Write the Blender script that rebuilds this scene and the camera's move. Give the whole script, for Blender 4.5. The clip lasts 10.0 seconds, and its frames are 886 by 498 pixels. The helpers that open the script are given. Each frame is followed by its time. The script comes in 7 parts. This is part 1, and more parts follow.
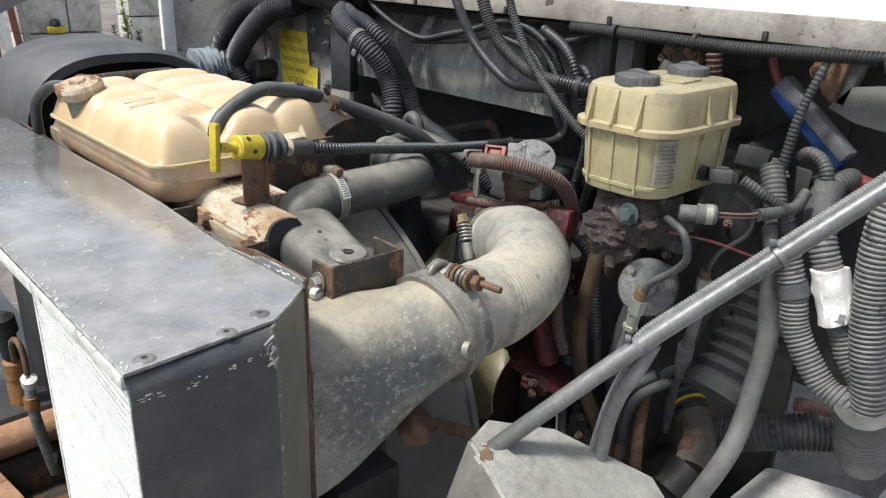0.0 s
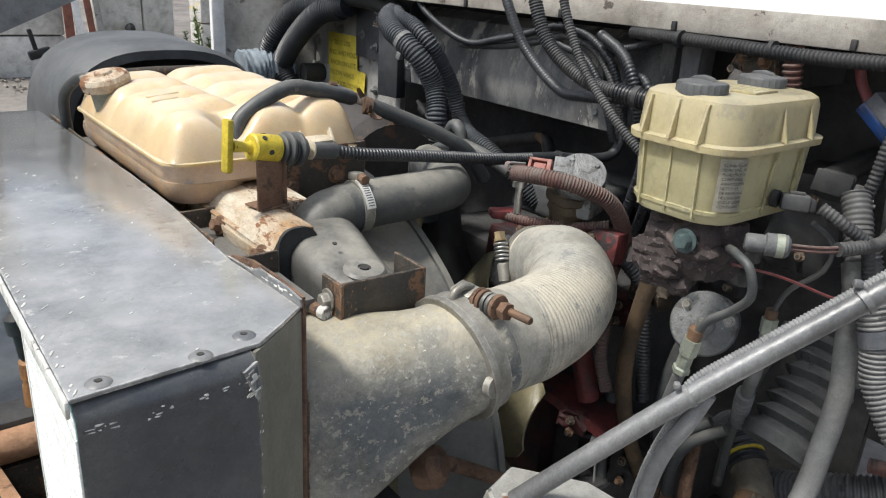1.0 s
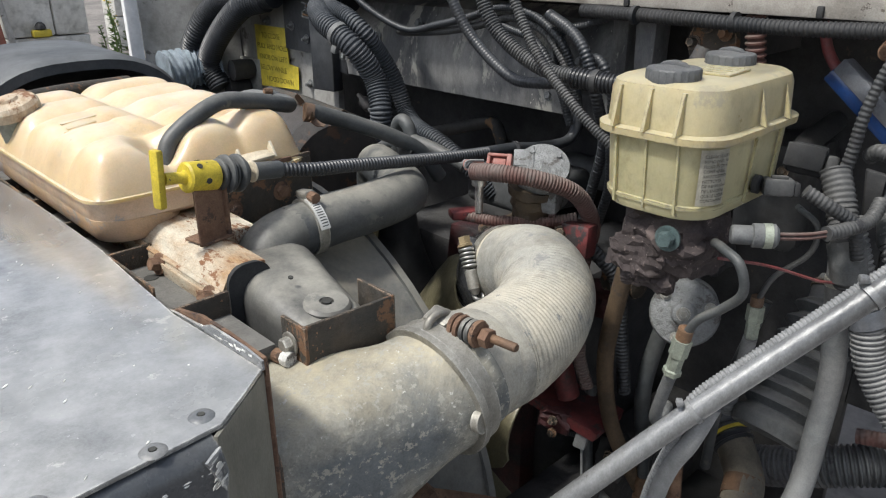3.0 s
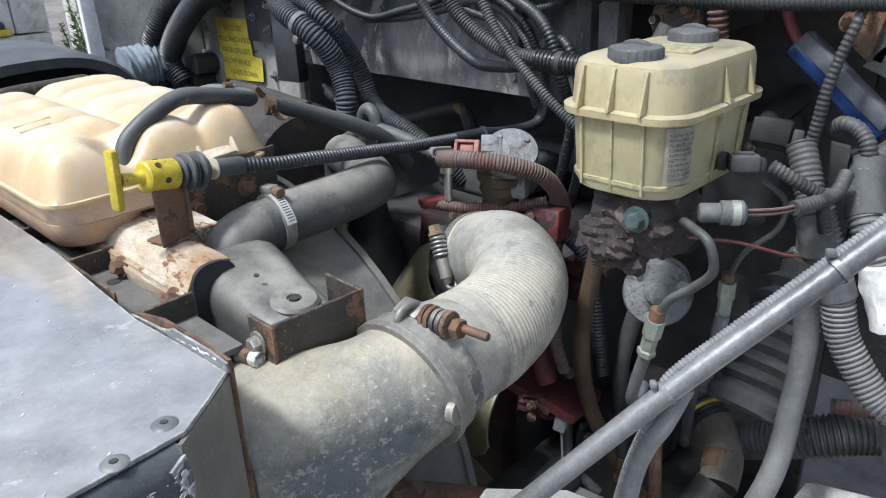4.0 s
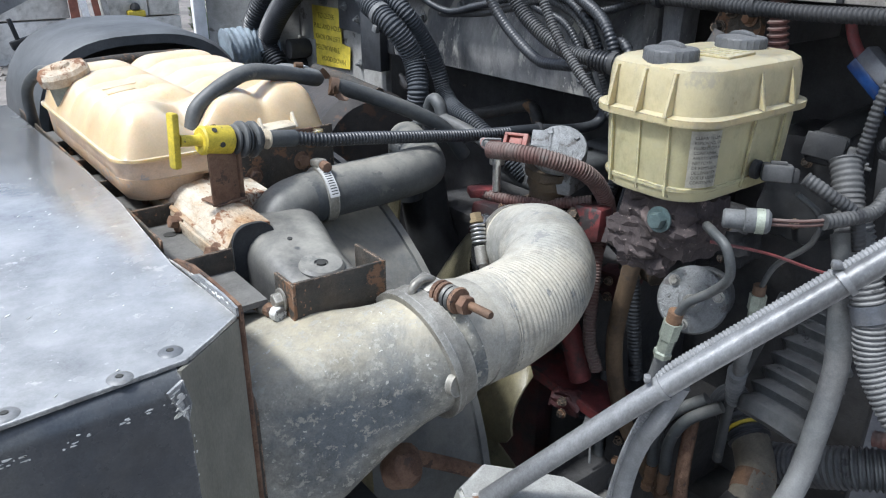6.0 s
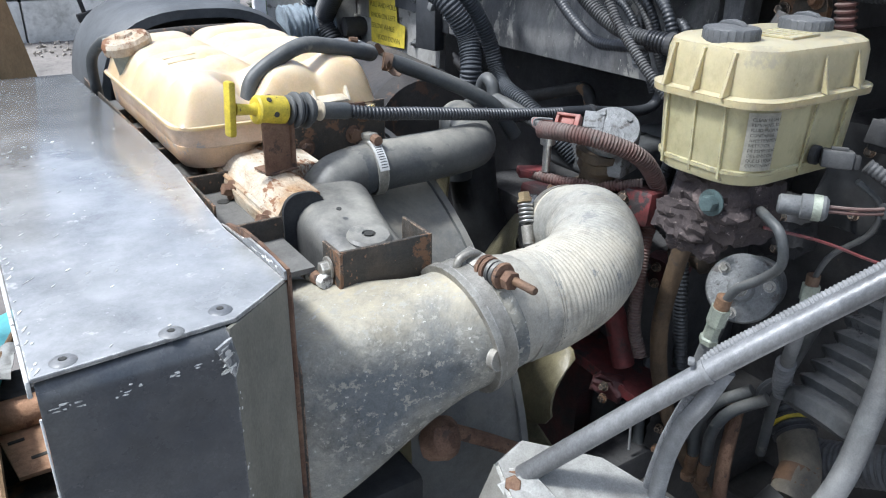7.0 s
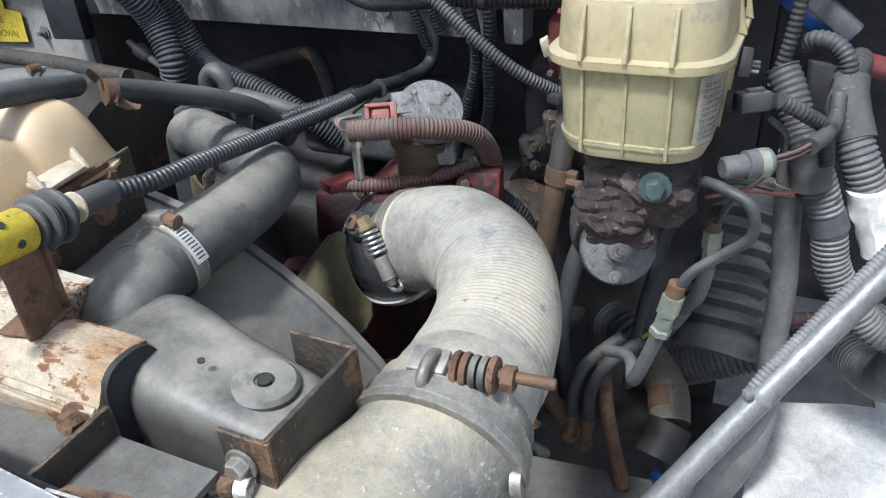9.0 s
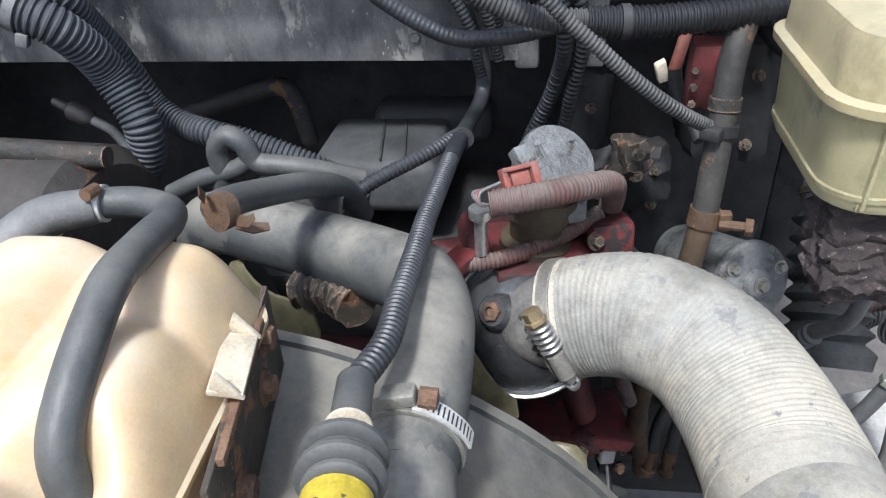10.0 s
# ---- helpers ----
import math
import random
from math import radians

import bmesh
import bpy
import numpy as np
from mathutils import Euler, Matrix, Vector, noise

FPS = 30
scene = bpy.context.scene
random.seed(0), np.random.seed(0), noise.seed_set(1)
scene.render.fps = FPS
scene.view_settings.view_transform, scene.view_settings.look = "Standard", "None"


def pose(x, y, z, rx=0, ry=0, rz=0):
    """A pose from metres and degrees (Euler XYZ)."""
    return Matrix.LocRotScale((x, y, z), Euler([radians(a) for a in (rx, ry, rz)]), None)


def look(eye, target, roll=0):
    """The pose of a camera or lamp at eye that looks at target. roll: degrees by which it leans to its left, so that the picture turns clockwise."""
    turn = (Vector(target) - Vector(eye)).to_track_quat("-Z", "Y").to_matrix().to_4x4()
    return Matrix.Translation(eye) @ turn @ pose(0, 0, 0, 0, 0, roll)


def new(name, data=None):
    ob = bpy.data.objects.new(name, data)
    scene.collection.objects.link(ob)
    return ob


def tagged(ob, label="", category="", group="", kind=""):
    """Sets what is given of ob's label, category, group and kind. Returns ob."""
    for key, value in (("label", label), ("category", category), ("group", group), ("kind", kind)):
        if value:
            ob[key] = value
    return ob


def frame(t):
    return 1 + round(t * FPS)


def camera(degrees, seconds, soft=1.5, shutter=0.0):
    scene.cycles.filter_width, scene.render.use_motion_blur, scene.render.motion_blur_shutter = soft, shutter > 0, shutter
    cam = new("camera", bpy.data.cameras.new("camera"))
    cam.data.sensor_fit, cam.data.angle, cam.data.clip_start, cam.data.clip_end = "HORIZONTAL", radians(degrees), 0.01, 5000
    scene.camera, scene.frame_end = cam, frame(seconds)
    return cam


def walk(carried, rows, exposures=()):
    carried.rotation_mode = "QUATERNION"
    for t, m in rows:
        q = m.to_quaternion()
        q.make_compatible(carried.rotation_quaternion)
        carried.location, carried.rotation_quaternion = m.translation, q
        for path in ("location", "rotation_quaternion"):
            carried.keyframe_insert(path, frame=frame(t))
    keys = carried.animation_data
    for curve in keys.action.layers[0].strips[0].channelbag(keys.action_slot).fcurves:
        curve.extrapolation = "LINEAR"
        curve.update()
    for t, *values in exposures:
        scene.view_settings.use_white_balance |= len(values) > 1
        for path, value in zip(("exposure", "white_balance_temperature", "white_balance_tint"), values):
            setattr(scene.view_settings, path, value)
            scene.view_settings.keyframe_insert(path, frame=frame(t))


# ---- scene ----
cam = camera(61.5, 10.0, 1.15)
PATH = [
    (0, (0.031, -0.006, 1.791), (1.316, 1.342, 1.062), 2.2),
    (0.2, (0.074, -0.002, 1.799), (1.281, 1.441, 1.12), 3.6),
    (0.5, (0.114, -0.001, 1.788), (1.21, 1.532, 1.12), 3.6),
    (1, (0.119, 0.044, 1.761), (1.3, 1.499, 1.063), 3.5),
    (1.5, (0.125, 0.092, 1.767), (1.356, 1.502, 1.063), 2.1),
    (2, (0.151, 0.102, 1.775), (1.405, 1.472, 1.035), 1.5),
    (2.5, (0.155, 0.116, 1.781), (1.447, 1.463, 1.062), 1.0),
    (2.7, (0.155, 0.121, 1.782), (1.427, 1.475, 1.04), 0.2),
    (4, (0.172, 0.122, 1.781), (1.474, 1.415, 0.984), -2.1),
    (4.5, (0.176, 0.134, 1.781), (1.509, 1.399, 0.991), -1.9),
    (5, (0.166, 0.125, 1.778), (1.502, 1.37, 0.962), -2.1),
    (5.5, (0.175, 0.103, 1.775), (1.491, 1.388, 0.987), -2.4),
    (5.8, (0.191, 0.065, 1.776), (1.396, 1.465, 1.009), -1.7),
    (6, (0.2, 0.044, 1.772), (1.317, 1.505, 0.985), 0.3),
    (6.2, (0.209, 0.035, 1.764), (1.249, 1.542, 0.961), 1.3),
    (7.3, (0.184, 0.04, 1.761), (1.179, 1.559, 0.922), 0.8),
    (7.5, (0.174, 0.044, 1.758), (1.161, 1.559, 0.903), 0.5),
    (7.7, (0.163, 0.063, 1.767), (1.255, 1.516, 0.932), 1.4),
    (8, (0.14, 0.117, 1.764), (1.476, 1.386, 0.986), 1.5),
    (8.3, (0.135, 0.164, 1.763), (1.589, 1.28, 0.961), 1.4),
    (8.5, (0.145, 0.207, 1.762), (1.655, 1.226, 0.935), 2.0),
    (8.7, (0.181, 0.265, 1.767), (1.692, 1.168, 0.816), 0.5),
    (9, (0.23, 0.389, 1.787), (1.765, 1.161, 0.763), -3.8),
    (9.3, (0.263, 0.506, 1.809), (1.837, 1.191, 0.783), -5.0),
    (9.5, (0.276, 0.583, 1.816), (1.893, 1.124, 0.771), -5.1),
    (9.7, (0.282, 0.667, 1.818), (1.928, 1.032, 0.742), -4.9),
    (10, (0.312, 0.774, 1.819), (1.955, 1.02, 0.706), -3.2),
]
EXPOSURES = [(0, 0.37, 6350, 10), (2.7, 0.29, 6350, 10), (3.8, 0.41, 5800, 10), (6.2, 0.62, 5700, 10), (7.4, 0.73, 5700, 10), (8.5, 0.49, 5750, 10), (9.2, 0.47, 5750, 10), (10, 0.59, 5750, 12)]
walk(cam, [(t, look(eye, target, roll)) for t, eye, target, roll in PATH], EXPOSURES)

# ---- light ----
world = bpy.data.worlds.new("sky")
scene.world = world
world.use_nodes = True
_n = world.node_tree.nodes
_sky = _n.new("ShaderNodeTexSky")
_sky.sky_type, _sky.sun_disc = "NISHITA", False
_sky.sun_elevation, _sky.sun_rotation = radians(60), radians(-76)
_sky.air_density, _sky.dust_density = 1.0, 3.0
_n["Background"].inputs["Strength"].default_value = 0.135
_haze = _n.new("ShaderNodeHueSaturation")
_haze.inputs["Saturation"].default_value = 0.55
world.node_tree.links.new(_sky.outputs[0], _haze.inputs["Color"])
world.node_tree.links.new(_haze.outputs[0], _n["Background"].inputs["Color"])
sun = new("sun", bpy.data.lights.new("sun", "SUN"))
sun.data.energy, sun.data.angle, sun.data.color = 3.15, radians(8), (1.0, 0.95, 0.86)
sun.matrix_world = look((-0.485, 0.12, 0.866), (0, 0, 0))


# ---- materials ----
def mat(name, a, b=None, scale=9.0, rough=0.6, metal=0.0, bump=0.2, bscale=90.0, spot=None, spot_at=0.62,
        spot_scale=22.0, dust_lit=0.0, dust_lit_col=(0.36, 0.34, 0.29), coat=0.0, coat_rough=0.06, spec=0.5, vary=0.12, trans=0.0, sss=0.0, stretch=(1, 1, 1), micro=0.10,
        grime=0.25, speck=None, speck_at=0.70, edge=None):
    m = bpy.data.materials.new(name)
    m.use_nodes = True
    nt = m.node_tree
    N, L = nt.nodes, nt.links
    bsdf = N["Principled BSDF"]
    tc = N.new("ShaderNodeTexCoord")
    mp = N.new("ShaderNodeMapping")
    mp.inputs["Scale"].default_value = stretch
    info = N.new("ShaderNodeObjectInfo")
    shift = N.new("ShaderNodeVectorMath")
    shift.operation = "SCALE"
    shift.inputs[0].default_value = (3.1, 1.7, 2.3)
    L.new(info.outputs["Random"], shift.inputs["Scale"])
    L.new(shift.outputs["Vector"], mp.inputs["Location"])
    L.new(tc.outputs["Object"], mp.inputs["Vector"])

    def noise_node(s, detail=6.0, r=0.6):
        n = N.new("ShaderNodeTexNoise")
        n.inputs["Scale"].default_value, n.inputs["Detail"].default_value, n.inputs["Roughness"].default_value = s, detail, r
        L.new(mp.outputs["Vector"], n.inputs["Vector"])
        return n.outputs["Fac"]

    def ramp(fac, lo, hi):
        r = N.new("ShaderNodeMapRange")
        r.inputs["From Min"].default_value, r.inputs["From Max"].default_value = lo, hi
        L.new(fac, r.inputs["Value"])
        return r.outputs["Result"]

    def mixed(fac, c1, c2):
        x = N.new("ShaderNodeMix")
        x.data_type = "RGBA"
        L.new(fac, x.inputs["Factor"])
        for c, k in ((c1, 6), (c2, 7)):
            if isinstance(c, tuple):
                x.inputs[k].default_value = (*c, 1)
            else:
                L.new(c, x.inputs[k])
        return x.outputs[2]

    b = b or tuple(min(1.0, v * 0.72) for v in a)
    def times(c1, c2):
        g = N.new("ShaderNodeMix")
        g.data_type, g.blend_type = "RGBA", "MULTIPLY"
        g.inputs["Factor"].default_value = 1.0
        L.new(c1, g.inputs[6])
        L.new(c2, g.inputs[7])
        return g.outputs[2]

    col = mixed(ramp(noise_node(scale, 12.0, 0.68), 0.39, 0.61), a, b)
    fine = noise_node(bscale, 6.0, 0.65)
    col = times(col, mixed(ramp(fine, 0.33, 0.67), (1 - vary,) * 3, (1 + vary,) * 3))
    if micro:
        col = times(col, mixed(ramp(noise_node(520.0, 3.0, 0.7), 0.38, 0.62), (1 - micro,) * 3, (1 + micro,) * 3))
    if grime:
        col = times(col, mixed(ramp(noise_node(scale * 0.9 + 5.0, 9.0, 0.72), 0.50, 0.64), (1.04,) * 3, (1 - grime, 1 - grime * 1.02, 1 - grime * 1.06)))
    # Upward faces get dust and, on some materials, lit tops as colour.
    if dust_lit:
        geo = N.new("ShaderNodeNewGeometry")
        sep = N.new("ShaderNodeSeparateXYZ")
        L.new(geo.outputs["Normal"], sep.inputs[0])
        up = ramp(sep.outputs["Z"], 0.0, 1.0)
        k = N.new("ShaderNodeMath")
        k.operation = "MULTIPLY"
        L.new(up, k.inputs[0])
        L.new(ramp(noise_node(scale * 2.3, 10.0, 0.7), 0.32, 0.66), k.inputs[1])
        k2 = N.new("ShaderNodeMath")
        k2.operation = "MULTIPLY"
        k2.inputs[1].default_value = dust_lit
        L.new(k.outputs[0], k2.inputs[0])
        col = mixed(k2.outputs[0], col, dust_lit_col)
    if spot:
        sp = ramp(noise_node(spot_scale, 11.0, 0.7), spot_at, spot_at + 0.035)
        col = mixed(sp, col, spot)
    if speck:
        col = mixed(ramp(noise_node(150.0, 3.0, 0.6), speck_at, speck_at + 0.03), col, speck)
    if edge:
        geo2 = N.new("ShaderNodeNewGeometry")
        bev = N.new("ShaderNodeBevel")
        bev.samples = 4
        bev.inputs["Radius"].default_value = 0.0032
        dot = N.new("ShaderNodeVectorMath")
        dot.operation = "DOT_PRODUCT"
        L.new(bev.outputs["Normal"], dot.inputs[0])
        L.new(geo2.outputs["Normal"], dot.inputs[1])
        wear = N.new("ShaderNodeMath")
        wear.operation = "MULTIPLY"
        L.new(ramp(dot.outputs["Value"], 0.985, 0.90), wear.inputs[0])
        L.new(ramp(noise_node(60.0, 8.0, 0.7), 0.44, 0.56), wear.inputs[1])
        col = mixed(wear.outputs[0], col, edge)
    L.new(col, bsdf.inputs["Base Color"])
    rr = N.new("ShaderNodeMapRange")
    rr.inputs["To Min"].default_value, rr.inputs["To Max"].default_value = max(0.03, rough - 0.13), min(1.0, rough + 0.13)
    L.new(noise_node(scale * 3.1), rr.inputs["Value"])
    L.new(rr.outputs["Result"], bsdf.inputs["Roughness"])
    bsdf.inputs["Metallic"].default_value = metal
    bsdf.inputs["Specular IOR Level"].default_value = spec
    bsdf.inputs["Coat Weight"].default_value, bsdf.inputs["Coat Roughness"].default_value = coat, coat_rough
    if sss:
        bsdf.inputs["Subsurface Weight"].default_value = sss
        bsdf.inputs["Subsurface Scale"].default_value = 0.02
        bsdf.inputs["Subsurface Radius"].default_value = (1.0, 0.7, 0.35)
    if trans:
        bsdf.inputs["Transmission Weight"].default_value = trans
    if bump:
        bp = N.new("ShaderNodeBump")
        bp.inputs["Strength"].default_value, bp.inputs["Distance"].default_value = min(1.0, bump * 1.8), 0.004
        L.new(fine, bp.inputs["Height"])
        L.new(bp.outputs["Normal"], bsdf.inputs["Normal"])
    return m


CHIP = (0.62, 0.62, 0.58)
# Upward tint is dust, made paler for sky reflected off the plate.
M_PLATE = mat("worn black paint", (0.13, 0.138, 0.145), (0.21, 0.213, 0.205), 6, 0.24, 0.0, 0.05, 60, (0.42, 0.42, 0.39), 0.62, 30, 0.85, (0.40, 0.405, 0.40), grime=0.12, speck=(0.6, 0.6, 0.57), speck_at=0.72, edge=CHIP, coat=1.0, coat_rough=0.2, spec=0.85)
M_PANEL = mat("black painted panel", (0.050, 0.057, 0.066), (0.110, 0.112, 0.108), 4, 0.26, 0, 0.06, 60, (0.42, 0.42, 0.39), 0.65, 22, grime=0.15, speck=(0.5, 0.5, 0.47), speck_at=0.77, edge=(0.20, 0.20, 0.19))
# Lighter than the panel: bounced ground and sky light put into the colour.
M_STRIPLIT = mat("olive grey strip paint, bounced light put in", (0.25, 0.24, 0.19), (0.18, 0.175, 0.145), 6, 0.5, 0, 0.08, 60, (0.11, 0.105, 0.09), 0.66, 12, grime=0.15, edge=(0.24, 0.235, 0.21), stretch=(1, 1, 0.5))
M_WHITEEDGE = mat("chipped white edge", (0.75, 0.75, 0.72), (0.55, 0.55, 0.51), 30, 0.6, 0, 0.2, 90, (0.16, 0.15, 0.14), 0.60, 45)
M_ALU = mat("oxidised cast aluminium", (0.335, 0.325, 0.275), (0.14, 0.155, 0.16), 8, 0.66, 0.15, 0.28, 150, (0.36, 0.35, 0.30), 0.56, 95, 0.9, (0.47, 0.42, 0.30), grime=0.35, speck=(0.52, 0.51, 0.46), speck_at=0.67)
M_HOSE = mat("dusty silicone hose", (0.45, 0.415, 0.335), (0.26, 0.262, 0.24), 6, 0.72, 0, 0.15, 120, (0.22, 0.222, 0.21), 0.60, 34, 0.4, (0.53, 0.495, 0.40), grime=0.38)
M_BAND = mat("dull steel band", (0.36, 0.35, 0.31), (0.23, 0.22, 0.19), 18, 0.5, 0.5, 0.15, 100, (0.19, 0.14, 0.10), 0.66, 40, edge=(0.5, 0.49, 0.45))
M_STEEL = mat("bright steel", (0.66, 0.66, 0.64), (0.48, 0.48, 0.46), 18, 0.35, 0.85, 0.1, 120)
M_ZINC = mat("bright zinc plated steel", (0.60, 0.60, 0.57), (0.48, 0.48, 0.45), 24, 0.42, 0.25, 0.06, 120)
M_RUST = mat("rusty steel", (0.14, 0.08, 0.052), (0.22, 0.135, 0.085), 26, 0.88, 0.05, 0.7, 120, (0.085, 0.058, 0.045), 0.57, 40, grime=0.3)
M_RUSTPALE = mat("rusty tank top with worn pale paint", (0.57, 0.53, 0.43), (0.36, 0.23, 0.12), 9, 0.72, 0.05, 0.5, 110, (0.22, 0.105, 0.05), 0.545, 24, grime=0.25, speck=(0.24, 0.12, 0.06), speck_at=0.66, stretch=(1.6, 0.7, 1))
# Real rust, its peach tone carrying the sunlight that falls on it.
M_PEACH = mat("orange rust in a sunlit peach tone", (0.46, 0.28, 0.17), (0.34, 0.19, 0.11), 9, 0.8, 0.05, 0.4, 100, (0.20, 0.11, 0.07), 0.60, 20, grime=0.25)
M_TAN = mat("tan surface rust", (0.13, 0.088, 0.05), (0.08, 0.056, 0.035), 14, 0.75, 0.1, 0.25, 100, (0.07, 0.052, 0.04), 0.60, 24, grime=0.3)
M_DARKRUST = mat("dark rusted bracket", (0.042, 0.042, 0.038), (0.08, 0.066, 0.05), 13, 0.7, 0.15, 0.4, 110, (0.20, 0.11, 0.06), 0.555, 20, edge=(0.36, 0.26, 0.18), speck=(0.26, 0.15, 0.085), speck_at=0.66)
M_RUSTBLOCK = mat("flaking rusted cast iron", (0.07, 0.056, 0.053), (0.036, 0.028, 0.028), 26, 0.9, 0.05, 1.0, 70, (0.15, 0.118, 0.108), 0.58, 60, speck=(0.28, 0.24, 0.22), speck_at=0.68)
M_RUBBER = mat("dusty black rubber", (0.045, 0.053, 0.058), (0.075, 0.078, 0.077), 7, 0.52, 0, 0.12, 120, (0.12, 0.12, 0.11), 0.61, 16, dust_lit=0.5, dust_lit_col=(0.25, 0.24, 0.21), spec=0.5)
M_CORR = mat("black corrugated conduit", (0.017, 0.020, 0.024), (0.034, 0.037, 0.041), 9, 0.42, 0, 0.08, 150, None, dust_lit=0.24, dust_lit_col=(0.17, 0.175, 0.18), spec=0.5)
M_CORRBLUE = mat("dusty blue black corrugated conduit", (0.034, 0.040, 0.047), (0.060, 0.066, 0.073), 9, 0.6, 0, 0.08, 150, None, dust_lit=0.3, dust_lit_col=(0.17, 0.18, 0.19), spec=0.35)
M_CORRBLACK = mat("shiny black corrugated plastic", (0.012, 0.013, 0.015), (0.022, 0.023, 0.025), 12, 0.3, 0, 0.05, 120, None, dust_lit=0.1, dust_lit_col=(0.12, 0.12, 0.12))
M_CORRGREY = mat("dusty corrugated conduit", (0.034, 0.037, 0.040), (0.072, 0.073, 0.072), 9, 0.55, 0, 0.1, 150, (0.04, 0.04, 0.042), 0.58, 26, dust_lit=0.45, dust_lit_col=(0.21, 0.207, 0.195), spec=0.4)
M_BLACK = mat("black plastic", (0.022, 0.024, 0.026), (0.045, 0.045, 0.045), 8, 0.55, 0, 0.1, 100, None, dust_lit=0.1, dust_lit_col=(0.15, 0.147, 0.135), spec=0.3)
# Upward tint holds both dust and light on the moulding's top.
M_TANKBLACK = mat("dusty black moulded plastic", (0.042, 0.045, 0.046), (0.078, 0.078, 0.075), 6, 0.44, 0, 0.06, 220, (0.17, 0.168, 0.15), 0.63, 12, dust_lit=0.8, dust_lit_col=(0.39, 0.375, 0.32))
# Khaki dust plus the lit cream of the shroud top, as one tint.
M_SHROUD = mat("grey dusty shroud plastic", (0.07, 0.078, 0.083), (0.12, 0.125, 0.12), 4, 0.6, 0, 0.1, 90, (0.25, 0.235, 0.19), 0.66, 10, dust_lit=0.75, dust_lit_col=(0.38, 0.345, 0.27))
# Pale upward tint stands for sun whitening the tank top.
M_AMBER = mat("yellowed translucent plastic tank", (0.62, 0.465, 0.265), (0.55, 0.40, 0.22), 5, 0.36, 0, 0.05, 60, (0.50, 0.41, 0.29), 0.64, 14, sss=0.45, spec=0.5, vary=0.04, dust_lit=0.8, dust_lit_col=(0.72, 0.65, 0.53), micro=0.05, grime=0.10)
M_NECK = mat("dull grey green metal", (0.24, 0.25, 0.20), (0.17, 0.17, 0.14), 16, 0.5, 0.2, 0.1, 100, (0.20, 0.13, 0.08), 0.64, 30)
M_TABWHITE = mat("pale yellowed plastic", (0.62, 0.55, 0.42), (0.52, 0.46, 0.35), 14, 0.5)
M_AMBERLOW = mat("stained lower tank plastic", (0.64, 0.50, 0.38), (0.60, 0.40, 0.23), 5, 0.45, 0, 0.06, 70, (0.46, 0.40, 0.36), 0.6, 20, sss=0.2, vary=0.06, micro=0.06, grime=0.2)
M_RES = mat("yellowed reservoir plastic", (0.48, 0.42, 0.245), (0.385, 0.335, 0.20), 9, 0.32, 0, 0.03, 60, (0.33, 0.30, 0.21), 0.60, 11, sss=0.2, vary=0.04, dust_lit=0.5, dust_lit_col=(0.44, 0.42, 0.34), micro=0.03, grime=0.25, stretch=(1, 1, 0.8), edge=(0.20, 0.175, 0.125))
M_RESLOW = mat("greenish lower reservoir plastic", (0.465, 0.425, 0.25), (0.375, 0.345, 0.205), 10, 0.32, 0, 0.03, 60, (0.30, 0.285, 0.19), 0.59, 11, sss=0.2, vary=0.04, micro=0.03, grime=0.3, stretch=(1, 1, 0.8), edge=(0.17, 0.15, 0.105))
M_CAP = mat("grey black cap plastic", (0.06, 0.064, 0.066), (0.10, 0.104, 0.106), 20, 0.5, 0, 0.15, 150, None, dust_lit=0.6, dust_lit_col=(0.17, 0.168, 0.16))
M_YELLOW = mat("yellow painted metal", (0.60, 0.47, 0.035), (0.48, 0.375, 0.04), 24, 0.45, 0, 0.1, 120, (0.07, 0.065, 0.045), 0.62, 40, speck=(0.10, 0.09, 0.05), speck_at=0.68)
M_LABELY = mat("yellow sticker", (0.70, 0.57, 0.055), (0.60, 0.48, 0.06), 16, 0.55, 0, 0.05, 60, (0.38, 0.31, 0.09), 0.66, 30)
M_PAPER = mat("pale label paper", (0.60, 0.58, 0.50), (0.50, 0.48, 0.40), 40, 0.7, 0, 0.1, 90, (0.36, 0.33, 0.25), 0.62, 50)
# Print, and also the shade inside holes and slots laid on as black.
M_INKSHADE = mat("black ink and hole shade", (0.05, 0.05, 0.045), rough=0.8, bump=0)
M_INKY = mat("olive ink", (0.25, 0.20, 0.03), rough=0.8, bump=0)
M_WALLDARK = mat("dark grimy firewall", (0.034, 0.035, 0.038), (0.062, 0.061, 0.060), 7, 0.72, 0, 0.3, 60, (0.10, 0.085, 0.07), 0.66, 18, spec=0.3)
M_BEAM = mat("scuffed black beam", (0.085, 0.088, 0.093), (0.26, 0.258, 0.25), 6, 0.45, 0.05, 0.12, 80, (0.40, 0.39, 0.35), 0.55, 8, speck=(0.55, 0.54, 0.50), speck_at=0.69, spec=0.4, stretch=(1, 1.5, 0.7))
M_BLACKPLATE = mat("black bracket paint", (0.030, 0.033, 0.038), (0.055, 0.058, 0.062), 9, 0.45, 0, 0.12, 90, (0.12, 0.115, 0.105), 0.64, 24)
M_GREIGE = mat("grey painted cab sheet metal", (0.34, 0.335, 0.315), (0.26, 0.255, 0.235), 6, 0.5, 0, 0.06, 60, (0.11, 0.10, 0.09), 0.60, 14, speck=(0.4, 0.39, 0.36), speck_at=0.74)
M_WHITE = mat("white truck paint", (0.80, 0.80, 0.79), (0.74, 0.74, 0.73), 4, 0.35, 0, 0.02, 40, micro=0.03, grime=0.06)
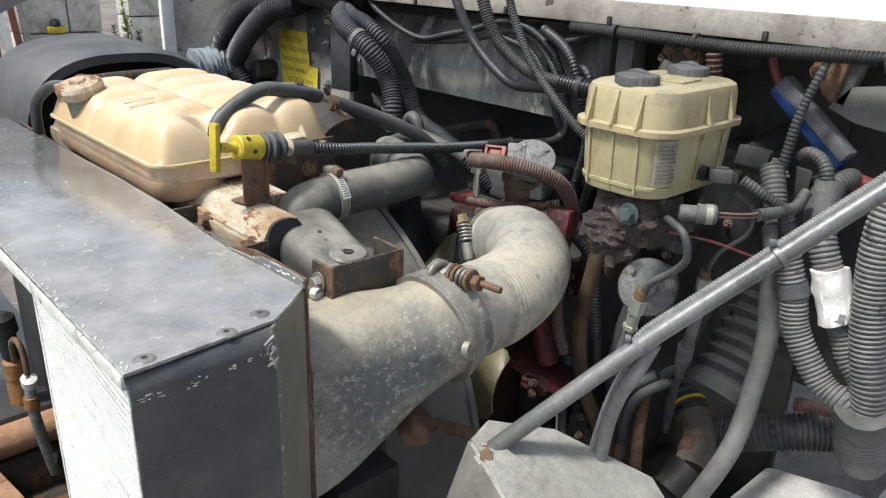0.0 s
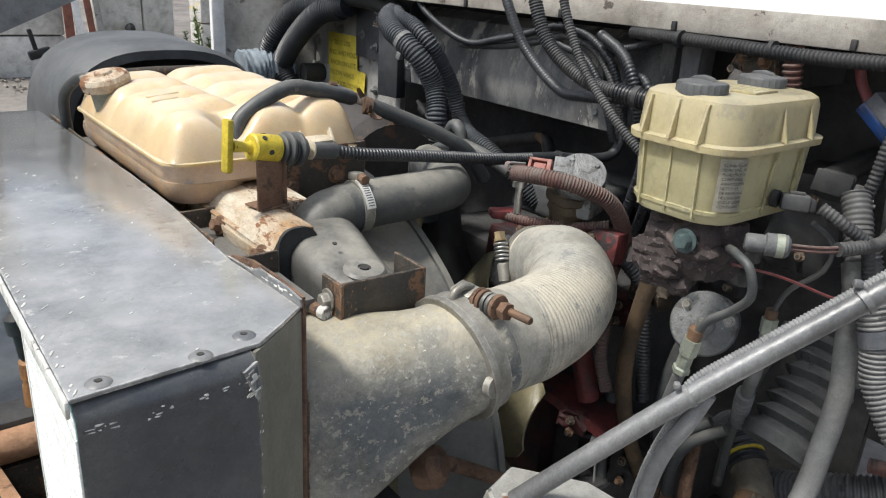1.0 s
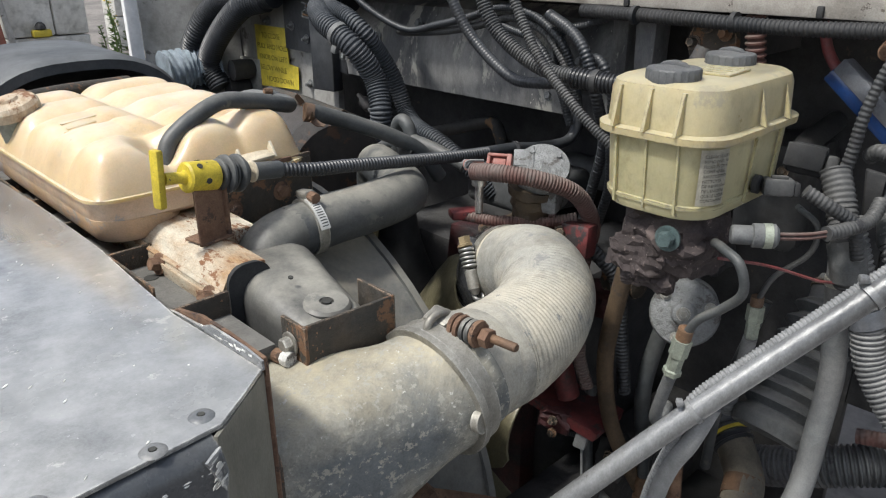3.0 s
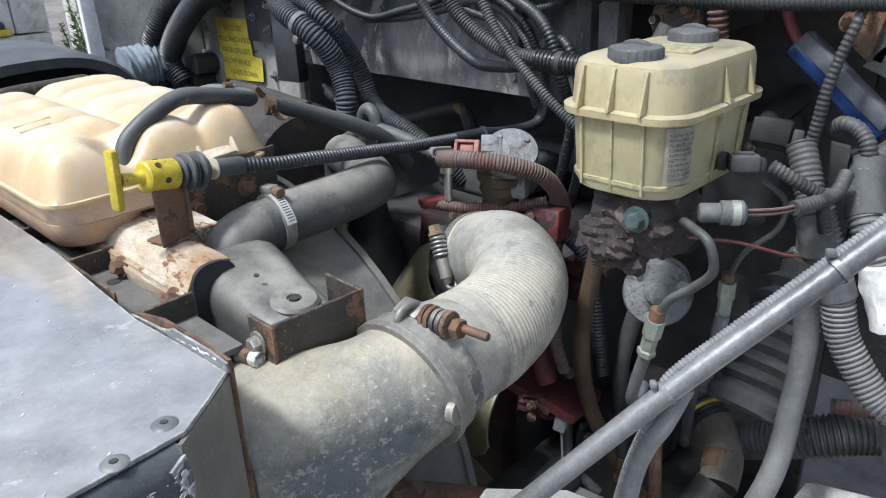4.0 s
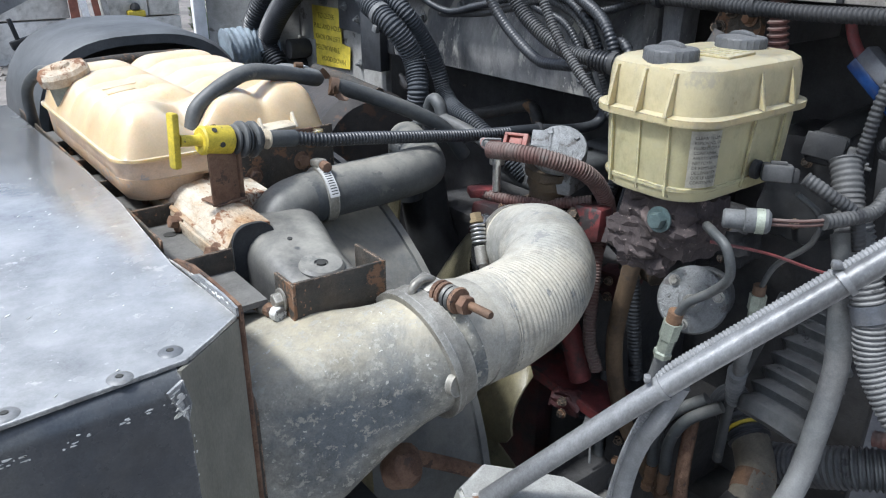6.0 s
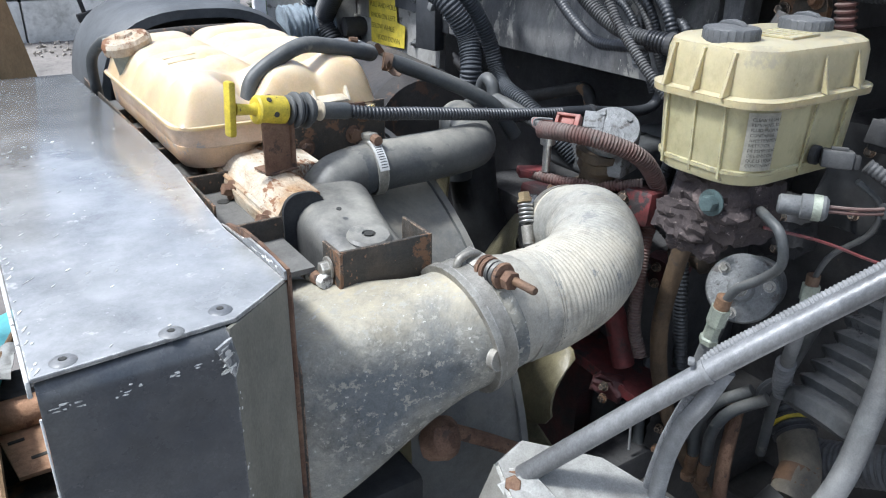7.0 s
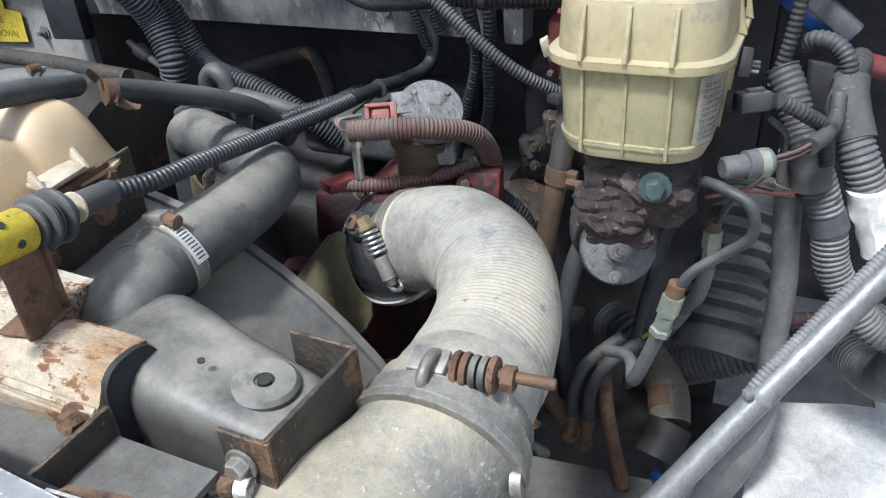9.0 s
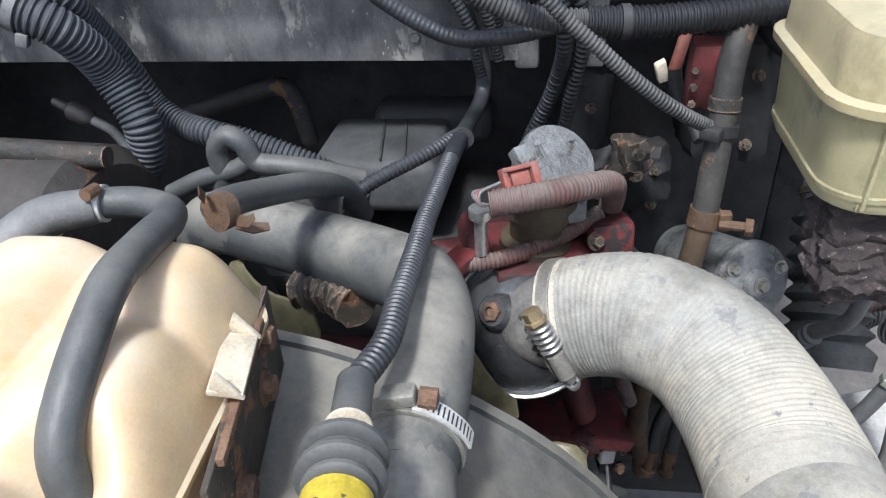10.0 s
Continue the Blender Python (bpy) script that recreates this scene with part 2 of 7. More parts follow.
M_LIP = mat("dirty white cowl lip", (0.38, 0.362, 0.325), (0.26, 0.24, 0.21), 10, 0.65, 0, 0.2, 60, (0.085, 0.07, 0.06), 0.61, 26, speck=(0.12, 0.10, 0.08), speck_at=0.69)
M_RED = mat("grimy red engine paint", (0.17, 0.030, 0.030), (0.055, 0.020, 0.020), 16, 0.6, 0, 0.25, 80, (0.03, 0.026, 0.026), 0.55, 22)
M_REDCABLE = mat("faded red conduit", (0.12, 0.052, 0.044), (0.11, 0.082, 0.074), 10, 0.7, 0, 0.1, 120, (0.12, 0.10, 0.09), 0.62, 30, dust_lit=0.8, dust_lit_col=(0.25, 0.215, 0.19), spec=0.3)
M_REDCONN = mat("red connector plastic", (0.30, 0.085, 0.062), (0.22, 0.105, 0.085), 30, 0.55, 0, 0.1, 120, (0.25, 0.2, 0.17), 0.62, 40)
M_REDWIRE = mat("red wire", (0.22, 0.045, 0.045), (0.14, 0.06, 0.06), 30, rough=0.55)
M_GREYCAST = mat("grey cast metal", (0.24, 0.25, 0.25), (0.165, 0.172, 0.172), 20, 0.58, 0.3, 0.4, 150, (0.10, 0.095, 0.09), 0.57, 40, speck=(0.45, 0.45, 0.43), speck_at=0.70)
M_STRUT = mat("galvanised steel tube", (0.225, 0.23, 0.23), (0.15, 0.155, 0.158), 12, 0.38, 0.35, 0.12, 140, (0.14, 0.14, 0.135), 0.64, 60, speck=(0.13, 0.13, 0.125), speck_at=0.70, stretch=(1, 1, 0.6))
M_BRKT = mat("pale grey painted bracket", (0.36, 0.36, 0.335), (0.27, 0.267, 0.243), 8, 0.55, 0.1, 0.12, 80, (0.2, 0.17, 0.13), 0.68, 24, edge=(0.5, 0.49, 0.46))
M_LEDGE = mat("dusty dark ledge", (0.15, 0.147, 0.135), (0.10, 0.098, 0.09), 9, 0.8, 0, 0.2, 80, (0.22, 0.21, 0.19), 0.66, 20)
M_BELLOWS = mat("grey dusty rubber boot", (0.062, 0.068, 0.072), (0.105, 0.108, 0.106), 7, 0.72, 0, 0.15, 100, (0.05, 0.05, 0.05), 0.62, 20, dust_lit=0.7, dust_lit_col=(0.23, 0.227, 0.21), spec=0.25)
M_PIPE = mat("grey hose", (0.10, 0.107, 0.11), (0.16, 0.162, 0.16), 8, 0.62, 0, 0.1, 100, (0.06, 0.06, 0.06), 0.64, 26, dust_lit=0.4, dust_lit_col=(0.31, 0.31, 0.29), spec=0.35)
M_PALEHOSE = mat("pale grey hose", (0.22, 0.225, 0.225), (0.16, 0.165, 0.165), 8, 0.6, 0, 0.1, 100, (0.12, 0.12, 0.115), 0.64, 26)
M_BLUE = mat("translucent blue plastic cover", (0.012, 0.035, 0.12), (0.018, 0.05, 0.15), 12, 0.18, 0, 0.04, 60, (0.25, 0.3, 0.42), 0.70, 30, coat=0.6)
M_BLUEGREY = mat("dusty blue grey lid", (0.085, 0.098, 0.12), (0.12, 0.125, 0.135), 12, 0.6)
M_TAG = mat("white plastic tag", (0.80, 0.80, 0.78), (0.68, 0.68, 0.66), 20, 0.6, micro=0.06)
M_CREAM = mat("pale green fitting", (0.33, 0.36, 0.29), (0.23, 0.255, 0.215), 20, 0.5, 0.3, 0.2, 120, (0.14, 0.13, 0.10), 0.62, 60)
M_SLATE = mat("slate blue black sheet", (0.05, 0.06, 0.07), (0.09, 0.10, 0.11), 4, 0.35, 0.1, 0.03, 40)
M_TEAL = mat("turquoise painted fibreglass", (0.16, 0.50, 0.52), (0.12, 0.44, 0.47), 5, 0.3, 0, 0.02, 40, (0.4, 0.33, 0.22), 0.72, 18, micro=0.05)
M_PLANK = mat("weathered brown board", (0.25, 0.165, 0.085), (0.17, 0.105, 0.055), 4, 0.8, 0, 0.3, 50, (0.08, 0.05, 0.03), 0.66, 9, stretch=(1, 1, 0.45))
M_HOOD = mat("grey primed hood edge", (0.33, 0.34, 0.35), (0.25, 0.25, 0.25), 6, 0.5, 0, 0.05, 50, (0.14, 0.11, 0.08), 0.68, 14)
M_FENDER = mat("black plastic fender liner", (0.05, 0.054, 0.058), (0.08, 0.084, 0.088), 5, 0.5, 0, 0.06, 60, None, dust_lit=0.5, dust_lit_col=(0.2, 0.21, 0.21))
M_CONCRETE = mat("weathered concrete block", (0.62, 0.61, 0.57), (0.50, 0.49, 0.45), 1.6, 0.9, 0, 0.4, 14, (0.36, 0.34, 0.30), 0.66, 3)
M_GROUND = mat("pale dusty gravel yard", (0.23, 0.21, 0.19), (0.13, 0.12, 0.11), 0.7, 0.95, 0, 0.6, 24, (0.22, 0.20, 0.17), 0.62, 6)
M_DEBRIS = mat("dark litter and gravel", (0.20, 0.18, 0.15), (0.34, 0.31, 0.27), 5, 0.95, 0, 0.8, 20)
M_LEAF = mat("green leaves", (0.10, 0.17, 0.04), (0.16, 0.22, 0.06), 12, 0.6)
M_FLOWER = mat("yellow petals", (0.85, 0.62, 0.03), rough=0.6)
M_WOODRED = mat("red brown painted board", (0.24, 0.09, 0.06), (0.16, 0.07, 0.05), 3, 0.8, 0, 0.3, 30)
M_COPPER = mat("coppery brown fitting", (0.20, 0.12, 0.07), (0.12, 0.08, 0.055), 30, 0.65, 0.3, 0.3, 120, (0.28, 0.17, 0.1), 0.62, 50)
M_GREENBOLT = mat("grey green plated bolt", (0.10, 0.145, 0.145), (0.07, 0.10, 0.10), 40, 0.5, 0.3, 0.2, 120, (0.2, 0.21, 0.2), 0.66, 60)
M_WHITEBOX = mat("pale aluminium sheet", (0.78, 0.78, 0.76), (0.64, 0.64, 0.62), 9, 0.45, 0.2, 0.05, 70, (0.20, 0.18, 0.15), 0.70, 16)
M_GLOSS = mat("oily dark casting", (0.085, 0.09, 0.095), (0.15, 0.155, 0.16), 16, 0.2, 0.6, 0.15, 90, (0.25, 0.24, 0.22), 0.66, 40)
M_TUBE = mat("dark grey tube with rust", (0.04, 0.041, 0.041), (0.07, 0.066, 0.06), 14, 0.65, 0.2, 0.2, 90, (0.20, 0.12, 0.06), 0.58, 22)
M_FIN = mat("bare aluminium fins", (0.86, 0.86, 0.85), (0.76, 0.76, 0.74), 12, 0.5, 0.0, 0.05, 90)
M_COVER = mat("dusty grey engine cover", (0.052, 0.056, 0.059), (0.080, 0.083, 0.084), 5, 0.7, 0, 0.1, 80, (0.06, 0.06, 0.06), 0.62, 14, dust_lit=0.35, dust_lit_col=(0.13, 0.133, 0.13), spec=0.3)
M_INTAKE = mat("stained grey intake casting", (0.30, 0.29, 0.265), (0.10, 0.10, 0.10), 14, 0.38, 0.35, 0.25, 110, (0.05, 0.045, 0.04), 0.58, 26)
M_BRASS = mat("dull brass fitting", (0.42, 0.33, 0.19), (0.26, 0.20, 0.12), 30, 0.45, 0.6, 0.2, 120)
M_BROWNCAST = mat("brown stained casting", (0.09, 0.066, 0.038), (0.05, 0.040, 0.03), 12, 0.65, 0.1, 0.3, 90, (0.08, 0.055, 0.04), 0.57, 26)
M_FLEX = mat("blue grey crumpled duct cloth", (0.28, 0.33, 0.37), (0.20, 0.235, 0.265), 14, 0.6, 0, 0.3, 60)
M_REDDARK = mat("blackened red engine paint", (0.075, 0.015, 0.016), (0.022, 0.015, 0.016), 9, 0.6, 0, 0.3, 80, (0.09, 0.018, 0.02), 0.60, 14)
M_RIVET = mat("black rivet paint", (0.13, 0.138, 0.145), (0.19, 0.193, 0.19), 20, 0.4, 0, 0.1, 90)
M_CANISTER = mat("rusty grey canister paint", (0.035, 0.033, 0.032), (0.06, 0.053, 0.047), 9, 0.6, 0.1, 0.2, 80, (0.10, 0.06, 0.04), 0.58, 16)
# Upward tint is dust, raised for the sunlit upper side of the hose.
M_BIGHOSE = mat("dusty black radiator hose with lit top tone", (0.042, 0.049, 0.054), (0.07, 0.075, 0.076), 6, 0.55, 0, 0.12, 110, (0.12, 0.12, 0.11), 0.62, 14, dust_lit=0.8, dust_lit_col=(0.37, 0.35, 0.29), spec=0.5)
M_AMBERRUST = mat("amber brown rusty bottle", (0.36, 0.19, 0.06), (0.20, 0.09, 0.045), 22, 0.55, 0.1, 0.3, 110, (0.13, 0.07, 0.045), 0.58, 40)
# Paler copy of M_CORRGREY: dust plus the sun on the right-hand conduits.
M_CORRLIT = mat("dusty grey corrugated conduit, sunlit tone put in", (0.075, 0.080, 0.085), (0.125, 0.128, 0.128), 9, 0.5, 0, 0.1, 150, (0.06, 0.06, 0.06), 0.60, 26, dust_lit=0.7, dust_lit_col=(0.36, 0.358, 0.345), spec=0.45)
M_OLIVE = mat("olive yellow fan plastic", (0.19, 0.17, 0.10), (0.125, 0.115, 0.07), 8, 0.38, grime=0.35)
M_SHAFT = mat("dusty pale shaft paint with rust", (0.20, 0.18, 0.14), (0.12, 0.11, 0.09), 10, 0.6, 0.1, 0.2, 90, (0.30, 0.15, 0.06), 0.60, 22)


# ---- mesh helpers ----
def base(ob):
    p = Vector((0, 0, 0))
    while ob:
        p = p + ob.location
        ob = ob.parent
    return p


def part(name, bm, material, parent=None, label="", smooth=38):
    me = bpy.data.meshes.new(name)
    if parent:
        bmesh.ops.translate(bm, vec=-base(parent), verts=bm.verts)
    bmesh.ops.recalc_face_normals(bm, faces=bm.faces)
    bm.to_mesh(me)
    bm.free()
    me.materials.append(material)
    if smooth:
        me.polygons.foreach_set("use_smooth", [True] * len(me.polygons))
        me.set_sharp_from_angle(angle=radians(smooth))
    ob = new(name, me)
    if parent:
        ob.parent = parent
    if label:
        ob["label"] = label
    return ob


def thing(name, at, label, category, group="", kind=""):
    ob = new(name)
    ob.location = at
    ob.empty_display_size = 0.02
    return tagged(ob, label, category, group, kind)


def lone(name, bm, material, label, category, group="", kind="", smooth=38):
    return tagged(part(name, bm, material, None, "", smooth), label, category, group, kind)


def spline(pts, n=8):
    P = [Vector(p) for p in pts]
    if len(P) == 2:
        return [P[0].lerp(P[1], i / n) for i in range(n + 1)]
    Q = [2 * P[0] - P[1]] + P + [2 * P[-1] - P[-2]]
    out = []
    for i in range(1, len(Q) - 2):
        p0, p1, p2, p3 = Q[i - 1:i + 3]
        for k in range(n):
            t = k / n
            out.append(0.5 * ((2 * p1) + (p2 - p0) * t + (2 * p0 - 5 * p1 + 4 * p2 - p3) * t * t + (3 * p1 - p0 - 3 * p2 + p3) * t ** 3))
    out.append(P[-1])
    return out


def resample(path, step):
    out, d = [path[0]], 0.0
    for a, b in zip(path, path[1:]):
        seg = (b - a).length
        while seg > 1e-9 and d + seg >= step:
            k = (step - d) / seg
            a = a.lerp(b, k)
            out.append(a)
            seg = (b - a).length
            d = 0.0
        d += seg
    if (out[-1] - path[-1]).length > step * 0.3:
        out.append(path[-1])
    return out


def frames_along(path):
    t0 = (path[1] - path[0]).normalized()
    u = t0.orthogonal().normalized()
    res = []
    for i, p in enumerate(path):
        t = (path[min(i + 1, len(path) - 1)] - path[max(i - 1, 0)]).normalized()
        u = (u - t * u.dot(t)).normalized()
        res.append((p, u, t.cross(u)))
    return res


def rings(bm, loops, cap=True, closed=True):
    vs = [[bm.verts.new(p) for p in lp] for lp in loops]
    n = len(vs[0])
    for a, b in zip(vs, vs[1:]):
        for i in range(n if closed else n - 1):
            j = (i + 1) % n
            bm.faces.new((a[i], a[j], b[j], b[i]))
    if cap:
        bm.faces.new(vs[0][::-1])
        bm.faces.new(vs[-1])
    return bm


def tube(pts, r, seg=14, corr=None, n=8, bm=None, hollow=0.0):
    """A round hose through the points; corr: pitch and depth of its ribs."""
    bm = bm or bmesh.new()
    path = spline(pts, n)
    r0, r1 = r if isinstance(r, tuple) else (r, r)
    if corr:
        pitch, depth = corr
        path = resample(path, pitch / 4)
        m = len(path) - 1
        offs = (0.0, 0.0, -depth, -depth)
        rad = [r0 + (r1 - r0) * i / m + offs[i % 4] for i in range(m + 1)]
    else:
        m = len(path) - 1
        rad = [r0 + (r1 - r0) * i / m for i in range(m + 1)]
    loops = []
    for (p, u, v), q in zip(frames_along(path), rad):
        loops.append([p + (u * math.cos(a) + v * math.sin(a)) * q for a in (2 * math.pi * k / seg for k in range(seg))])
    if hollow:
        p, u, v = frames_along(path)[-1]
        loops.append([p + (u * math.cos(a) + v * math.sin(a)) * (rad[-1] - hollow) for a in (2 * math.pi * k / seg for k in range(seg))])
        p, u, v = frames_along(path)[-2]
        loops.append([p + (u * math.cos(a) + v * math.sin(a)) * (rad[-1] - hollow) for a in (2 * math.pi * k / seg for k in range(seg))])
    return rings(bm, loops)


def lathe(profile, at, axis=(0, 0, 1), seg=24, bm=None):
    """A turned body: (radius, height) pairs along the axis from at."""
    bm = bm or bmesh.new()
    ax = Vector(axis).normalized()
    u = ax.orthogonal().normalized()
    v = ax.cross(u)
    at = Vector(at)
    loops = [[at + ax * h + (u * math.cos(a) + v * math.sin(a)) * max(r, 1e-5) for a in (2 * math.pi * k / seg for k in range(seg))] for r, h in profile]
    return rings(bm, loops)


def box(c, s, rot=(0, 0, 0), bevel=0.0, bm=None, segs=2):
    own = bmesh.new()
    bmesh.ops.create_cube(own, size=1.0)
    bmesh.ops.scale(own, vec=s, verts=own.verts)
    if bevel:
        bmesh.ops.bevel(own, geom=own.edges[:], offset=bevel, segments=segs, affect="EDGES", profile=0.5)
    bmesh.ops.transform(own, matrix=pose(*c, *rot), verts=own.verts)
    if bm is None:
        return own
    return merge(bm, own)


def merge(bm, other):
    idx = {v: bm.verts.new(v.co) for v in other.verts}
    for f in other.faces:
        bm.faces.new([idx[v] for v in f.verts])
    other.free()
    return bm


def slab(points, offset, bm=None, bevel=0.0):
    """A flat or folded outline given thickness along the offset."""
    own = bmesh.new()
    o = Vector(offset)
    a = [own.verts.new(Vector(p)) for p in points]
    b = [own.verts.new(Vector(p) + o) for p in points]
    own.faces.new(a)
    own.faces.new(b[::-1])
    for i in range(len(a)):
        j = (i + 1) % len(a)
        own.faces.new((a[j], a[i], b[i], b[j]))
    if bevel:
        bmesh.ops.bevel(own, geom=own.edges[:], offset=bevel, segments=2, affect="EDGES", profile=0.5)
    if bm is None:
        return own
    return merge(bm, own)


def rrect(w, h, r, n=5):
    """Points of a rounded rectangle about the origin."""
    out = []
    for cx, cy, a0 in ((w / 2 - r, h / 2 - r, 0), (-w / 2 + r, h / 2 - r, 90), (-w / 2 + r, -h / 2 + r, 180), (w / 2 - r, -h / 2 + r, 270)):
        for k in range(n + 1):
            a = radians(a0 + 90 * k / n)
            out.append((cx + r * math.cos(a), cy + r * math.sin(a)))
    return out


def chips(spots, u, v, size, seed):
    """Small ragged flakes of bare metal lying on a face spanned by u and v."""
    r = random.Random(seed)
    bm = bmesh.new()
    u, v = Vector(u).normalized(), Vector(v).normalized()
    w = u.cross(v) * 0.00015
    for p in spots:
        a, b = size * r.uniform(0.5, 2.2), size * r.uniform(0.3, 0.8)
        n = r.randint(6, 9)
        ring = []
        for k in range(n):
            q = r.uniform(0.45, 1.1)
            ring.append(Vector(p) + u * a * 1.25 * q * math.cos(6.2832 * k / n) + v * b * q * math.sin(6.2832 * k / n))
        slab([x - w for x in ring], w * 2, bm)
    return bm


def hexbolt(at, axis, r=0.008, h=0.006, washer=True, stud=0.0):
    """A hexagon head with washer, its face outwards along the axis."""
    ax = Vector(axis).normalized()
    bm = lathe([(r, 0), (r, h * 0.8), (r * 0.85, h)], Vector(at) + ax * (0.002 if washer else 0), ax, 6)
    if washer:
        lathe([(r * 1.5, 0), (r * 1.5, 0.002)], at, ax, 16, bm)
    if stud:
        lathe([(r * 0.5, 0), (r * 0.5, stud)], Vector(at) + ax * h, ax, 10, bm)
    return bm


def band(center, axis, r, width, thick=0.0015, seg=32, bm=None):
    """A flat ring round a hose."""
    w = width / 2
    return lathe([(r, -w), (r + thick, -w), (r + thick, w), (r, w)], center, axis, seg, bm)


def wobble(bm, amount, scale, seed=0.0):
    for v in bm.verts:
        v.co = v.co + Vector(noise.noise_vector(v.co * scale + Vector((seed, seed, seed)))) * amount
    return bm


def writing(name, body, size, m, material, parent=None, label="", align="LEFT", depth=0.0002):
    cu = bpy.data.curves.new(name, "FONT")
    cu.body, cu.size, cu.align_x, cu.extrude, cu.space_line = body, size, align, depth, 1.0
    tmp = bpy.data.objects.new(name, cu)
    me = bpy.data.meshes.new_from_object(tmp)
    bpy.data.objects.remove(tmp)
    bm = bmesh.new()
    bm.from_mesh(me)
    bmesh.ops.transform(bm, matrix=m, verts=bm.verts)
    return part(name, bm, material, parent, label, 0)


# ---- setting ----
g = bmesh.new()
bmesh.ops.create_grid(g, x_segments=60, y_segments=60, size=1.0)
for v in g.verts:
    v.co.x = math.copysign(abs(v.co.x) ** 3 * 420, v.co.x)
    v.co.y = math.copysign(abs(v.co.y) ** 3 * 420, v.co.y)
lone("ground", g, M_GROUND, "pale dusty gravel yard under the truck", "ground", kind="structure")

# ---- cab front ----
cab = thing("cab_front", (1.3, 1.1, 0.6), "white truck cab front with grimy firewall and cowl", "truck cab", kind="structure")
part("firewall", box((1.36, 1.26, 1.15), (0.02, 1.68, 1.25), bevel=0.004), M_WALLDARK, cab, "dark grimy firewall")
part("firewall_end", box((1.36, 0.26, 1.425), (0.02, 0.32, 0.70), bevel=0.004), M_WALLDARK, cab, "dark grimy firewall end")
part("side_wall", slab([(1.185, 1.56, 0.9), (1.185, 2.02, 0.9), (1.185, 2.02, 1.80), (1.185, 1.56, 1.80)], (0.015, 0, 0)), M_GREIGE, cab, "grey painted inner cab panel")
part("corner_panel", slab([(1.18, 1.985, 0.9), (0.965, 2.10, 0.9), (0.965, 2.10, 1.80), (1.18, 1.985, 1.80)], (0.006, 0.012, 0)), M_GREIGE, cab, "grey shaded corner panel")
part("pillar", box((0.945, 2.105, 1.45), (0.035, 0.02, 1.1), bevel=0.004), M_WHITE, cab, "white painted edge of the cab")
lip = [(1.085, 1.700), (1.085, 1.738), (1.10, 1.746), (1.30, 1.775), (1.62, 1.86), (1.62, 1.84), (1.30, 1.765), (1.10, 1.73), (1.095, 1.70)]
part("cowl", slab([(x, 0.05, z) for x, z in lip], (0, 2.12, 0)), M_WHITE, cab, "white cowl panel")
lp = box((1.081, 1.11, 1.718), (0.006, 2.12, 0.038), bevel=0.0015)
part("cowl_lip", lp, M_LIP, cab, "chipped dirty lower edge of the cowl")
for y in (0.724, 0.467, 0.95, 1.2):
    part("clip_nick", box((1.076, y, 1.706), (0.006, 0.008, 0.014), bevel=0.002), M_BLACK, cab, "small black edge clip")
prof = [(1.195, 1.508), (1.165, 1.512), (1.160, 1.56), (1.172, 1.62), (1.20, 1.665), (1.25, 1.68), (1.25, 1.66), (1.21, 1.64), (1.185, 1.60), (1.175, 1.55), (1.20, 1.53)]
part("cross_beam", slab([(x, 0.80, z) for x, z in prof], (0, 0.76, 0), bevel=0.0), M_BEAM, cab, "scuffed black cross beam under the cowl")
for y, z in ((1.38, 1.60), (1.50, 1.55), (1.25, 1.635), (0.86, 1.60), (0.92, 1.54)):
    part("beam_bolt", hexbolt((1.165, y, z), (-1, 0, 0.2), 0.007, 0.006), M_GREYCAST, cab)
part("beam_bracket", box((1.15, 1.55, 1.55), (0.03, 0.07, 0.16), (0, 0, 8), 0.004), M_BLACKPLATE, cab, "black stamped bracket")
part("end_bracket", box((1.19, 0.79, 1.60), (0.05, 0.03, 0.20), (0, 0, 0), 0.006), M_BEAM, cab, "scuffed beam end plate")

# Out of view: upper cab added to keep sky light off the firewall.
part("windscreen", slab([(1.64, 0.05, 1.86), (1.64, 2.17, 1.86), (2.05, 2.17, 2.75), (2.05, 0.05, 2.75)], (0.02, 0, 0.0)), M_SLATE, cab, "unseen dark screen, added to block sky light")
part("roof", box((3.0, 1.11, 2.80), (2.0, 2.2, 0.10), (0, 0, 0), 0.03), M_WHITE, cab, "unseen white cab top, added to block sky light")
part("cab_floor", box((2.4, 1.11, 1.3), (2.0, 2.1, 0.3), (0, 0, 0), 0.02), M_WHITE, cab)

for y, z, r in ((1.842, 1.602, 0.008), (1.678, 1.547, 0.007), (1.669, 1.464, 0.008), (1.598, 1.564, 0.009), (1.63, 1.62, 0.007), (1.59, 1.50, 0.006)):
    part("panel_stud", hexbolt((1.184, y, z), (-1, 0, 0), r, 0.006, True, 0.010), M_GREYCAST, cab)
part("panel_bracket", slab([(1.162, 1.735, 1.665), (1.162, 1.735, 1.545), (1.162, 1.60, 1.545), (1.162, 1.60, 1.515), (1.162, 1.49, 1.510), (1.162, 1.49, 1.670)], (0.012, 0, 0), bevel=0.002), M_BLACKPLATE, cab, "black bolted bracket plate")
for y, z in ((1.70, 1.60), (1.64, 1.575), (1.565, 1.585), (1.53, 1.54), (1.63, 1.635)):
    part("panel_stud", hexbolt((1.161, y, z), (-1, 0, 0), 0.007, 0.006, True, 0.008), M_GREYCAST, cab)

# yellow hood sticker
st = thing("hood_sticker", (1.178, 1.80, 1.51), "yellow warning sticker with olive print on grey panel", "sticker")
R_ST = Matrix.Translation((1.178, 1.9, 1.59)) @ Matrix(((0, 0, -1, 0), (-1, 0, 0, 0), (0, 1, 0, 0), (0, 0, 0, 1)))
pl = bmesh.new()
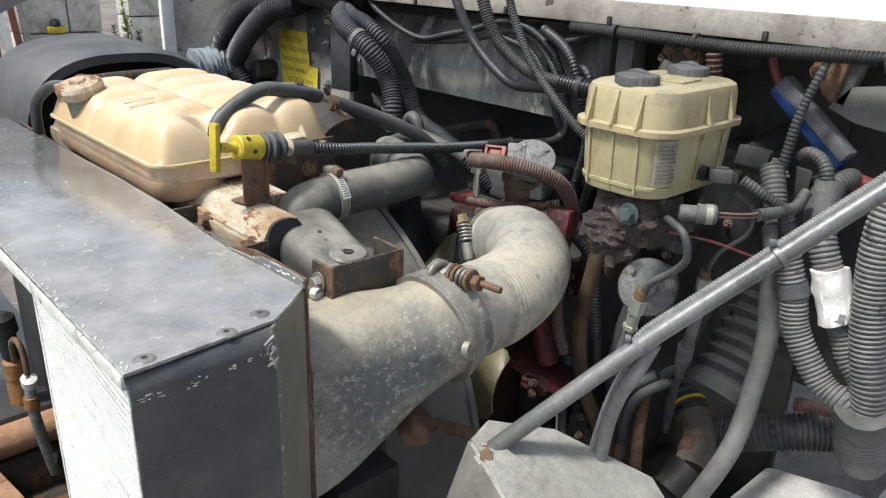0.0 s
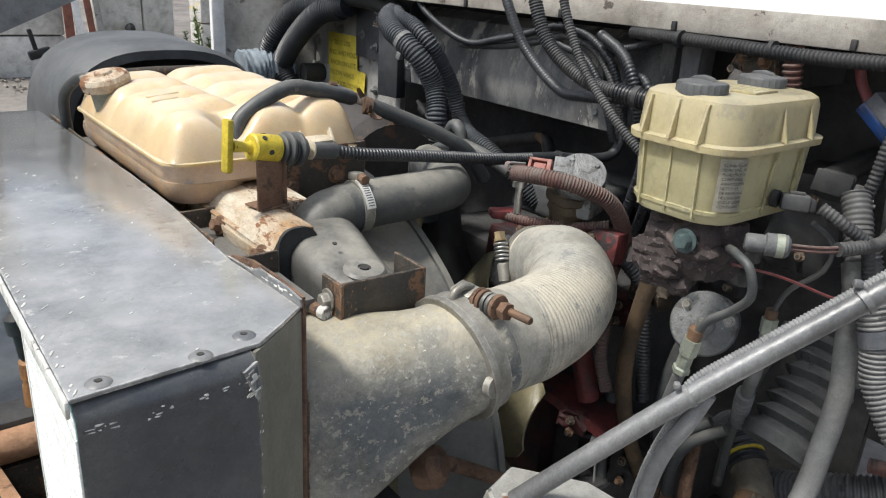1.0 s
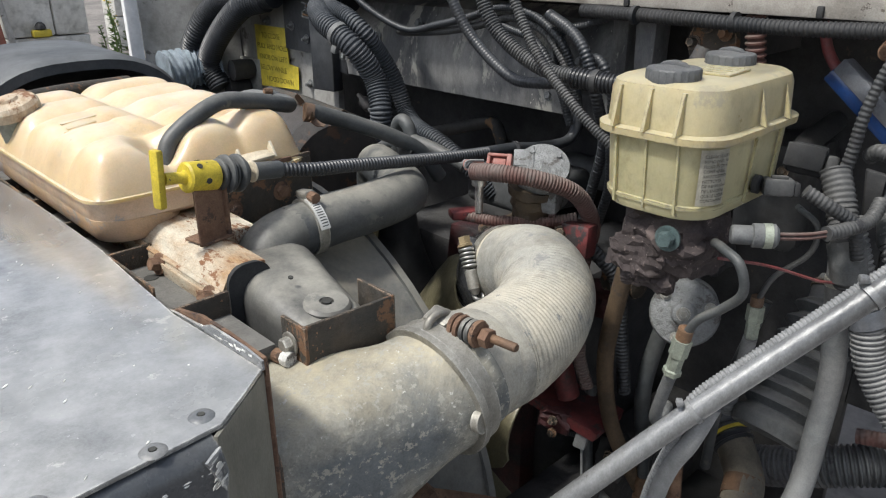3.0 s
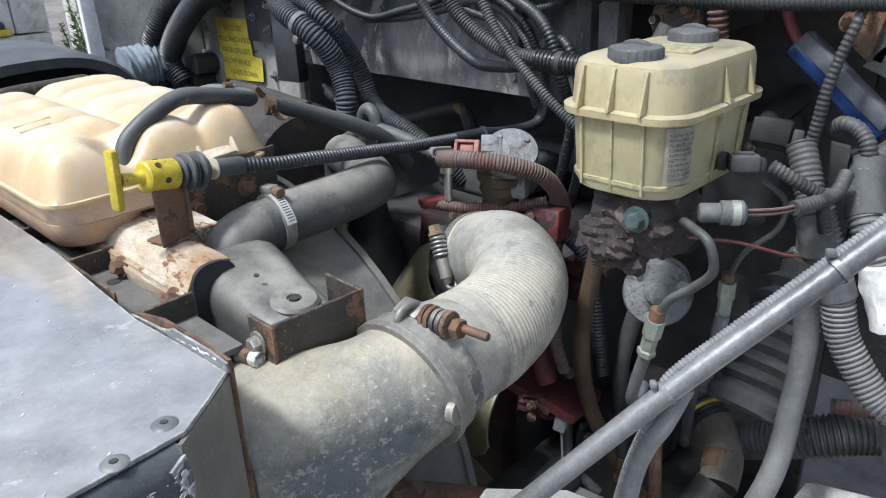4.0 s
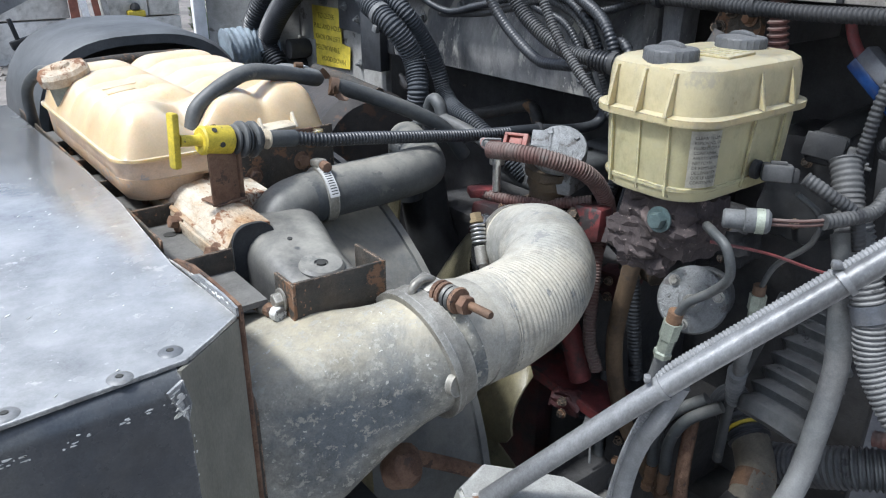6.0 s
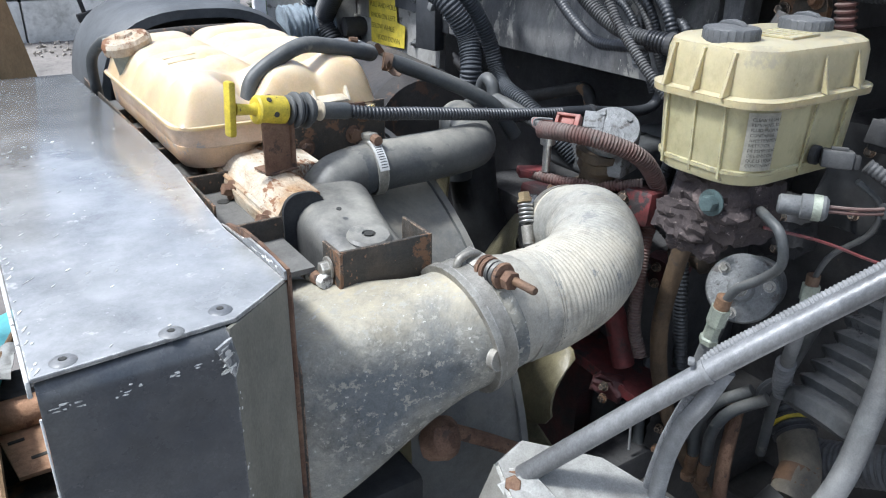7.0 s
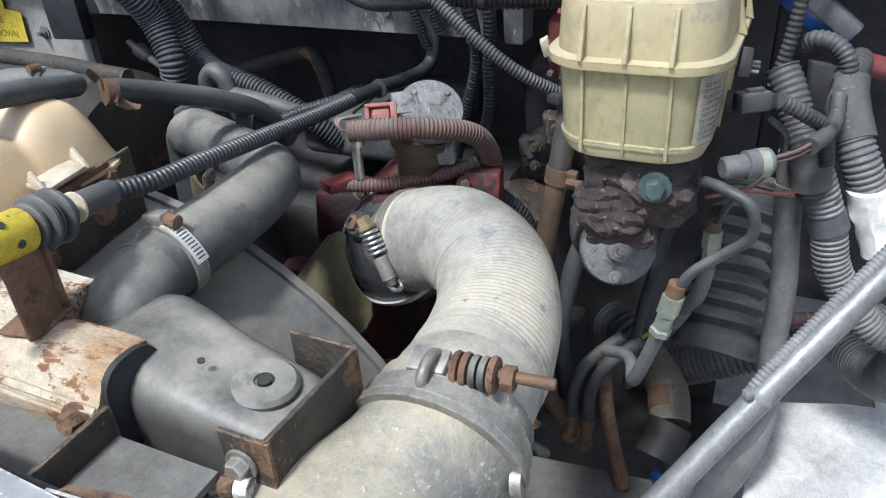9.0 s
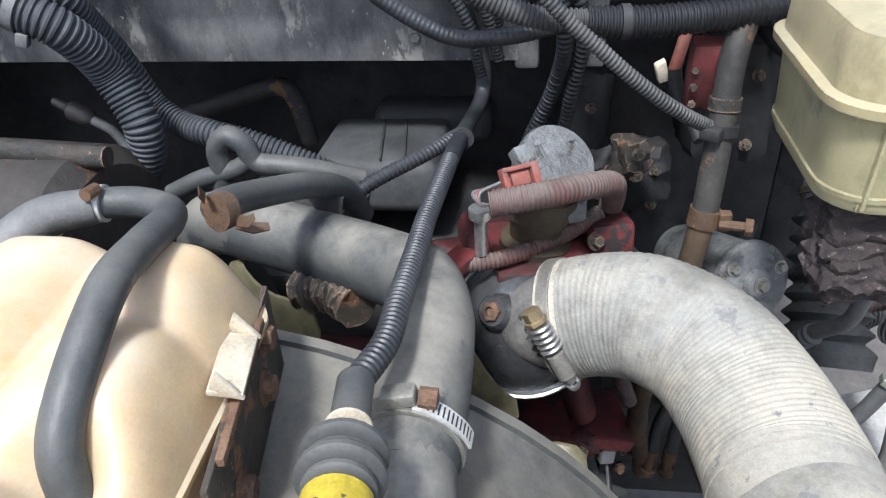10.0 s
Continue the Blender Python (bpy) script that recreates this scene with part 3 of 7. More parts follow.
pts = [(0, 0), (0.145, 0), (0.15, -0.085), (0.19, -0.09), (0.185, -0.145), (0.0, -0.155)]
vs = [pl.verts.new(R_ST @ Vector((x, y, 0))) for x, y in pts]
pl.faces.new(vs)
ex = bmesh.ops.extrude_face_region(pl, geom=pl.faces[:])
bmesh.ops.translate(pl, vec=(-0.001, 0, 0), verts=[e for e in ex["geom"] if isinstance(e, bmesh.types.BMVert)])
part("sheet", pl, M_LABELY, st)
for i, (line, dx) in enumerate((("TO CLOSE", 0.03), ("PULL AND HOLD", 0.006), ("KNOB ON LEFT", 0.012), ("BELOW WHILE", 0.012), ("HOOD DOWN", 0.04))):
    writing("print_line", line, 0.0185, R_ST @ Matrix.Translation((dx, -0.03 - i * 0.027, 0.0015)), M_INKY, st)


# ---- radiator stack ----
sh = thing("radiator_shield", (0.30, 1.0, 1.10), "worn black sheet metal shield over the radiator", "shield")
top = [(0.196, 0.517, 1.481), (0.335, 0.526, 1.481), (0.362, 0.546, 1.481), (0.391, 0.568, 1.481), (0.388, 0.62, 1.481), (0.383, 0.70, 1.481), (0.388, 0.80, 1.481), (0.394, 0.90, 1.481), (0.394, 1.05, 1.481), (0.380, 1.55, 1.481), (0.20, 1.55, 1.481)]
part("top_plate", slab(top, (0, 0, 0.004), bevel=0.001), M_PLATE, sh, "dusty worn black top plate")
bend = [(math.sin(radians(a)), math.cos(radians(a))) for a in range(10, 91, 8)]
prof = [(0.530 - 0.017 * sa, 1.4638 + 0.017 * ca) for sa, ca in bend] + [(0.513, 1.02), (0.517, 1.02)] + [(0.530 - 0.013 * sa, 1.4638 + 0.013 * ca) for sa, ca in bend[::-1]]
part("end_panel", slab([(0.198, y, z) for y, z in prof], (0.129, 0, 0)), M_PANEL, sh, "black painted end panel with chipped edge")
part("corner_strip", slab([(0.328, 0.5195, 1.4808), (0.3925, 0.569, 1.4808), (0.3925, 0.569, 1.02), (0.328, 0.5195, 1.02)], (-0.002, 0.0025, 0)), M_STRIPLIT, sh, "olive grey corner strip, bounced light painted in")
part("seam_flange", box((0.3945, 0.5715, 1.255), (0.003, 0.007, 0.468), (0, 0, 40), 0.0008), M_RUST, sh, "rusty seam flange")
part("raised_flange", slab([(0.3905, 0.567, 1.484), (0.3905, 0.567, 1.492), (0.389, 0.59, 1.4955), (0.3865, 0.64, 1.496), (0.3855, 0.655, 1.490), (0.3835, 0.70, 1.487), (0.384, 0.715, 1.484)], (0.002, 0, 0)), M_PLATE, sh, "upturned flange with chipped paint")
part("rusty_strap", slab([(0.3935, 0.568, 1.478), (0.3935, 0.569, 1.4925), (0.3905, 0.62, 1.4965), (0.3885, 0.66, 1.4965), (0.386, 0.70, 1.489), (0.386, 0.712, 1.480)], (0.003, 0.0002, 0)), M_RUST, sh, "rusty red strap along the flange")
part("white_edge", box((0.1945, 0.79, 1.478), (0.003, 0.55, 0.013), bevel=0.001), M_WHITEEDGE, sh, "chipped bare white front edge")
part("white_edge", box((0.1970, 0.5140, 1.24), (0.0016, 0.0020, 0.43), bevel=0.0005), M_WHITEEDGE, sh, "chipped bare white corner edge")
rc_ = random.Random(12)
tagged(part("paint_chip", chips([(rc_.uniform(0.205, 0.322), 0.5128, 1.4635 - abs(rc_.gauss(0, 0.005))) for k in range(26)], (1, 0, 0), (0, 0, 1), 0.0014, 3), M_WHITEEDGE, sh, "bare chips along the fold", 0), kind="stuff")
tagged(part("paint_chip", chips([(rc_.uniform(0.21, 0.37), rc_.uniform(0.55, 1.0) ** 1.5 + 0.12, 1.4854) for k in range(46)], (0.7, 0.7, 0), (-0.7, 0.7, 0), 0.0016, 5), M_WHITEEDGE, sh, "small scratches of bare metal", 0), kind="stuff")
tagged(part("paint_chip", chips([(0.199 + abs(rc_.gauss(0, 0.003)), rc_.uniform(0.52, 1.0), 1.4854) for k in range(28)], (0.5, 1, 0), (-1, 0.3, 0), 0.0022, 7), M_WHITEEDGE, sh, "flaked front edge", 0), kind="stuff")
tagged(part("paint_chip", chips([(0.3898 - 0.0385 * q_, 0.57 + q_, 1.4925 - abs(rc_.gauss(0, 0.0025))) for q_ in [rc_.uniform(0, 0.085) for k in range(20)]], (-0.04, 1, 0), (0, 0, 1), 0.0022, 9), M_WHITEEDGE, sh, "flaked flange", 0), kind="stuff")
part("torn_lip", wobble(slab([(0.312, 0.5115, 1.472), (0.327, 0.5185, 1.475), (0.331, 0.519, 1.452), (0.325, 0.5135, 1.443)], (0.0012, -0.0016, 0)), 0.0015, 120), M_PLATE, sh, "torn lip with bare metal")
tagged(part("paint_chip", chips([(0.318 + 0.008 * rc_.random(), 0.5105 + 0.004 * rc_.random(), 1.447 + 0.024 * rc_.random()) for k in range(12)], (0.8, 0.5, 0), (0, 0, 1), 0.003, 10), M_WHITEEDGE, sh, "bare torn metal", 0), kind="stuff")
tagged(part("paint_chip", chips([(0.3275 + rc_.uniform(-0.001, 0.002), 0.5122 + rc_.uniform(0, 0.001), rc_.uniform(1.10, 1.44)) for k in range(24)], (0.1, 0, 1), (1, 0.3, 0), 0.0011, 14), M_WHITEEDGE, sh, "flaked corner seam", 0), kind="stuff")
for x, y in ((0.329, 0.543), (0.289, 0.529), (0.218, 0.529)):
    rv_ = part("rivet", lathe([(0.0092, 0), (0.0084, 0.0008), (0.0052, 0.0018), (0.0030, 0.0020), (0.0024, 0.0008)], (x, y, 1.485), (0, 0, 1), 20), M_RIVET, sh, "black blind rivet")
    # Solid black disc for the shaded middle of the rivet.
    part("rivet_hole", lathe([(0.0024, 0), (0.0024, 0.0018)], (x, y, 1.4855), (0, 0, 1), 10), M_INKSHADE, rv_)

cac = thing("cooler_core", (0.30, 1.03, 0.95), "dark charge air cooler and radiator core block", "radiator core")
part("core", box((0.37, 1.075, 1.2), (0.06, 0.94, 0.53), bevel=0.004), M_BLACK, cac)
# Black face almost flush with the fins stands for their shaded gaps.
part("condenser_frame", box((0.2372, 0.6716, 1.22), (0.06, 0.306, 0.50), (0, 0, -2.6), bevel=0.003), M_BLACK, cac)
first_fin = part("fin", box((0.2068, 0.670, 1.4695), (0.0010, 0.300, 0.0050), (0, 0, -2.6)), M_FIN, cac, "", 0)
for i in range(1, 62):
    fin = new("fin", first_fin.data)
    fin.parent = cac
    fin.location = (0, 0, -0.0078 * i)
part("condenser_end", box((0.2255, 0.8245, 1.23), (0.026, 0.008, 0.49), (0, 0, -2.6), bevel=0.001), M_WHITEEDGE, cac, "pale end of the condenser")
part("condenser_end", box((0.211, 0.5185, 1.23), (0.026, 0.003, 0.49), bevel=0.0005), M_WHITEEDGE, cac, "pale end of the condenser")

rad = thing("radiator", (0.49, 1.05, 0.95), "rusty topped radiator with black plastic end tank", "radiator")
prof = [(0.460, 1.428), (0.457, 1.446), (0.4585, 1.452), (0.464, 1.457), (0.470, 1.468), (0.480, 1.475), (0.500, 1.4775), (0.560, 1.476), (0.566, 1.466), (0.566, 1.428)]
loops = [[Vector((min(x, 0.514 if y < 0.868 else 0.60), y, z)) for x, z in prof] for y in [0.770 + 0.01 * k for k in range(81)]]
part("top_channel", wobble(rings(bmesh.new(), loops), 0.0012, 22), M_RUSTPALE, rad, "rusty pale painted steel top channel")
part("face_plate", box((0.4565, 0.848, 1.441), (0.003, 0.10, 0.018), (0, -8, 0), 0.001), M_RUSTPALE, rad, "flaking painted face plate")
part("side_lip", box((0.4600, 1.17, 1.4545), (0.006, 0.80, 0.004), (0, -40, 0), bevel=0.0015), M_RUSTPALE, rad, "rusted lower lip")
for y in (0.786, 0.906, 1.03):
    part("lip_bolt", hexbolt((0.4565, y, 1.446), (-1, -0.1, 0.3), 0.0085, 0.010), M_RUST, rad)
# black plastic end tank: a swept rounded body
path = [(0.552, 0.868, 1.412), (0.548, 0.835, 1.417), (0.541, 0.80, 1.4215), (0.533, 0.768, 1.4205), (0.527, 0.735, 1.417), (0.526, 0.70, 1.409), (0.526, 0.668, 1.402), (0.526, 0.645, 1.400)]
sect = [(0.080, 0.080, 0.034), (0.096, 0.092, 0.032), (0.104, 0.096, 0.030), (0.103, 0.094, 0.028), (0.096, 0.092, 0.026), (0.089, 0.089, 0.022), (0.083, 0.085, 0.020), (0.076, 0.075, 0.020)]
loops = [[Vector(p) + Vector((x, 0, z)) for x, z in rrect(w, h, r)] for p, (w, h, r) in zip(path, sect)]
part("end_tank", rings(bmesh.new(), loops), M_TANKBLACK, rad, "dusty black moulded end tank")
# Black band gives the curved shadow at the channel's end a shape.
part("tank_lip", rings(bmesh.new(), [[Vector((0.4925, y, 1.431)) + Vector((x, 0, z)) for x, z in rrect(0.050, 0.0975, 0.020)] for y in (0.7645, 0.7700)]), M_BLACK, rad, "black band for the shadow at the channel edge")
part("boss", lathe([(0.026, -0.012), (0.025, -0.001), (0.022, 0.002), (0.0075, 0.002), (0.0065, -0.008)], (0.530, 0.685, 1.4505), (0, -0.12, 1), 24), M_TANKBLACK, rad, "round boss with a hole")
# Black plugs paint the dark inside of the boss and pin holes.
part("boss_hole", lathe([(0.0052, -0.008), (0.0052, 0.0015)], (0.530, 0.685, 1.4515), (0, -0.12, 1), 16), M_INKSHADE, rad)
part("pin_hole", lathe([(0.0028, 0), (0.0028, 0.0012)], (0.514, 0.722, 1.4705), (0, -0.2, 1), 10), M_INKSHADE, rad)
part("outlet", tube([(0.551, 0.833, 1.395), (0.5515, 0.838, 1.420), (0.556, 0.842, 1.441), (0.571, 0.845, 1.4555), (0.593, 0.8475, 1.462), (0.616, 0.848, 1.4640)], (0.0395, 0.0305), 28), M_TANKBLACK, rad, "moulded hose outlet")
for y, w in ((0.762, 0.026), (0.942, 0.026), (1.085, 0.026), (1.21, 0.026), (1.34, 0.026)):
    part("cross_strap", box((0.428, y, 1.446), (0.074, 0.004, w), (0, 0, 1), 0.001), M_DARKRUST, rad, "dark rusty cross strap")
part("long_strap", box((0.3985, 1.16, 1.470), (0.003, 0.76, 0.016), (0, 0, 0), 0.001), M_DARKRUST, rad, "dark strap along the gap")
part("gap_floor", box((0.425, 1.1, 1.431), (0.076, 0.85, 0.006)), M_LEDGE, rad, "dusty grey ledge")
for x, y in ((0.419, 0.896), (0.443, 0.902), (0.425, 1.02), (0.425, 1.15)):
    # Black disc on the ledge, coloured as the shade in a hole.
    part("floor_hole", lathe([(0.008, 0), (0.008, 0.0012)], (x, y, 1.4336), (0, 0, 1), 14), M_INKSHADE, rad)
part("side_tank", box((0.50, 0.70, 0.95), (0.10, 0.20, 0.46), bevel=0.008), M_BLACK, rad, "dark lower side tank")
part("radiator_block", box((0.50, 1.17, 1.15), (0.10, 0.74, 0.50), bevel=0.004), M_BLACK, rad)

br = thing("angle_bracket", (0.527, 0.655, 1.40), "rusty bent steel angle bracket on the radiator tank", "bracket")
part("face", box((0.527, 0.6415, 1.425), (0.102, 0.004, 0.068), (0, 0, -3), 0.001), M_DARKRUST, br)
part("side", box((0.4765, 0.661, 1.425), (0.004, 0.040, 0.066), (0, 0, 0), 0.001), M_DARKRUST, br)
part("return", box((0.579, 0.668, 1.438), (0.004, 0.057, 0.040), (0, 0, 0), 0.001), M_DARKRUST, br)
part("bolt", hexbolt((0.4735, 0.664, 1.435), (-1, 0, 0), 0.008, 0.008), M_BAND, br)
cl = thing("fitting_stack", (0.45, 0.70, 1.415), "pale corroded bolt and spacer stack", "bolt")
for i in range(8):
    y = 0.654 + i * 0.0105
    part("spacer", lathe([(0.0075 - 0.001 * (i % 3), 0), (0.0082 - 0.001 * (i % 2), 0.004), (0.0072, 0.0095)], (0.466 - 0.0022 * i, y, 1.424 - 0.0003 * i), (-0.2, 1, 0), 9), (M_WHITEEDGE, M_RUST, M_BAND, M_RUSTPALE)[i % 4], cl)

# ---- charge air duct, clamp and elbow ----
C1, AX1 = Vector((0.578, 0.583, 1.372)), Vector((0.975, 0.02, 0.20)).normalized()
du = thing("charge_air_duct", (0.45, 0.64, 1.22), "oxidised cast aluminium charge air duct", "duct")
loops = []
u1 = Vector((0, 1, 0))
u1 = (u1 - AX1 * u1.dot(AX1)).normalized()
w1 = AX1.cross(u1)
for k in range(13):
    t = k / 12
    s = t * t * (3 - 2 * t)
    c = Vector((0.400, 0.66, 1.302)).lerp(C1, t) + Vector((0, 0, 0.003 * math.sin(math.pi * t)))
    sx, sz = 0.168 * (1 - s) + 0.130 * s, 0.196 * (1 - s) + 0.130 * s
    r = 0.022 * (1 - s) + 0.0645 * s
    uu, ww = Vector((0, 1, 0)).lerp(u1, s), Vector((0, 0, 1)).lerp(w1 if w1.z > 0 else -w1, s)
    loops.append([c + uu * x + ww * z for x, z in rrect(sx, sz, r, 7)])
part("casting", wobble(rings(bmesh.new(), loops), 0.0012, 45), M_ALU, du)
part("casting_flange", rings(bmesh.new(), [[Vector((x, 0.66, 1.302)) + Vector((0, y, z)) for y, z in rrect(0.174, 0.202, 0.02)] for x in (0.396, 0.402)]), M_DARKRUST, du, "rusty edge flange")

part("top_ledge", slab([(0.402, 0.64, 1.412), (0.46, 0.648, 1.403), (0.486, 0.657, 1.400), (0.494, 0.770, 1.388), (0.402, 0.770, 1.405)], (0, 0, -0.004)), M_BRKT, du, "pale bent ledge above the duct")
ec = thing("hose_clamp", C1, "heavy steel T-bolt hose clamp with rusty spring", "hose clamp")
part("band", band(C1 + AX1 * 0.012, AX1, 0.0665, 0.022, 0.003, 40), M_BAND, ec, "dull steel band")
part("liner", band(C1 + AX1 * 0.032, AX1, 0.062, 0.018, 0.003, 40), M_ALU, ec)
part("lug", lathe([(0.012, -0.004), (0.012, 0.004), (0.006, 0.004)], C1 + Vector((0.0, -0.066, 0.0)), (0.2, -1, 0.1), 16), M_BAND, ec, "spot welded lug")
tb = Vector((0.598, 0.575, 1.443))
part("trunnion", box(tb + Vector((0, 0.016, 0)), (0.022, 0.03, 0.012), (0, -18, 5), 0.003), M_BAND, ec, "folded steel trunnion")
part("bolt", lathe([(0.0044, 0), (0.0044, 0.105), (0.0036, 0.107)], tb + Vector((0, 0.03, 0)), (0.05, -1, 0.03), 12), M_COPPER, ec, "rusty threaded bolt")
for i in range(5):
    rr_ = 0.0138 if i in (0, 1, 4) else 0.0128
    part("spring_ring", lathe([(0.0065, 0), (rr_ - 0.001, 0.0008), (rr_, 0.003), (rr_ - 0.001, 0.0055), (0.0065, 0.0062)], tb + Vector((0.0003 * i, -0.003 - i * 0.0068, 0.0005 * i)), (0.05, -1, 0.03), 20), M_TANKBLACK if i in (2, 3) else M_RUST, ec, "black rubber ring" if i in (2, 3) else "rusty spring ring")
part("band_loop", tube([tb + Vector((-0.022, 0.012, -0.012)), tb + Vector((-0.020, 0.012, 0.004)), tb + Vector((-0.008, 0.012, 0.010)), tb + Vector((0.004, 0.012, 0.006)), tb + Vector((0.012, 0.012, -0.008))], 0.0045, 10), M_BAND, ec, "folded band loop")
part("band_lip", band(C1 + AX1 * 0.002, AX1, 0.0675, 0.008, 0.005, 40), M_BAND, ec, "raised outer lip")
part("nut", lathe([(0.0095, 0), (0.0095, 0.009)], tb + Vector((0.001, -0.040, 0.002)), (0.05, -1, 0.03), 6), M_RUST, ec)

el = thing("charge_air_hose", (0.78, 0.60, 1.30), "pale dusty corrugated charge air elbow hose", "hose")
HC = [C1 + AX1 * 0.012, (0.645, 0.588, 1.372), (0.70, 0.590, 1.372), (0.76, 0.602, 1.376), (0.81, 0.628, 1.386), (0.842, 0.671, 1.391), (0.859, 0.709, 1.381), (0.867, 0.741, 1.368)]
part("smooth_length", tube([HC[1], (0.66, 0.5885, 1.372), (0.685, 0.5895, 1.372)], 0.0602, 36, None, 10), M_HOSE, el, "smooth length of the hose")
part("corrugated_bend", tube([(0.672, 0.589, 1.372), HC[2], HC[3]] + HC[4:], (0.0606, 0.0562), 44, (0.0054, 0.00055), 14), M_HOSE, el)
part("smooth_cuff", tube([HC[0], C1 + AX1 * 0.035, (0.640, 0.5875, 1.3735)], 0.0610, 36), M_HOSE, el, "smooth hose cuff")
END, AXE = Vector((0.867, 0.741, 1.368)), Vector((-0.20, -0.90, 0.36)).normalized()
part("end_cuff", tube([END - AXE * 0.012, END - AXE * 0.002, END + AXE * 0.008], 0.0566, 36), M_HOSE, el, "smooth hose cuff")
part("end_band", band(END - AXE * 0.003, AXE, 0.0568, 0.012, 0.0016, 44), M_BAND, el, "shiny steel band clamp")
SP0, SP1 = Vector((0.815, 0.774, 1.410)), Vector((0.802, 0.741, 1.351))
tang = (SP1 - SP0).normalized()
part("clamp_bolt", lathe([(0.0045, -0.004), (0.0085, -0.003), (0.0085, 0.006), (0.0105, 0.007), (0.0105, 0.010), (0.004, 0.011)], SP0 - tang * 0.004, tang, 6), M_BRASS, el, "dull brass bolt head")
sb = bmesh.new()
for i in range(5):
    lathe([(0.006, 0), (0.0100, 0.0010), (0.0110, 0.0026), (0.0100, 0.0042), (0.006, 0.0052)], SP0 + tang * (0.008 + i * 0.0056), tang, 18, sb)
part("clamp_spring", sb, M_STEEL, el, "bright coil spring")
part("clamp_barrel", lathe([(0.006, 0), (0.0085, 0.001), (0.0085, 0.026), (0.0065, 0.028), (0.0045, 0.034)], SP0 + tang * 0.038, tang, 16), M_BAND, el, "steel clamp barrel")
part("clamp_eye", tube([SP1 + Vector((0.012, -0.002, -0.004)), SP1 + Vector((0.006, -0.008, -0.009)), SP1 + Vector((-0.002, -0.004, -0.008)), SP1 + Vector((0.0, 0.004, -0.003))], 0.0028, 8), M_STEEL, el, "folded band eye")
FC, FN = Vector((0.884, 0.784, 1.346)), Vector((-0.76, 0.07, 0.65)).normalized()
inl = thing("intake_flange", FC, "oily black cast intake cover with a steel rim", "flange")
part("ring", lathe([(0.050, -0.040), (0.066, -0.040), (0.0705, -0.034), (0.0715, -0.006), (0.0700, 0.0)], FC, FN, 56), M_GLOSS, inl)
part("rim", lathe([(0.0700, -0.010), (0.0738, -0.009), (0.0742, -0.002), (0.0728, 0.0015), (0.0705, 0.0012), (0.0690, -0.002)], FC, FN, 56), M_STEEL, inl, "bright worn steel rim")
part("cover", lathe([(0.0700, -0.004), (0.0672, -0.0015), (0.0640, 0.0035), (0.0580, 0.0125), (0.0500, 0.0225), (0.0400, 0.0305), (0.0250, 0.0360), (0.0080, 0.0375)], FC, FN, 56), M_GLOSS, inl, "glossy black domed cover")
part("throat", tube([FC + FN * 0.004 + Vector((0, -0.004, 0)), FC + FN * 0.020 + Vector((0.002, -0.018, 0)), END - AXE * 0.012, END - AXE * 0.002], (0.036, 0.0575), 36, n=6), M_INTAKE, inl, "grey stained cast throat")
ST = Vector((0.853, 0.812, 1.384))
part("stud_boss", lathe([(0.019, -0.020), (0.017, -0.004), (0.0135, 0.001)], ST, FN + Vector((0, 0.35, 0)), 20), M_GLOSS, inl, "round stud boss")
part("stud_nut", lathe([(0.0098, 0), (0.0098, 0.006), (0.0075, 0.0075), (0.0045, 0.0076), (0.0042, 0.004)], ST, FN + Vector((0, 0.35, 0)), 6), M_RUST, inl, "rusty nut")
part("retainer", tube([FC + Vector((-0.008, 0.028, -0.066)), FC + Vector((-0.012, 0.012, -0.073)), FC + Vector((-0.014, -0.004, -0.078)), FC + Vector((-0.010, -0.010, -0.070)), FC + Vector((-0.012, -0.026, -0.062))], 0.0024, 8), M_STEEL, inl, "bent steel wire retainer")
part("neck", tube([FC - FN * 0.03, FC - FN * 0.07 + Vector((0.01, 0.01, 0)), (0.965, 0.83, 1.26)], 0.054, 24), M_REDDARK, inl, "blackened red intake neck")

# ---- upper radiator hose ----
rh = thing("radiator_hose", (0.72, 0.86, 1.40), "black rubber upper radiator hose", "hose")
part("hose", tube([(0.592, 0.849, 1.462), (0.65, 0.846, 1.466), (0.70, 0.847, 1.466), (0.745, 0.851, 1.466), (0.790, 0.868, 1.463), (0.823, 0.908, 1.456), (0.855, 0.965, 1.450), (0.885, 1.03, 1.446), (0.915, 1.085, 1.436), (0.935, 1.115, 1.405), (0.94, 1.125, 1.32)], 0.0325, 24), M_BIGHOSE, rh)
AXR = Vector((0.99, -0.06, 0.05)).normalized()
CH = Vector((0.622, 0.8475, 1.4645))
part("band", band(CH, AXR, 0.0335, 0.0135, 0.0022, 36), M_BAND, rh, "slotted steel worm clamp")
ur = Vector((0, 0, 1))
ur = (ur - AXR * ur.dot(AXR)).normalized()
def turned(a):
    return Matrix.Rotation(radians(a), 3, AXR) @ ur


arc_a = [8 + 6 * k for k in range(13)]
bt = part("band_tail", rings(bmesh.new(), [[CH + turned(a) * (r + max(0, a - 50) * 0.00008) + AXR * x for r, x in ((0.0358, -0.0062), (0.0358, 0.0062), (0.0374, 0.0062), (0.0374, -0.0062))] for a in arc_a]), M_ZINC, rh, "bright slotted band end", 40)
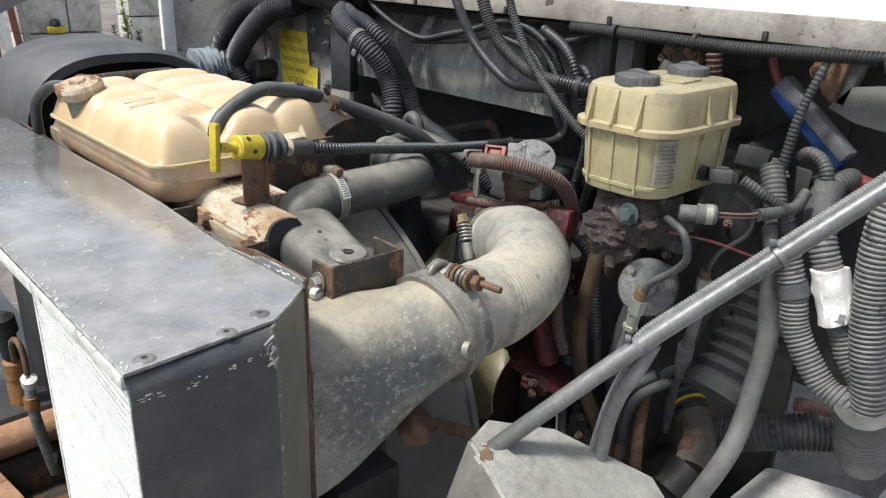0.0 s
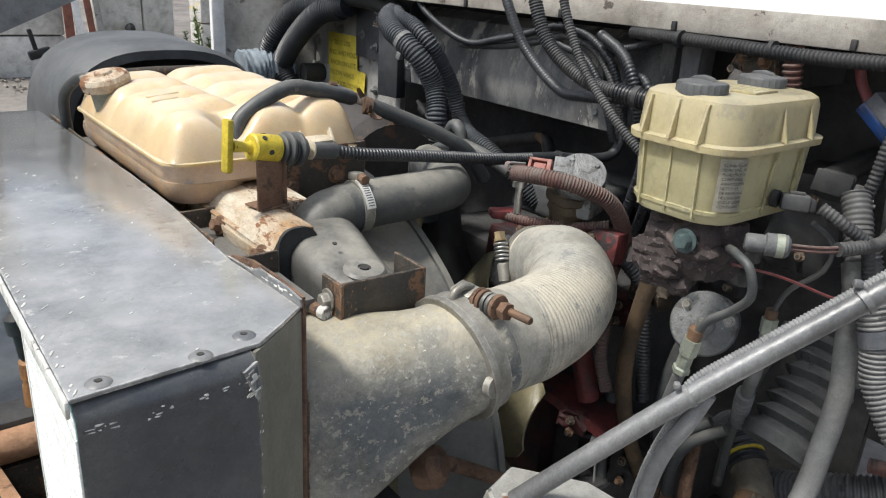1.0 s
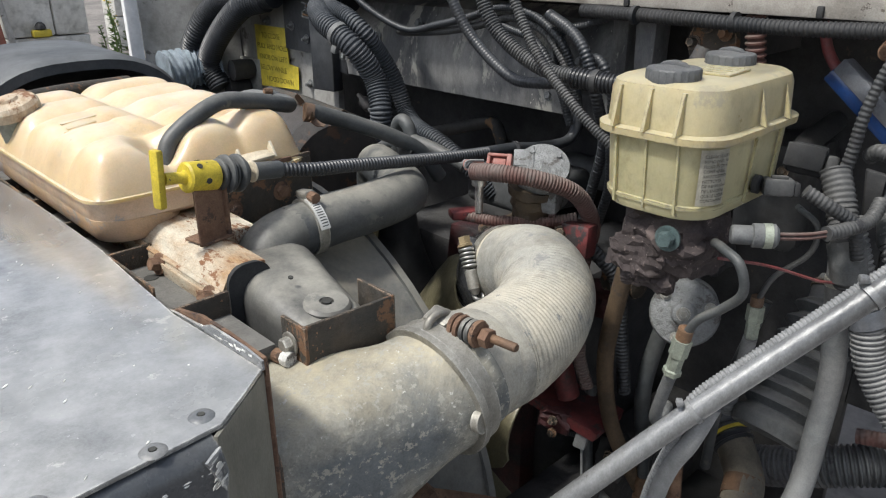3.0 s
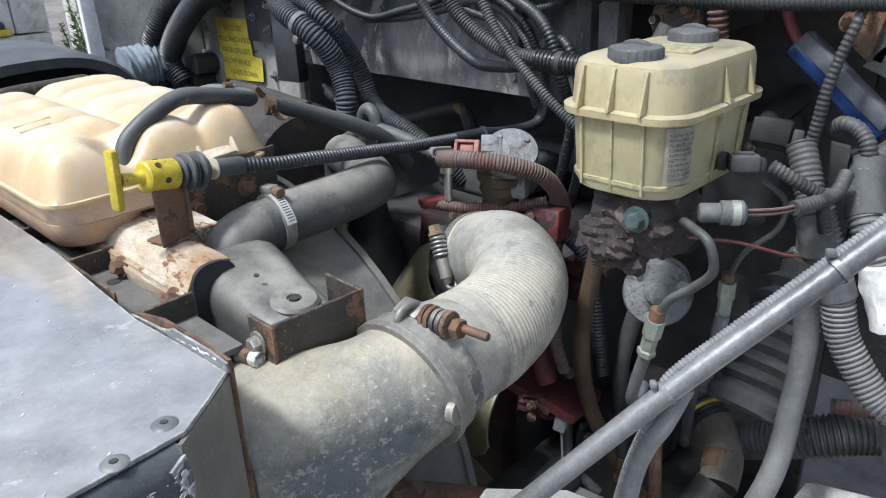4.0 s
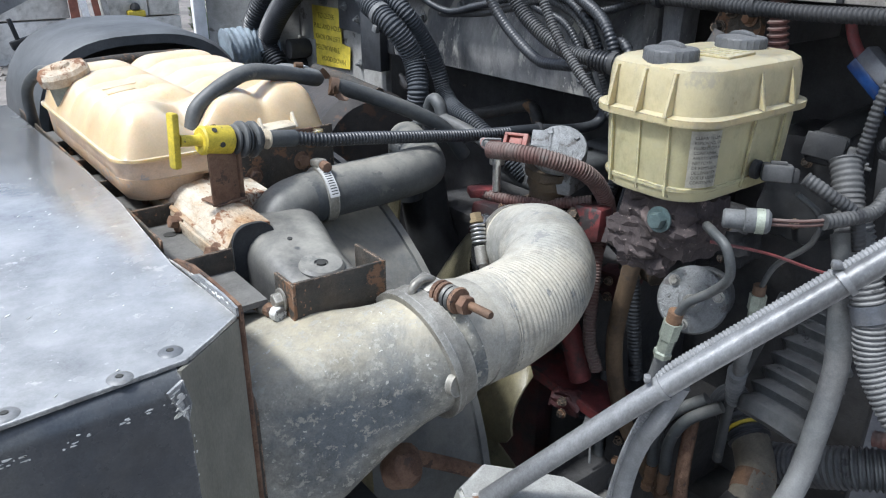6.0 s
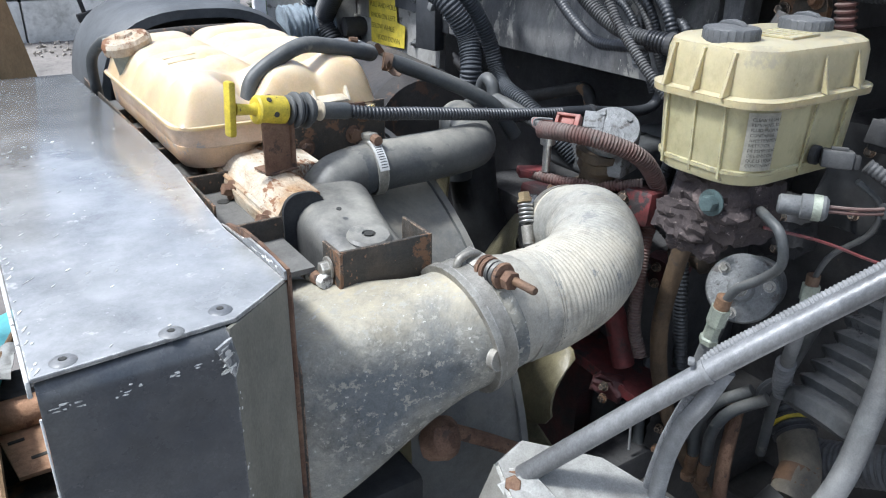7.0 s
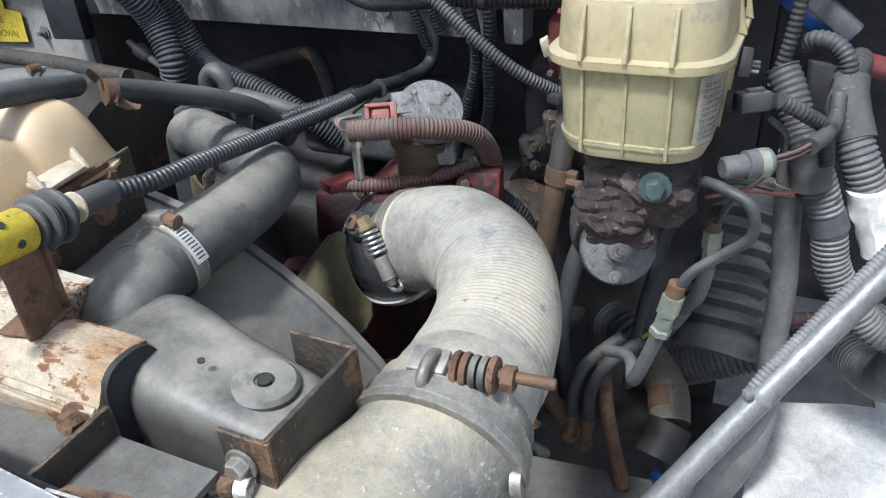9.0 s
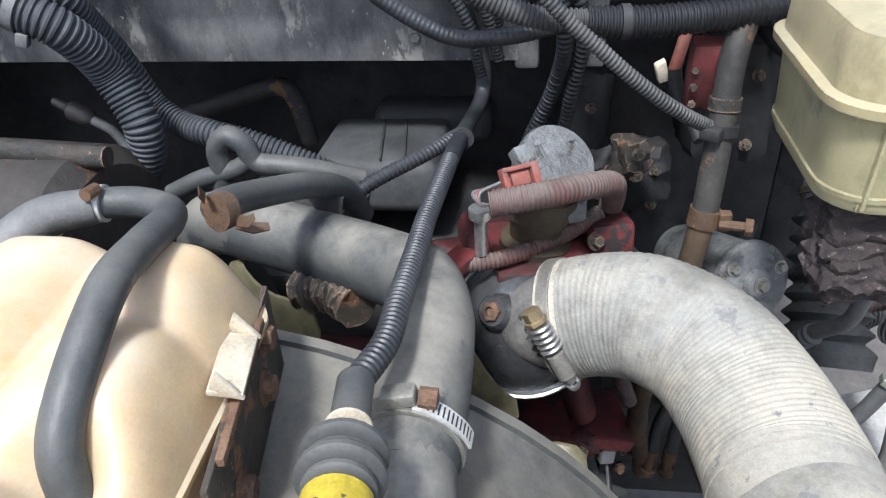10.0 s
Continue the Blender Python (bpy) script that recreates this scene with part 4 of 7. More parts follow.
for k in range(11):
    a = 22 + 5.2 * k
    d = turned(a)
    q = Matrix((AXR, AXR.cross(d), d)).transposed().to_4x4()
    q.translation = CH + d * (0.0374 + max(0, a - 50) * 0.00008)
    bm = box((0.0004, 0, 0), (0.0082, 0.0012, 0.0004))
    bmesh.ops.transform(bm, matrix=q, verts=bm.verts)
    # Black bar carries the slot's inner shade as colour.
    part("slot", bm, M_INKSHADE, bt)
part("screw_housing", box(CH + Vector((-0.001, 0.004, 0.040)), (0.014, 0.022, 0.010), (-8, 0, 4), 0.003), M_BAND, rh)
part("clamp_screw", lathe([(0.0065, 0), (0.0065, 0.011), (0.003, 0.012)], CH + Vector((-0.001, -0.008, 0.040)), (0, -1, -0.1), 8), M_RUST, rh)

# ---- fan shroud and fan ----
fs = thing("fan_shroud", (0.62, 1.08, 0.95), "grey dusty plastic fan shroud", "fan shroud")
ring_c = Vector((0, 1.06, 1.05))
loops = []
for x, r, sq in ((0.555, 0.425, 0.8), (0.60, 0.428, 0.35), (0.64, 0.434, 0.1), (0.69, 0.434, 0.0), (0.722, 0.436, 0.0), (0.724, 0.430, 0.0), (0.66, 0.426, 0.0)):
    lp = []
    for k in range(64):
        a = 2 * math.pi * k / 64
        ca, sa = math.cos(a), math.sin(a)
        q = 1.0 / max(abs(ca), abs(sa))
        rr = r * (1 + (min(q, 1.18) - 1) * sq)
        lp.append(Vector((x, ring_c.y + rr * ca, ring_c.z + rr * sa * 0.955)))
    loops.append(lp)
part("shroud", rings(bmesh.new(), loops, cap=False), M_SHROUD, fs)
part("rim", rings(bmesh.new(), [[Vector((x, ring_c.y + r * math.cos(6.28318 * k / 64), ring_c.z + r * 0.955 * math.sin(6.28318 * k / 64))) for k in range(64)] for x, r in ((0.716, 0.435), (0.716, 0.441), (0.726, 0.441), (0.726, 0.4365))], cap=False), M_SHROUD, fs, "rolled rim")
fan = thing("cooling_fan", (0.77, 1.06, 1.05), "olive plastic cooling fan behind the radiator", "fan")
part("hub", lathe([(0.10, -0.03), (0.11, -0.02), (0.11, 0.04), (0.07, 0.06)], (0.845, 1.06, 1.05), (1, 0, 0), 28), M_BLACK, fan)
for i in range(10):
    a = radians(132) + 2 * math.pi * i / 10
    d, e = Vector((0, math.cos(a), math.sin(a))), Vector((0, -math.sin(a), math.cos(a)))
    c = Vector((0.852, 1.06, 1.05))
    lp = []
    for r_, w_, tw in ((0.09, 0.036, 0.034), (0.18, 0.046, 0.032), (0.27, 0.054, 0.030), (0.335, 0.056, 0.028), (0.355, 0.050, 0.026), (0.364, 0.038, 0.022)):
        row = [c + d * r_ + e * w_ * k + Vector((-tw * k * 1.15 - 0.016 * (1 - k * k), 0, 0)) for k in (-1.0, -0.67, -0.33, 0.0, 0.33, 0.67, 1.0)]
        lp.append(row + [p + Vector((0.004, 0, 0)) for p in row[::-1]])
    part("blade", rings(bmesh.new(), lp), M_OLIVE, fan)

# ---- coolant surge tank ----
tk = thing("coolant_tank", (0.55, 1.15, 1.455), "yellowed lumpy plastic coolant surge tank", "coolant tank")
TX, TY, TW, TD = 0.552, 1.172, 0.285, 0.450
top_bm = bmesh.new()
nx, ny = 84, 132
ROWS = (1.036, 1.118, 1.204, 1.292)


def cushion(d, w):
    """Height of a pillow's edge at the distance d from its crease."""
    return 1 - (1 - min(1.0, d / w)) ** 2


def tank_top(px, py):
    """Height of the upper shell over the seam."""
    ex, ey = TW / 2 - abs(px - TX), TD / 2 - abs(py - TY)
    wall = (1 - (1 - min(1.0, max(0.0, ex) / 0.032)) ** 2.6) * (1 - (1 - min(1.0, max(0.0, ey) / 0.034)) ** 2.6)
    near = py < ROWS[0]
    cols = (0.508, 0.606) if near else (0.548,)
    hx = cushion(min(abs(px - c) for c in cols), 0.034)
    hy = cushion(min(abs(py - r) for r in ROWS), 0.030)
    pil = hx * hy
    if px < 0.50 and ROWS[0] < py < ROWS[2] - 0.01:
        pil = 0.55 * hy + 0.25
    round_off = cushion(max(0.0, ex), 0.065) * cushion(max(0.0, ey), 0.065)
    dent = math.exp(-((px - 0.508) ** 2 + (py - 0.985) ** 2) / 0.0007)
    slope = 0.007 * (px - TX) / (TW / 2)
    return wall * (0.031 + slope + 0.016 * round_off + 0.0150 * pil) * (1 - 0.66 * dent)


grid = {}
for i in range(nx + 1):
    for j in range(ny + 1):
        u, v = i / nx * 2 - 1, j / ny * 2 - 1
        u, v = math.sin(u * math.pi / 2) * 0.35 + u * 0.65, math.sin(v * math.pi / 2) * 0.35 + v * 0.65
        k = 0.10
        uu, vv = u * math.sqrt(1 - k * v ** 8), v * math.sqrt(1 - k * 0.45 * u ** 8)
        h = tank_top(TX + u * TW / 2, TY + v * TD / 2)
        grid[i, j] = top_bm.verts.new((TX + uu * TW / 2, TY + vv * TD / 2, 1.518 + h))
for i in range(nx):
    for j in range(ny):
        top_bm.faces.new((grid[i, j], grid[i + 1, j], grid[i + 1, j + 1], grid[i, j + 1]))
bmesh.ops.smooth_vert(top_bm, verts=[v for (i, j), v in grid.items() if 0 < i < nx and 0 < j < ny], factor=0.5, use_axis_x=True, use_axis_y=True, use_axis_z=True)
part("upper_shell", top_bm, M_AMBER, tk, "yellowed pillowed upper shell", 80)
for k, (w, dy) in enumerate(((0.050, 0.0), (0.038, 0.014), (0.046, 0.028))):
    bx, by = 0.468 + 0.002 * k, 1.112 + dy
    tilt_y = math.degrees(math.atan2(tank_top(bx + 0.02, by) - tank_top(bx - 0.02, by), 0.04))
    tilt_x = math.degrees(math.atan2(tank_top(bx, by + 0.004) - tank_top(bx, by - 0.004), 0.008))
    part("embossed_bar", box((bx, by, 1.5180 + (tank_top(bx - 0.02, by) + tank_top(bx + 0.02, by)) / 2), (w, 0.006, 0.003), (tilt_x, -tilt_y, 3), 0.001), M_AMBER, tk)
part("seam", rings(bmesh.new(), [[Vector((TX + x, TY + y, z)) for x, y in rrect(TW + g2, TD + g2, 0.036, 8)] for z, g2 in ((1.5135, 0.001), (1.5140, 0.006), (1.5178, 0.006), (1.5185, 0.001))]), M_AMBER, tk, "moulded seam flange")
part("lower_shell", rings(bmesh.new(), [[Vector((TX + x - dx, TY + y, z)) for x, y in rrect(w, d - 0.022, 0.04, 8)] for z, w, d, dx in ((1.513, 0.280, 0.470, 0.0), (1.490, 0.276, 0.466, 0.0), (1.484, 0.262, 0.452, 0.004), (1.482, 0.22, 0.43, 0.01))]), M_AMBERLOW, tk, "stained lower shell")
part("sump", rings(bmesh.new(), [[Vector((0.468 + x, TY + y, z)) for x, y in rrect(w, d - 0.022, 0.035, 8)] for z, w, d in ((1.490, 0.108, 0.462), (1.470, 0.104, 0.458), (1.460, 0.09, 0.444), (1.457, 0.06, 0.41))]), M_AMBERLOW, tk, "stained lower sump")
capc = Vector((0.434, 1.27, 1.555))
AXC = Vector((-0.25, -0.1, 0.96)).normalized()
part("filler_neck", lathe([(0.028, -0.026), (0.027, 0.008), (0.031, 0.012)], capc, AXC, 24), M_NECK, tk, "dull grey green filler neck")
cp = part("filler_cap", lathe([(0.030, 0.010), (0.036, 0.012), (0.037, 0.024), (0.033, 0.030), (0.014, 0.032), (0.012, 0.036), (0.004, 0.037)], capc, AXC, 28), M_RUSTPALE, tk, "worn pressure cap with flaking label")
part("cap_tab", box(capc + AXC * 0.02 + Vector((-0.02, 0.034, 0)), (0.012, 0.016, 0.008), (0, 0, 25), 0.002), M_BAND, cp)
part("mount_plate", box((0.615, 0.944, 1.487), (0.17, 0.004, 0.072), (0, 0, 8), 0.001), M_DARKRUST, tk, "dark rusty mounting plate")
for x, z in ((0.662, 1.508), (0.645, 1.481), (0.57, 1.475)):
    part("mount_bolt", hexbolt((x, 0.9405 + (x - 0.6) * 0.14, z), (0.1, -1, 0), 0.0085, 0.007), M_RUST, tk)
tb_ = part("tab", box((0.610, 0.943, 1.534), (0.050, 0.020, 0.004), (14, 0, 9), 0.001), M_TABWHITE, tk, "pale moulded locating tab")
for dx in (-0.025, 0.025):
    part("tab_ear", slab([(0.610 + dx, 0.932 + dx * 0.15, 1.531), (0.610 + dx, 0.952 + dx * 0.15, 1.536), (0.610 + dx, 0.946 + dx * 0.15, 1.549)], (0.004, 0, 0), bevel=0.0006), M_TABWHITE, tb_)
part("gasket_strip", box((0.607, 0.939, 1.5215), (0.115, 0.005, 0.006), (0, 0, 8), 0.001), M_RUST, tk)

vh = thing("vent_hose", (0.62, 1.0, 1.54), "black rubber vent hose over the coolant tank", "hose")
part("hose", tube([(0.508, 0.982, 1.512), (0.514, 0.986, 1.535), (0.530, 0.991, 1.565), (0.590, 0.991, 1.597), (0.64, 0.996, 1.593), (0.685, 1.003, 1.582), (0.712, 1.018, 1.574), (0.722, 1.045, 1.573), (0.718, 1.078, 1.573)], 0.0108, 16), M_RUBBER, vh)
part("worm_clamp", band((0.719, 1.070, 1.573), (-0.1, 1, 0), 0.0112, 0.010, 0.0018, 20), M_ZINC, vh, "small steel worm clamp")
part("clamp_screw", lathe([(0.0045, 0), (0.0045, 0.012)], (0.716, 1.066, 1.5865), (-0.9, 0.1, 0.1), 8), M_COPPER, vh)
part("stub", tube([(0.716, 1.072, 1.573), (0.700, 1.10, 1.572), (0.675, 1.12, 1.56)], (0.0125, 0.016), 16), M_PIPE, vh, "grey tank stub")
cl_ = part("clip", wobble(band((0.722, 0.985, 1.567), (0.9, -0.35, -0.25), 0.0118, 0.011, 0.0012, 20), 0.0014, 90), M_COPPER, vh, "ragged rusty spring clip")
for p0, p1, p2 in (((0.712, 0.972, 1.562), (0.708, 0.962, 1.564), (0.704, 0.954, 1.572)), ((0.716, 0.974, 1.558), (0.718, 0.963, 1.553), (0.724, 0.954, 1.552)), ((0.712, 0.990, 1.578), (0.706, 0.990, 1.588), (0.703, 0.987, 1.592))):
    part("clip_leaf", wobble(slab([p0, p1, p2, Vector(p2) + Vector((0.006, 0.003, 0.002)), Vector(p1) + Vector((0.009, 0.003, 0.003)), Vector(p0) + Vector((0.010, 0.003, 0.003))], (0.0006, 0.0008, -0.0012)), 0.001, 120), M_COPPER, cl_, "bent rusty leaf")
part("lower_hose", tube([(0.7265, 0.9905, 1.566), (0.735, 0.991, 1.564), (0.765, 0.988, 1.553), (0.809, 0.977, 1.535), (0.850, 0.966, 1.516), (0.895, 0.951, 1.487), (0.93, 0.945, 1.44)], 0.0115, 16), M_RUBBER, vh)
ov = thing("overflow_hose", (0.41, 1.40, 1.45), "black overflow hose beside the tank neck", "hose")
part("hose", tube([(0.42, 1.30, 1.575), (0.41, 1.36, 1.565), (0.395, 1.40, 1.53), (0.40, 1.42, 1.46), (0.41, 1.42, 1.40)], 0.009, 14), M_RUBBER, ov)
pe = thing("rusty_pipe_end", (0.50, 1.45, 1.54), "dark pipe with a rusty open end", "pipe")
part("pipe", tube([(0.48, 1.43, 1.555), (0.56, 1.46, 1.555), (0.68, 1.50, 1.55)], 0.013, 16, hollow=0.004), M_DARKRUST, pe)
part("end_cap", lathe([(0.017, 0), (0.017, 0.012), (0.010, 0.013)], (0.49, 1.433, 1.555), (-0.95, -0.3, 0), 18), M_RUST, pe)

# ---- hood release knob ----
hk = thing("hood_release", (0.49, 0.83, 1.50), "yellow hood release knob on a rusty bracket", "release knob")
AXK, K0 = Vector((0.105, 0.015, -0.017)).normalized(), Vector((0.452, 0.848, 1.5595))
part("handle", box(K0 - AXK * 0.006, (0.009, 0.014, 0.062), (0, 4, 12), 0.003), M_YELLOW, hk, "yellow T handle")
part("shank", lathe([(0.007, 0), (0.006, 0.02), (0.009, 0.026)], K0, AXK, 16), M_YELLOW, hk)
part("body", lathe([(0.014, 0), (0.0165, 0.002), (0.0165, 0.036), (0.014, 0.038)], K0 + AXK * 0.024, AXK, 24), M_YELLOW, hk, "yellow drilled barrel")
for a in (-60, 0, 60, 120):
    uu = Matrix.Rotation(radians(a), 3, AXK) @ Vector((0, -0.6, 0.8))
    uu = (uu - AXK * uu.dot(AXK)).normalized()
    # Black disc for the shaded bore of the barrel hole.
    part("hole", lathe([(0.0032, 0), (0.0032, 0.0012)], K0 + AXK * (0.036 + (a % 120) / 8000) + uu * 0.016, uu, 12), M_INKSHADE, hk)
for i, (r, w) in enumerate(((0.0175, 0.006), (0.0215, 0.007), (0.019, 0.004), (0.0215, 0.007), (0.016, 0.006))):
    part("bushing_ring", lathe([(r * 0.86, 0), (r, w * 0.3), (r, w * 0.7), (r * 0.86, w)], K0 + AXK * (0.064 + i * 0.0075), AXK, 24), M_RUBBER, hk, "ribbed rubber bushing")
part("ring", lathe([(0.0100, 0), (0.0122, 0.0004), (0.0124, 0.0022), (0.0100, 0.0026)], K0 + AXK * 0.109, AXK, 24), M_TABWHITE, hk, "thin cream retaining ring")
part("bracket", box((0.497, 0.848, 1.5120), (0.036, 0.004, 0.068), (0, 0, 14), 0.001), M_RUST, hk, "rusty upright bracket")
part("bracket_side", box((0.516, 0.864, 1.510), (0.004, 0.03, 0.060), (0, 0, 14), 0.001), M_RUST, hk)
part("bracket_foot", box((0.500, 0.862, 1.4795), (0.040, 0.036, 0.003), (0, 0, 12), 0.001), M_RUST, hk)
cb = thing("release_cable", (0.70, 0.85, 1.50), "black corrugated release cable", "cable")
part("sleeve", tube([K0 + AXK * 0.112, K0 + AXK * 0.150], 0.0105, 16), M_RUBBER, cb)
part("conduit", tube([K0 + AXK * 0.148, (0.64, 0.8605, 1.529), (0.69, 0.861, 1.523), (0.75, 0.861, 1.515), (0.816, 0.862, 1.506), (0.885, 0.860, 1.498), (0.95, 0.857, 1.493)], 0.0088, 14, (0.005, 0.0012)), M_CORR, cb)
part("conduit", tube([(0.945, 0.857, 1.4935), (1.0, 0.853, 1.49), (1.06, 0.848, 1.482), (1.12, 0.84, 1.485), (1.14, 0.84, 1.52), (1.15, 0.86, 1.58)], 0.0088, 12), M_CORR, cb)
part("branch", tube([(1.03, 0.85, 1.485), (0.98, 0.885, 1.482), (0.94, 0.93, 1.473), (0.92, 0.95, 1.465)], 0.0078, 12, (0.005, 0.0012)), M_CORR, cb)
part("tie", band((1.0, 0.85, 1.49), (1, 0.05, -0.1), 0.0095, 0.005, 0.002, 14), M_CORRGREY, cb)

# ---- brake fluid reservoir ----
rv = thing("fluid_reservoir", (0.88, 0.50, 1.52), "yellowed plastic brake fluid reservoir with two caps", "fluid reservoir")
RX, RY = 0.899, 0.5045


def rres(w, d, z, r=0.038):
    return [Vector((RX + x, RY + y, z)) for x, y in rrect(w + 0.042, d + 0.001, r, 7)]


part("upper_body", rings(bmesh.new(), [rres(0.158, 0.132, 1.606), rres(0.155, 0.129, 1.644), rres(0.149, 0.123, 1.6525, 0.035), rres(0.135, 0.110, 1.6565, 0.030)]), M_RES, rv)
part("lower_body", rings(bmesh.new(), [rres(0.118, 0.098, 1.520), rres(0.140, 0.117, 1.523), rres(0.146, 0.122, 1.530), rres(0.154, 0.129, 1.606)]), M_RESLOW, rv, "greenish lower body")
part("flange", rings(bmesh.new(), [rres(0.156, 0.130, 1.601), rres(0.172, 0.146, 1.602, 0.043), rres(0.173, 0.147, 1.609, 0.043), rres(0.158, 0.132, 1.611)]), M_RES, rv, "moulded seam flange")
part("foot_lip", rings(bmesh.new(), [rres(0.1455, 0.1215, 1.533), rres(0.1500, 0.1255, 1.534), rres(0.1508, 0.1262, 1.538), rres(0.1465, 0.1225, 1.539)]), M_RESLOW, rv, "moulded lower lip")
for y in (0.470, 0.505, 0.540):
    part("rib", slab([(0.7890, y, 1.610), (0.8030, y, 1.610), (0.8030, y, 1.650), (0.7990, y, 1.650)], (0, 0.0036, 0)), M_RES, rv)
    part("rib", slab([(0.8085, y, 1.53), (0.8032, y, 1.528), (0.7980, y, 1.602), (0.8035, y, 1.602)], (0, 0.0026, 0)), M_RESLOW, rv)
for x in (0.890, 0.945):
    part("rib", slab([(x, 0.4285, 1.610), (x, 0.4355, 1.612), (x, 0.4375, 1.647)], (0.0032, 0, 0)), M_RES, rv)
    part("rib", slab([(x, 0.4425, 1.53), (x, 0.4400, 1.528), (x, 0.4348, 1.602), (x, 0.4375, 1.602)], (0.0020, 0, 0)), M_RESLOW, rv)
for y in (0.470, 0.4755, 0.481, 0.505, 0.5105, 0.538, 0.5435):
    part("foot_rib", box((0.8100, y, 1.5300), (0.006, 0.002, 0.008), (0, 0, 0), 0.0006), M_RESLOW, rv)
part("plaque", box((0.900, 0.494, 1.6577), (0.052, 0.052, 0.003), (0, 0, 4), 0.001), M_RES, rv, "raised moulded plaque")
for k in range(4):
    part("plaque_bar", box((0.880 + 0.013 * k, 0.494, 1.6595), (0.004, 0.040, 0.0008), (0, 0, 4)), M_RESLOW, rv)


def screw_cap(cx, cy):
    seg = 144
    lp = []
    for z, r, k in ((1.653, 0.0255, 0.0), (1.654, 0.0266, 0.0006), (1.6655, 0.0264, 0.0006), (1.6672, 0.0254, 0.0), (1.6678, 0.022, 0.0), (1.6692, 0.013, 0.0), (1.6700, 0.006, 0.0)):
        lp.append([Vector((cx + (r + (k if i % 6 == 0 else 0.0)) * math.cos(2 * math.pi * i / seg), cy + (r + (k if i % 6 == 0 else 0.0)) * math.sin(2 * math.pi * i / seg), z)) for i in range(seg)])
    cap = part("screw_cap", rings(bmesh.new(), lp), M_CAP, rv, "grey ribbed screw cap", 30)
    part("grip", slab([(cx + 0.004, cy - 0.018, 1.667), (cx + 0.004, cy + 0.018, 1.667), (cx + 0.004, cy + 0.011, 1.6725), (cx + 0.004, cy, 1.6745), (cx + 0.004, cy - 0.011, 1.6725)], (-0.008, 0, 0), bevel=0.0016), M_CAP, cap)


screw_cap(0.833, 0.504)
screw_cap(0.966, 0.512)
# caution label round the near corner
lb = bmesh.new()
rows_ = []
cors = rrect(0.2005, 0.1335, 0.038, 18)
arc = [Vector((RX + x, RY + y, 0)) for x, y in cors if x < -0.02 and y < 0.0]
arc = [p for p in arc if p.y < 0.4525 and p.x < 0.847]
arc.sort(key=lambda p: p.x - p.y)
for zz, f in ((1.598, 1.0), (1.541, 0.972)):
    rows_.append([lb.verts.new((RX + (p.x - RX) * f, RY + (p.y - RY) * f, zz)) for p in arc])
ra, rb_ = rows_[-2], rows_[-1]
for i in range(len(ra) - 1):
    lb.faces.new((ra[i], ra[i + 1], rb_[i + 1], rb_[i]))
bmesh.ops.solidify(lb, geom=lb.faces[:], thickness=0.0008)
lab = part("caution_label", lb, M_PAPER, rv, "worn pale caution label", 80)


def on_arc(body, size, s0, z0, parent):
    """Writing bent round the reservoir's corner, s0 along the label and z0 its base line."""
    cu = bpy.data.curves.new("print_line", "FONT")
    cu.body, cu.size = body, size
    tmp = bpy.data.objects.new("print_line", cu)
    me = bpy.data.meshes.new_from_object(tmp)
    bpy.data.objects.remove(tmp)
    bm = bmesh.new()
    bm.from_mesh(me)
    bmesh.ops.subdivide_edges(bm, edges=bm.edges[:], cuts=1)
    P = arc
    run = [0.0]
    for a, b in zip(P, P[1:]):
        run.append(run[-1] + (b - a).length)
    for v in bm.verts:
        s = max(0.0, min(run[-1] - 1e-6, s0 + v.co.x))
        i = max(k for k in range(len(run)) if run[k] <= s)
        i = min(i, len(P) - 2)
        p = P[i].lerp(P[i + 1], (s - run[i]) / max(1e-9, run[i + 1] - run[i]))
        z = z0 + v.co.y
        f = 1.0 - (1.598 - z) / 0.057 * 0.028 + 0.014
        v.co = Vector((RX + (p.x - RX) * f, RY + (p.y - RY) * f, z))
    return part("print_line", bm, M_INKSHADE, parent, "", 0)


for i, line in enumerate(("CLEAN FILLER CAP", "REMOVING. USE ONLY", "FLUID FROM A SEALED", "CONTAINER.", "AVERTISSEMENT", "NETTOYER", "DE REMPLISSAGE", "DE L'ENLEVER", "QUE LE LIQUIDE", "CONTENANT SCELLE")):
    on_arc(line, 0.0043, 0.004, 1.5905 - i * 0.0050, lab)
part("level_plug", lathe([(0.010, 0), (0.010, 0.006), (0.008, 0.007)], (0.908, 0.440, 1.546), (0.1, -1, 0), 18), M_BLACK, rv, "black sensor plug")

rc = thing("level_sensor_plug", (0.92, 0.415, 1.54), "grey sensor connector on the reservoir side", "connector")
part("housing", box((0.915, 0.418, 1.546), (0.019, 0.030, 0.018), (0, 6, 35), 0.003), M_CORRGREY, rc)
part("collar", box((0.925, 0.4035, 1.5445), (0.014, 0.007, 0.014), (0, 6, 35), 0.002), M_BLACK, rc)
part("latch", box((0.9135, 0.4165, 1.5565), (0.007, 0.016, 0.004), (0, 6, 35), 0.001), M_CORRGREY, rc)
part("cable", tube([(0.930, 0.395, 1.543), (0.942, 0.372, 1.528), (0.962, 0.353, 1.508), (0.972, 0.345, 1.47)], 0.0075, 12, (0.005, 0.0008)), M_CORRGREY, rc, "dusty corrugated cable")

# ---- master cylinder and brake lines ----
mc = thing("master_cylinder", (0.87, 0.50, 1.42), "flaking rusted brake master cylinder", "master cylinder")
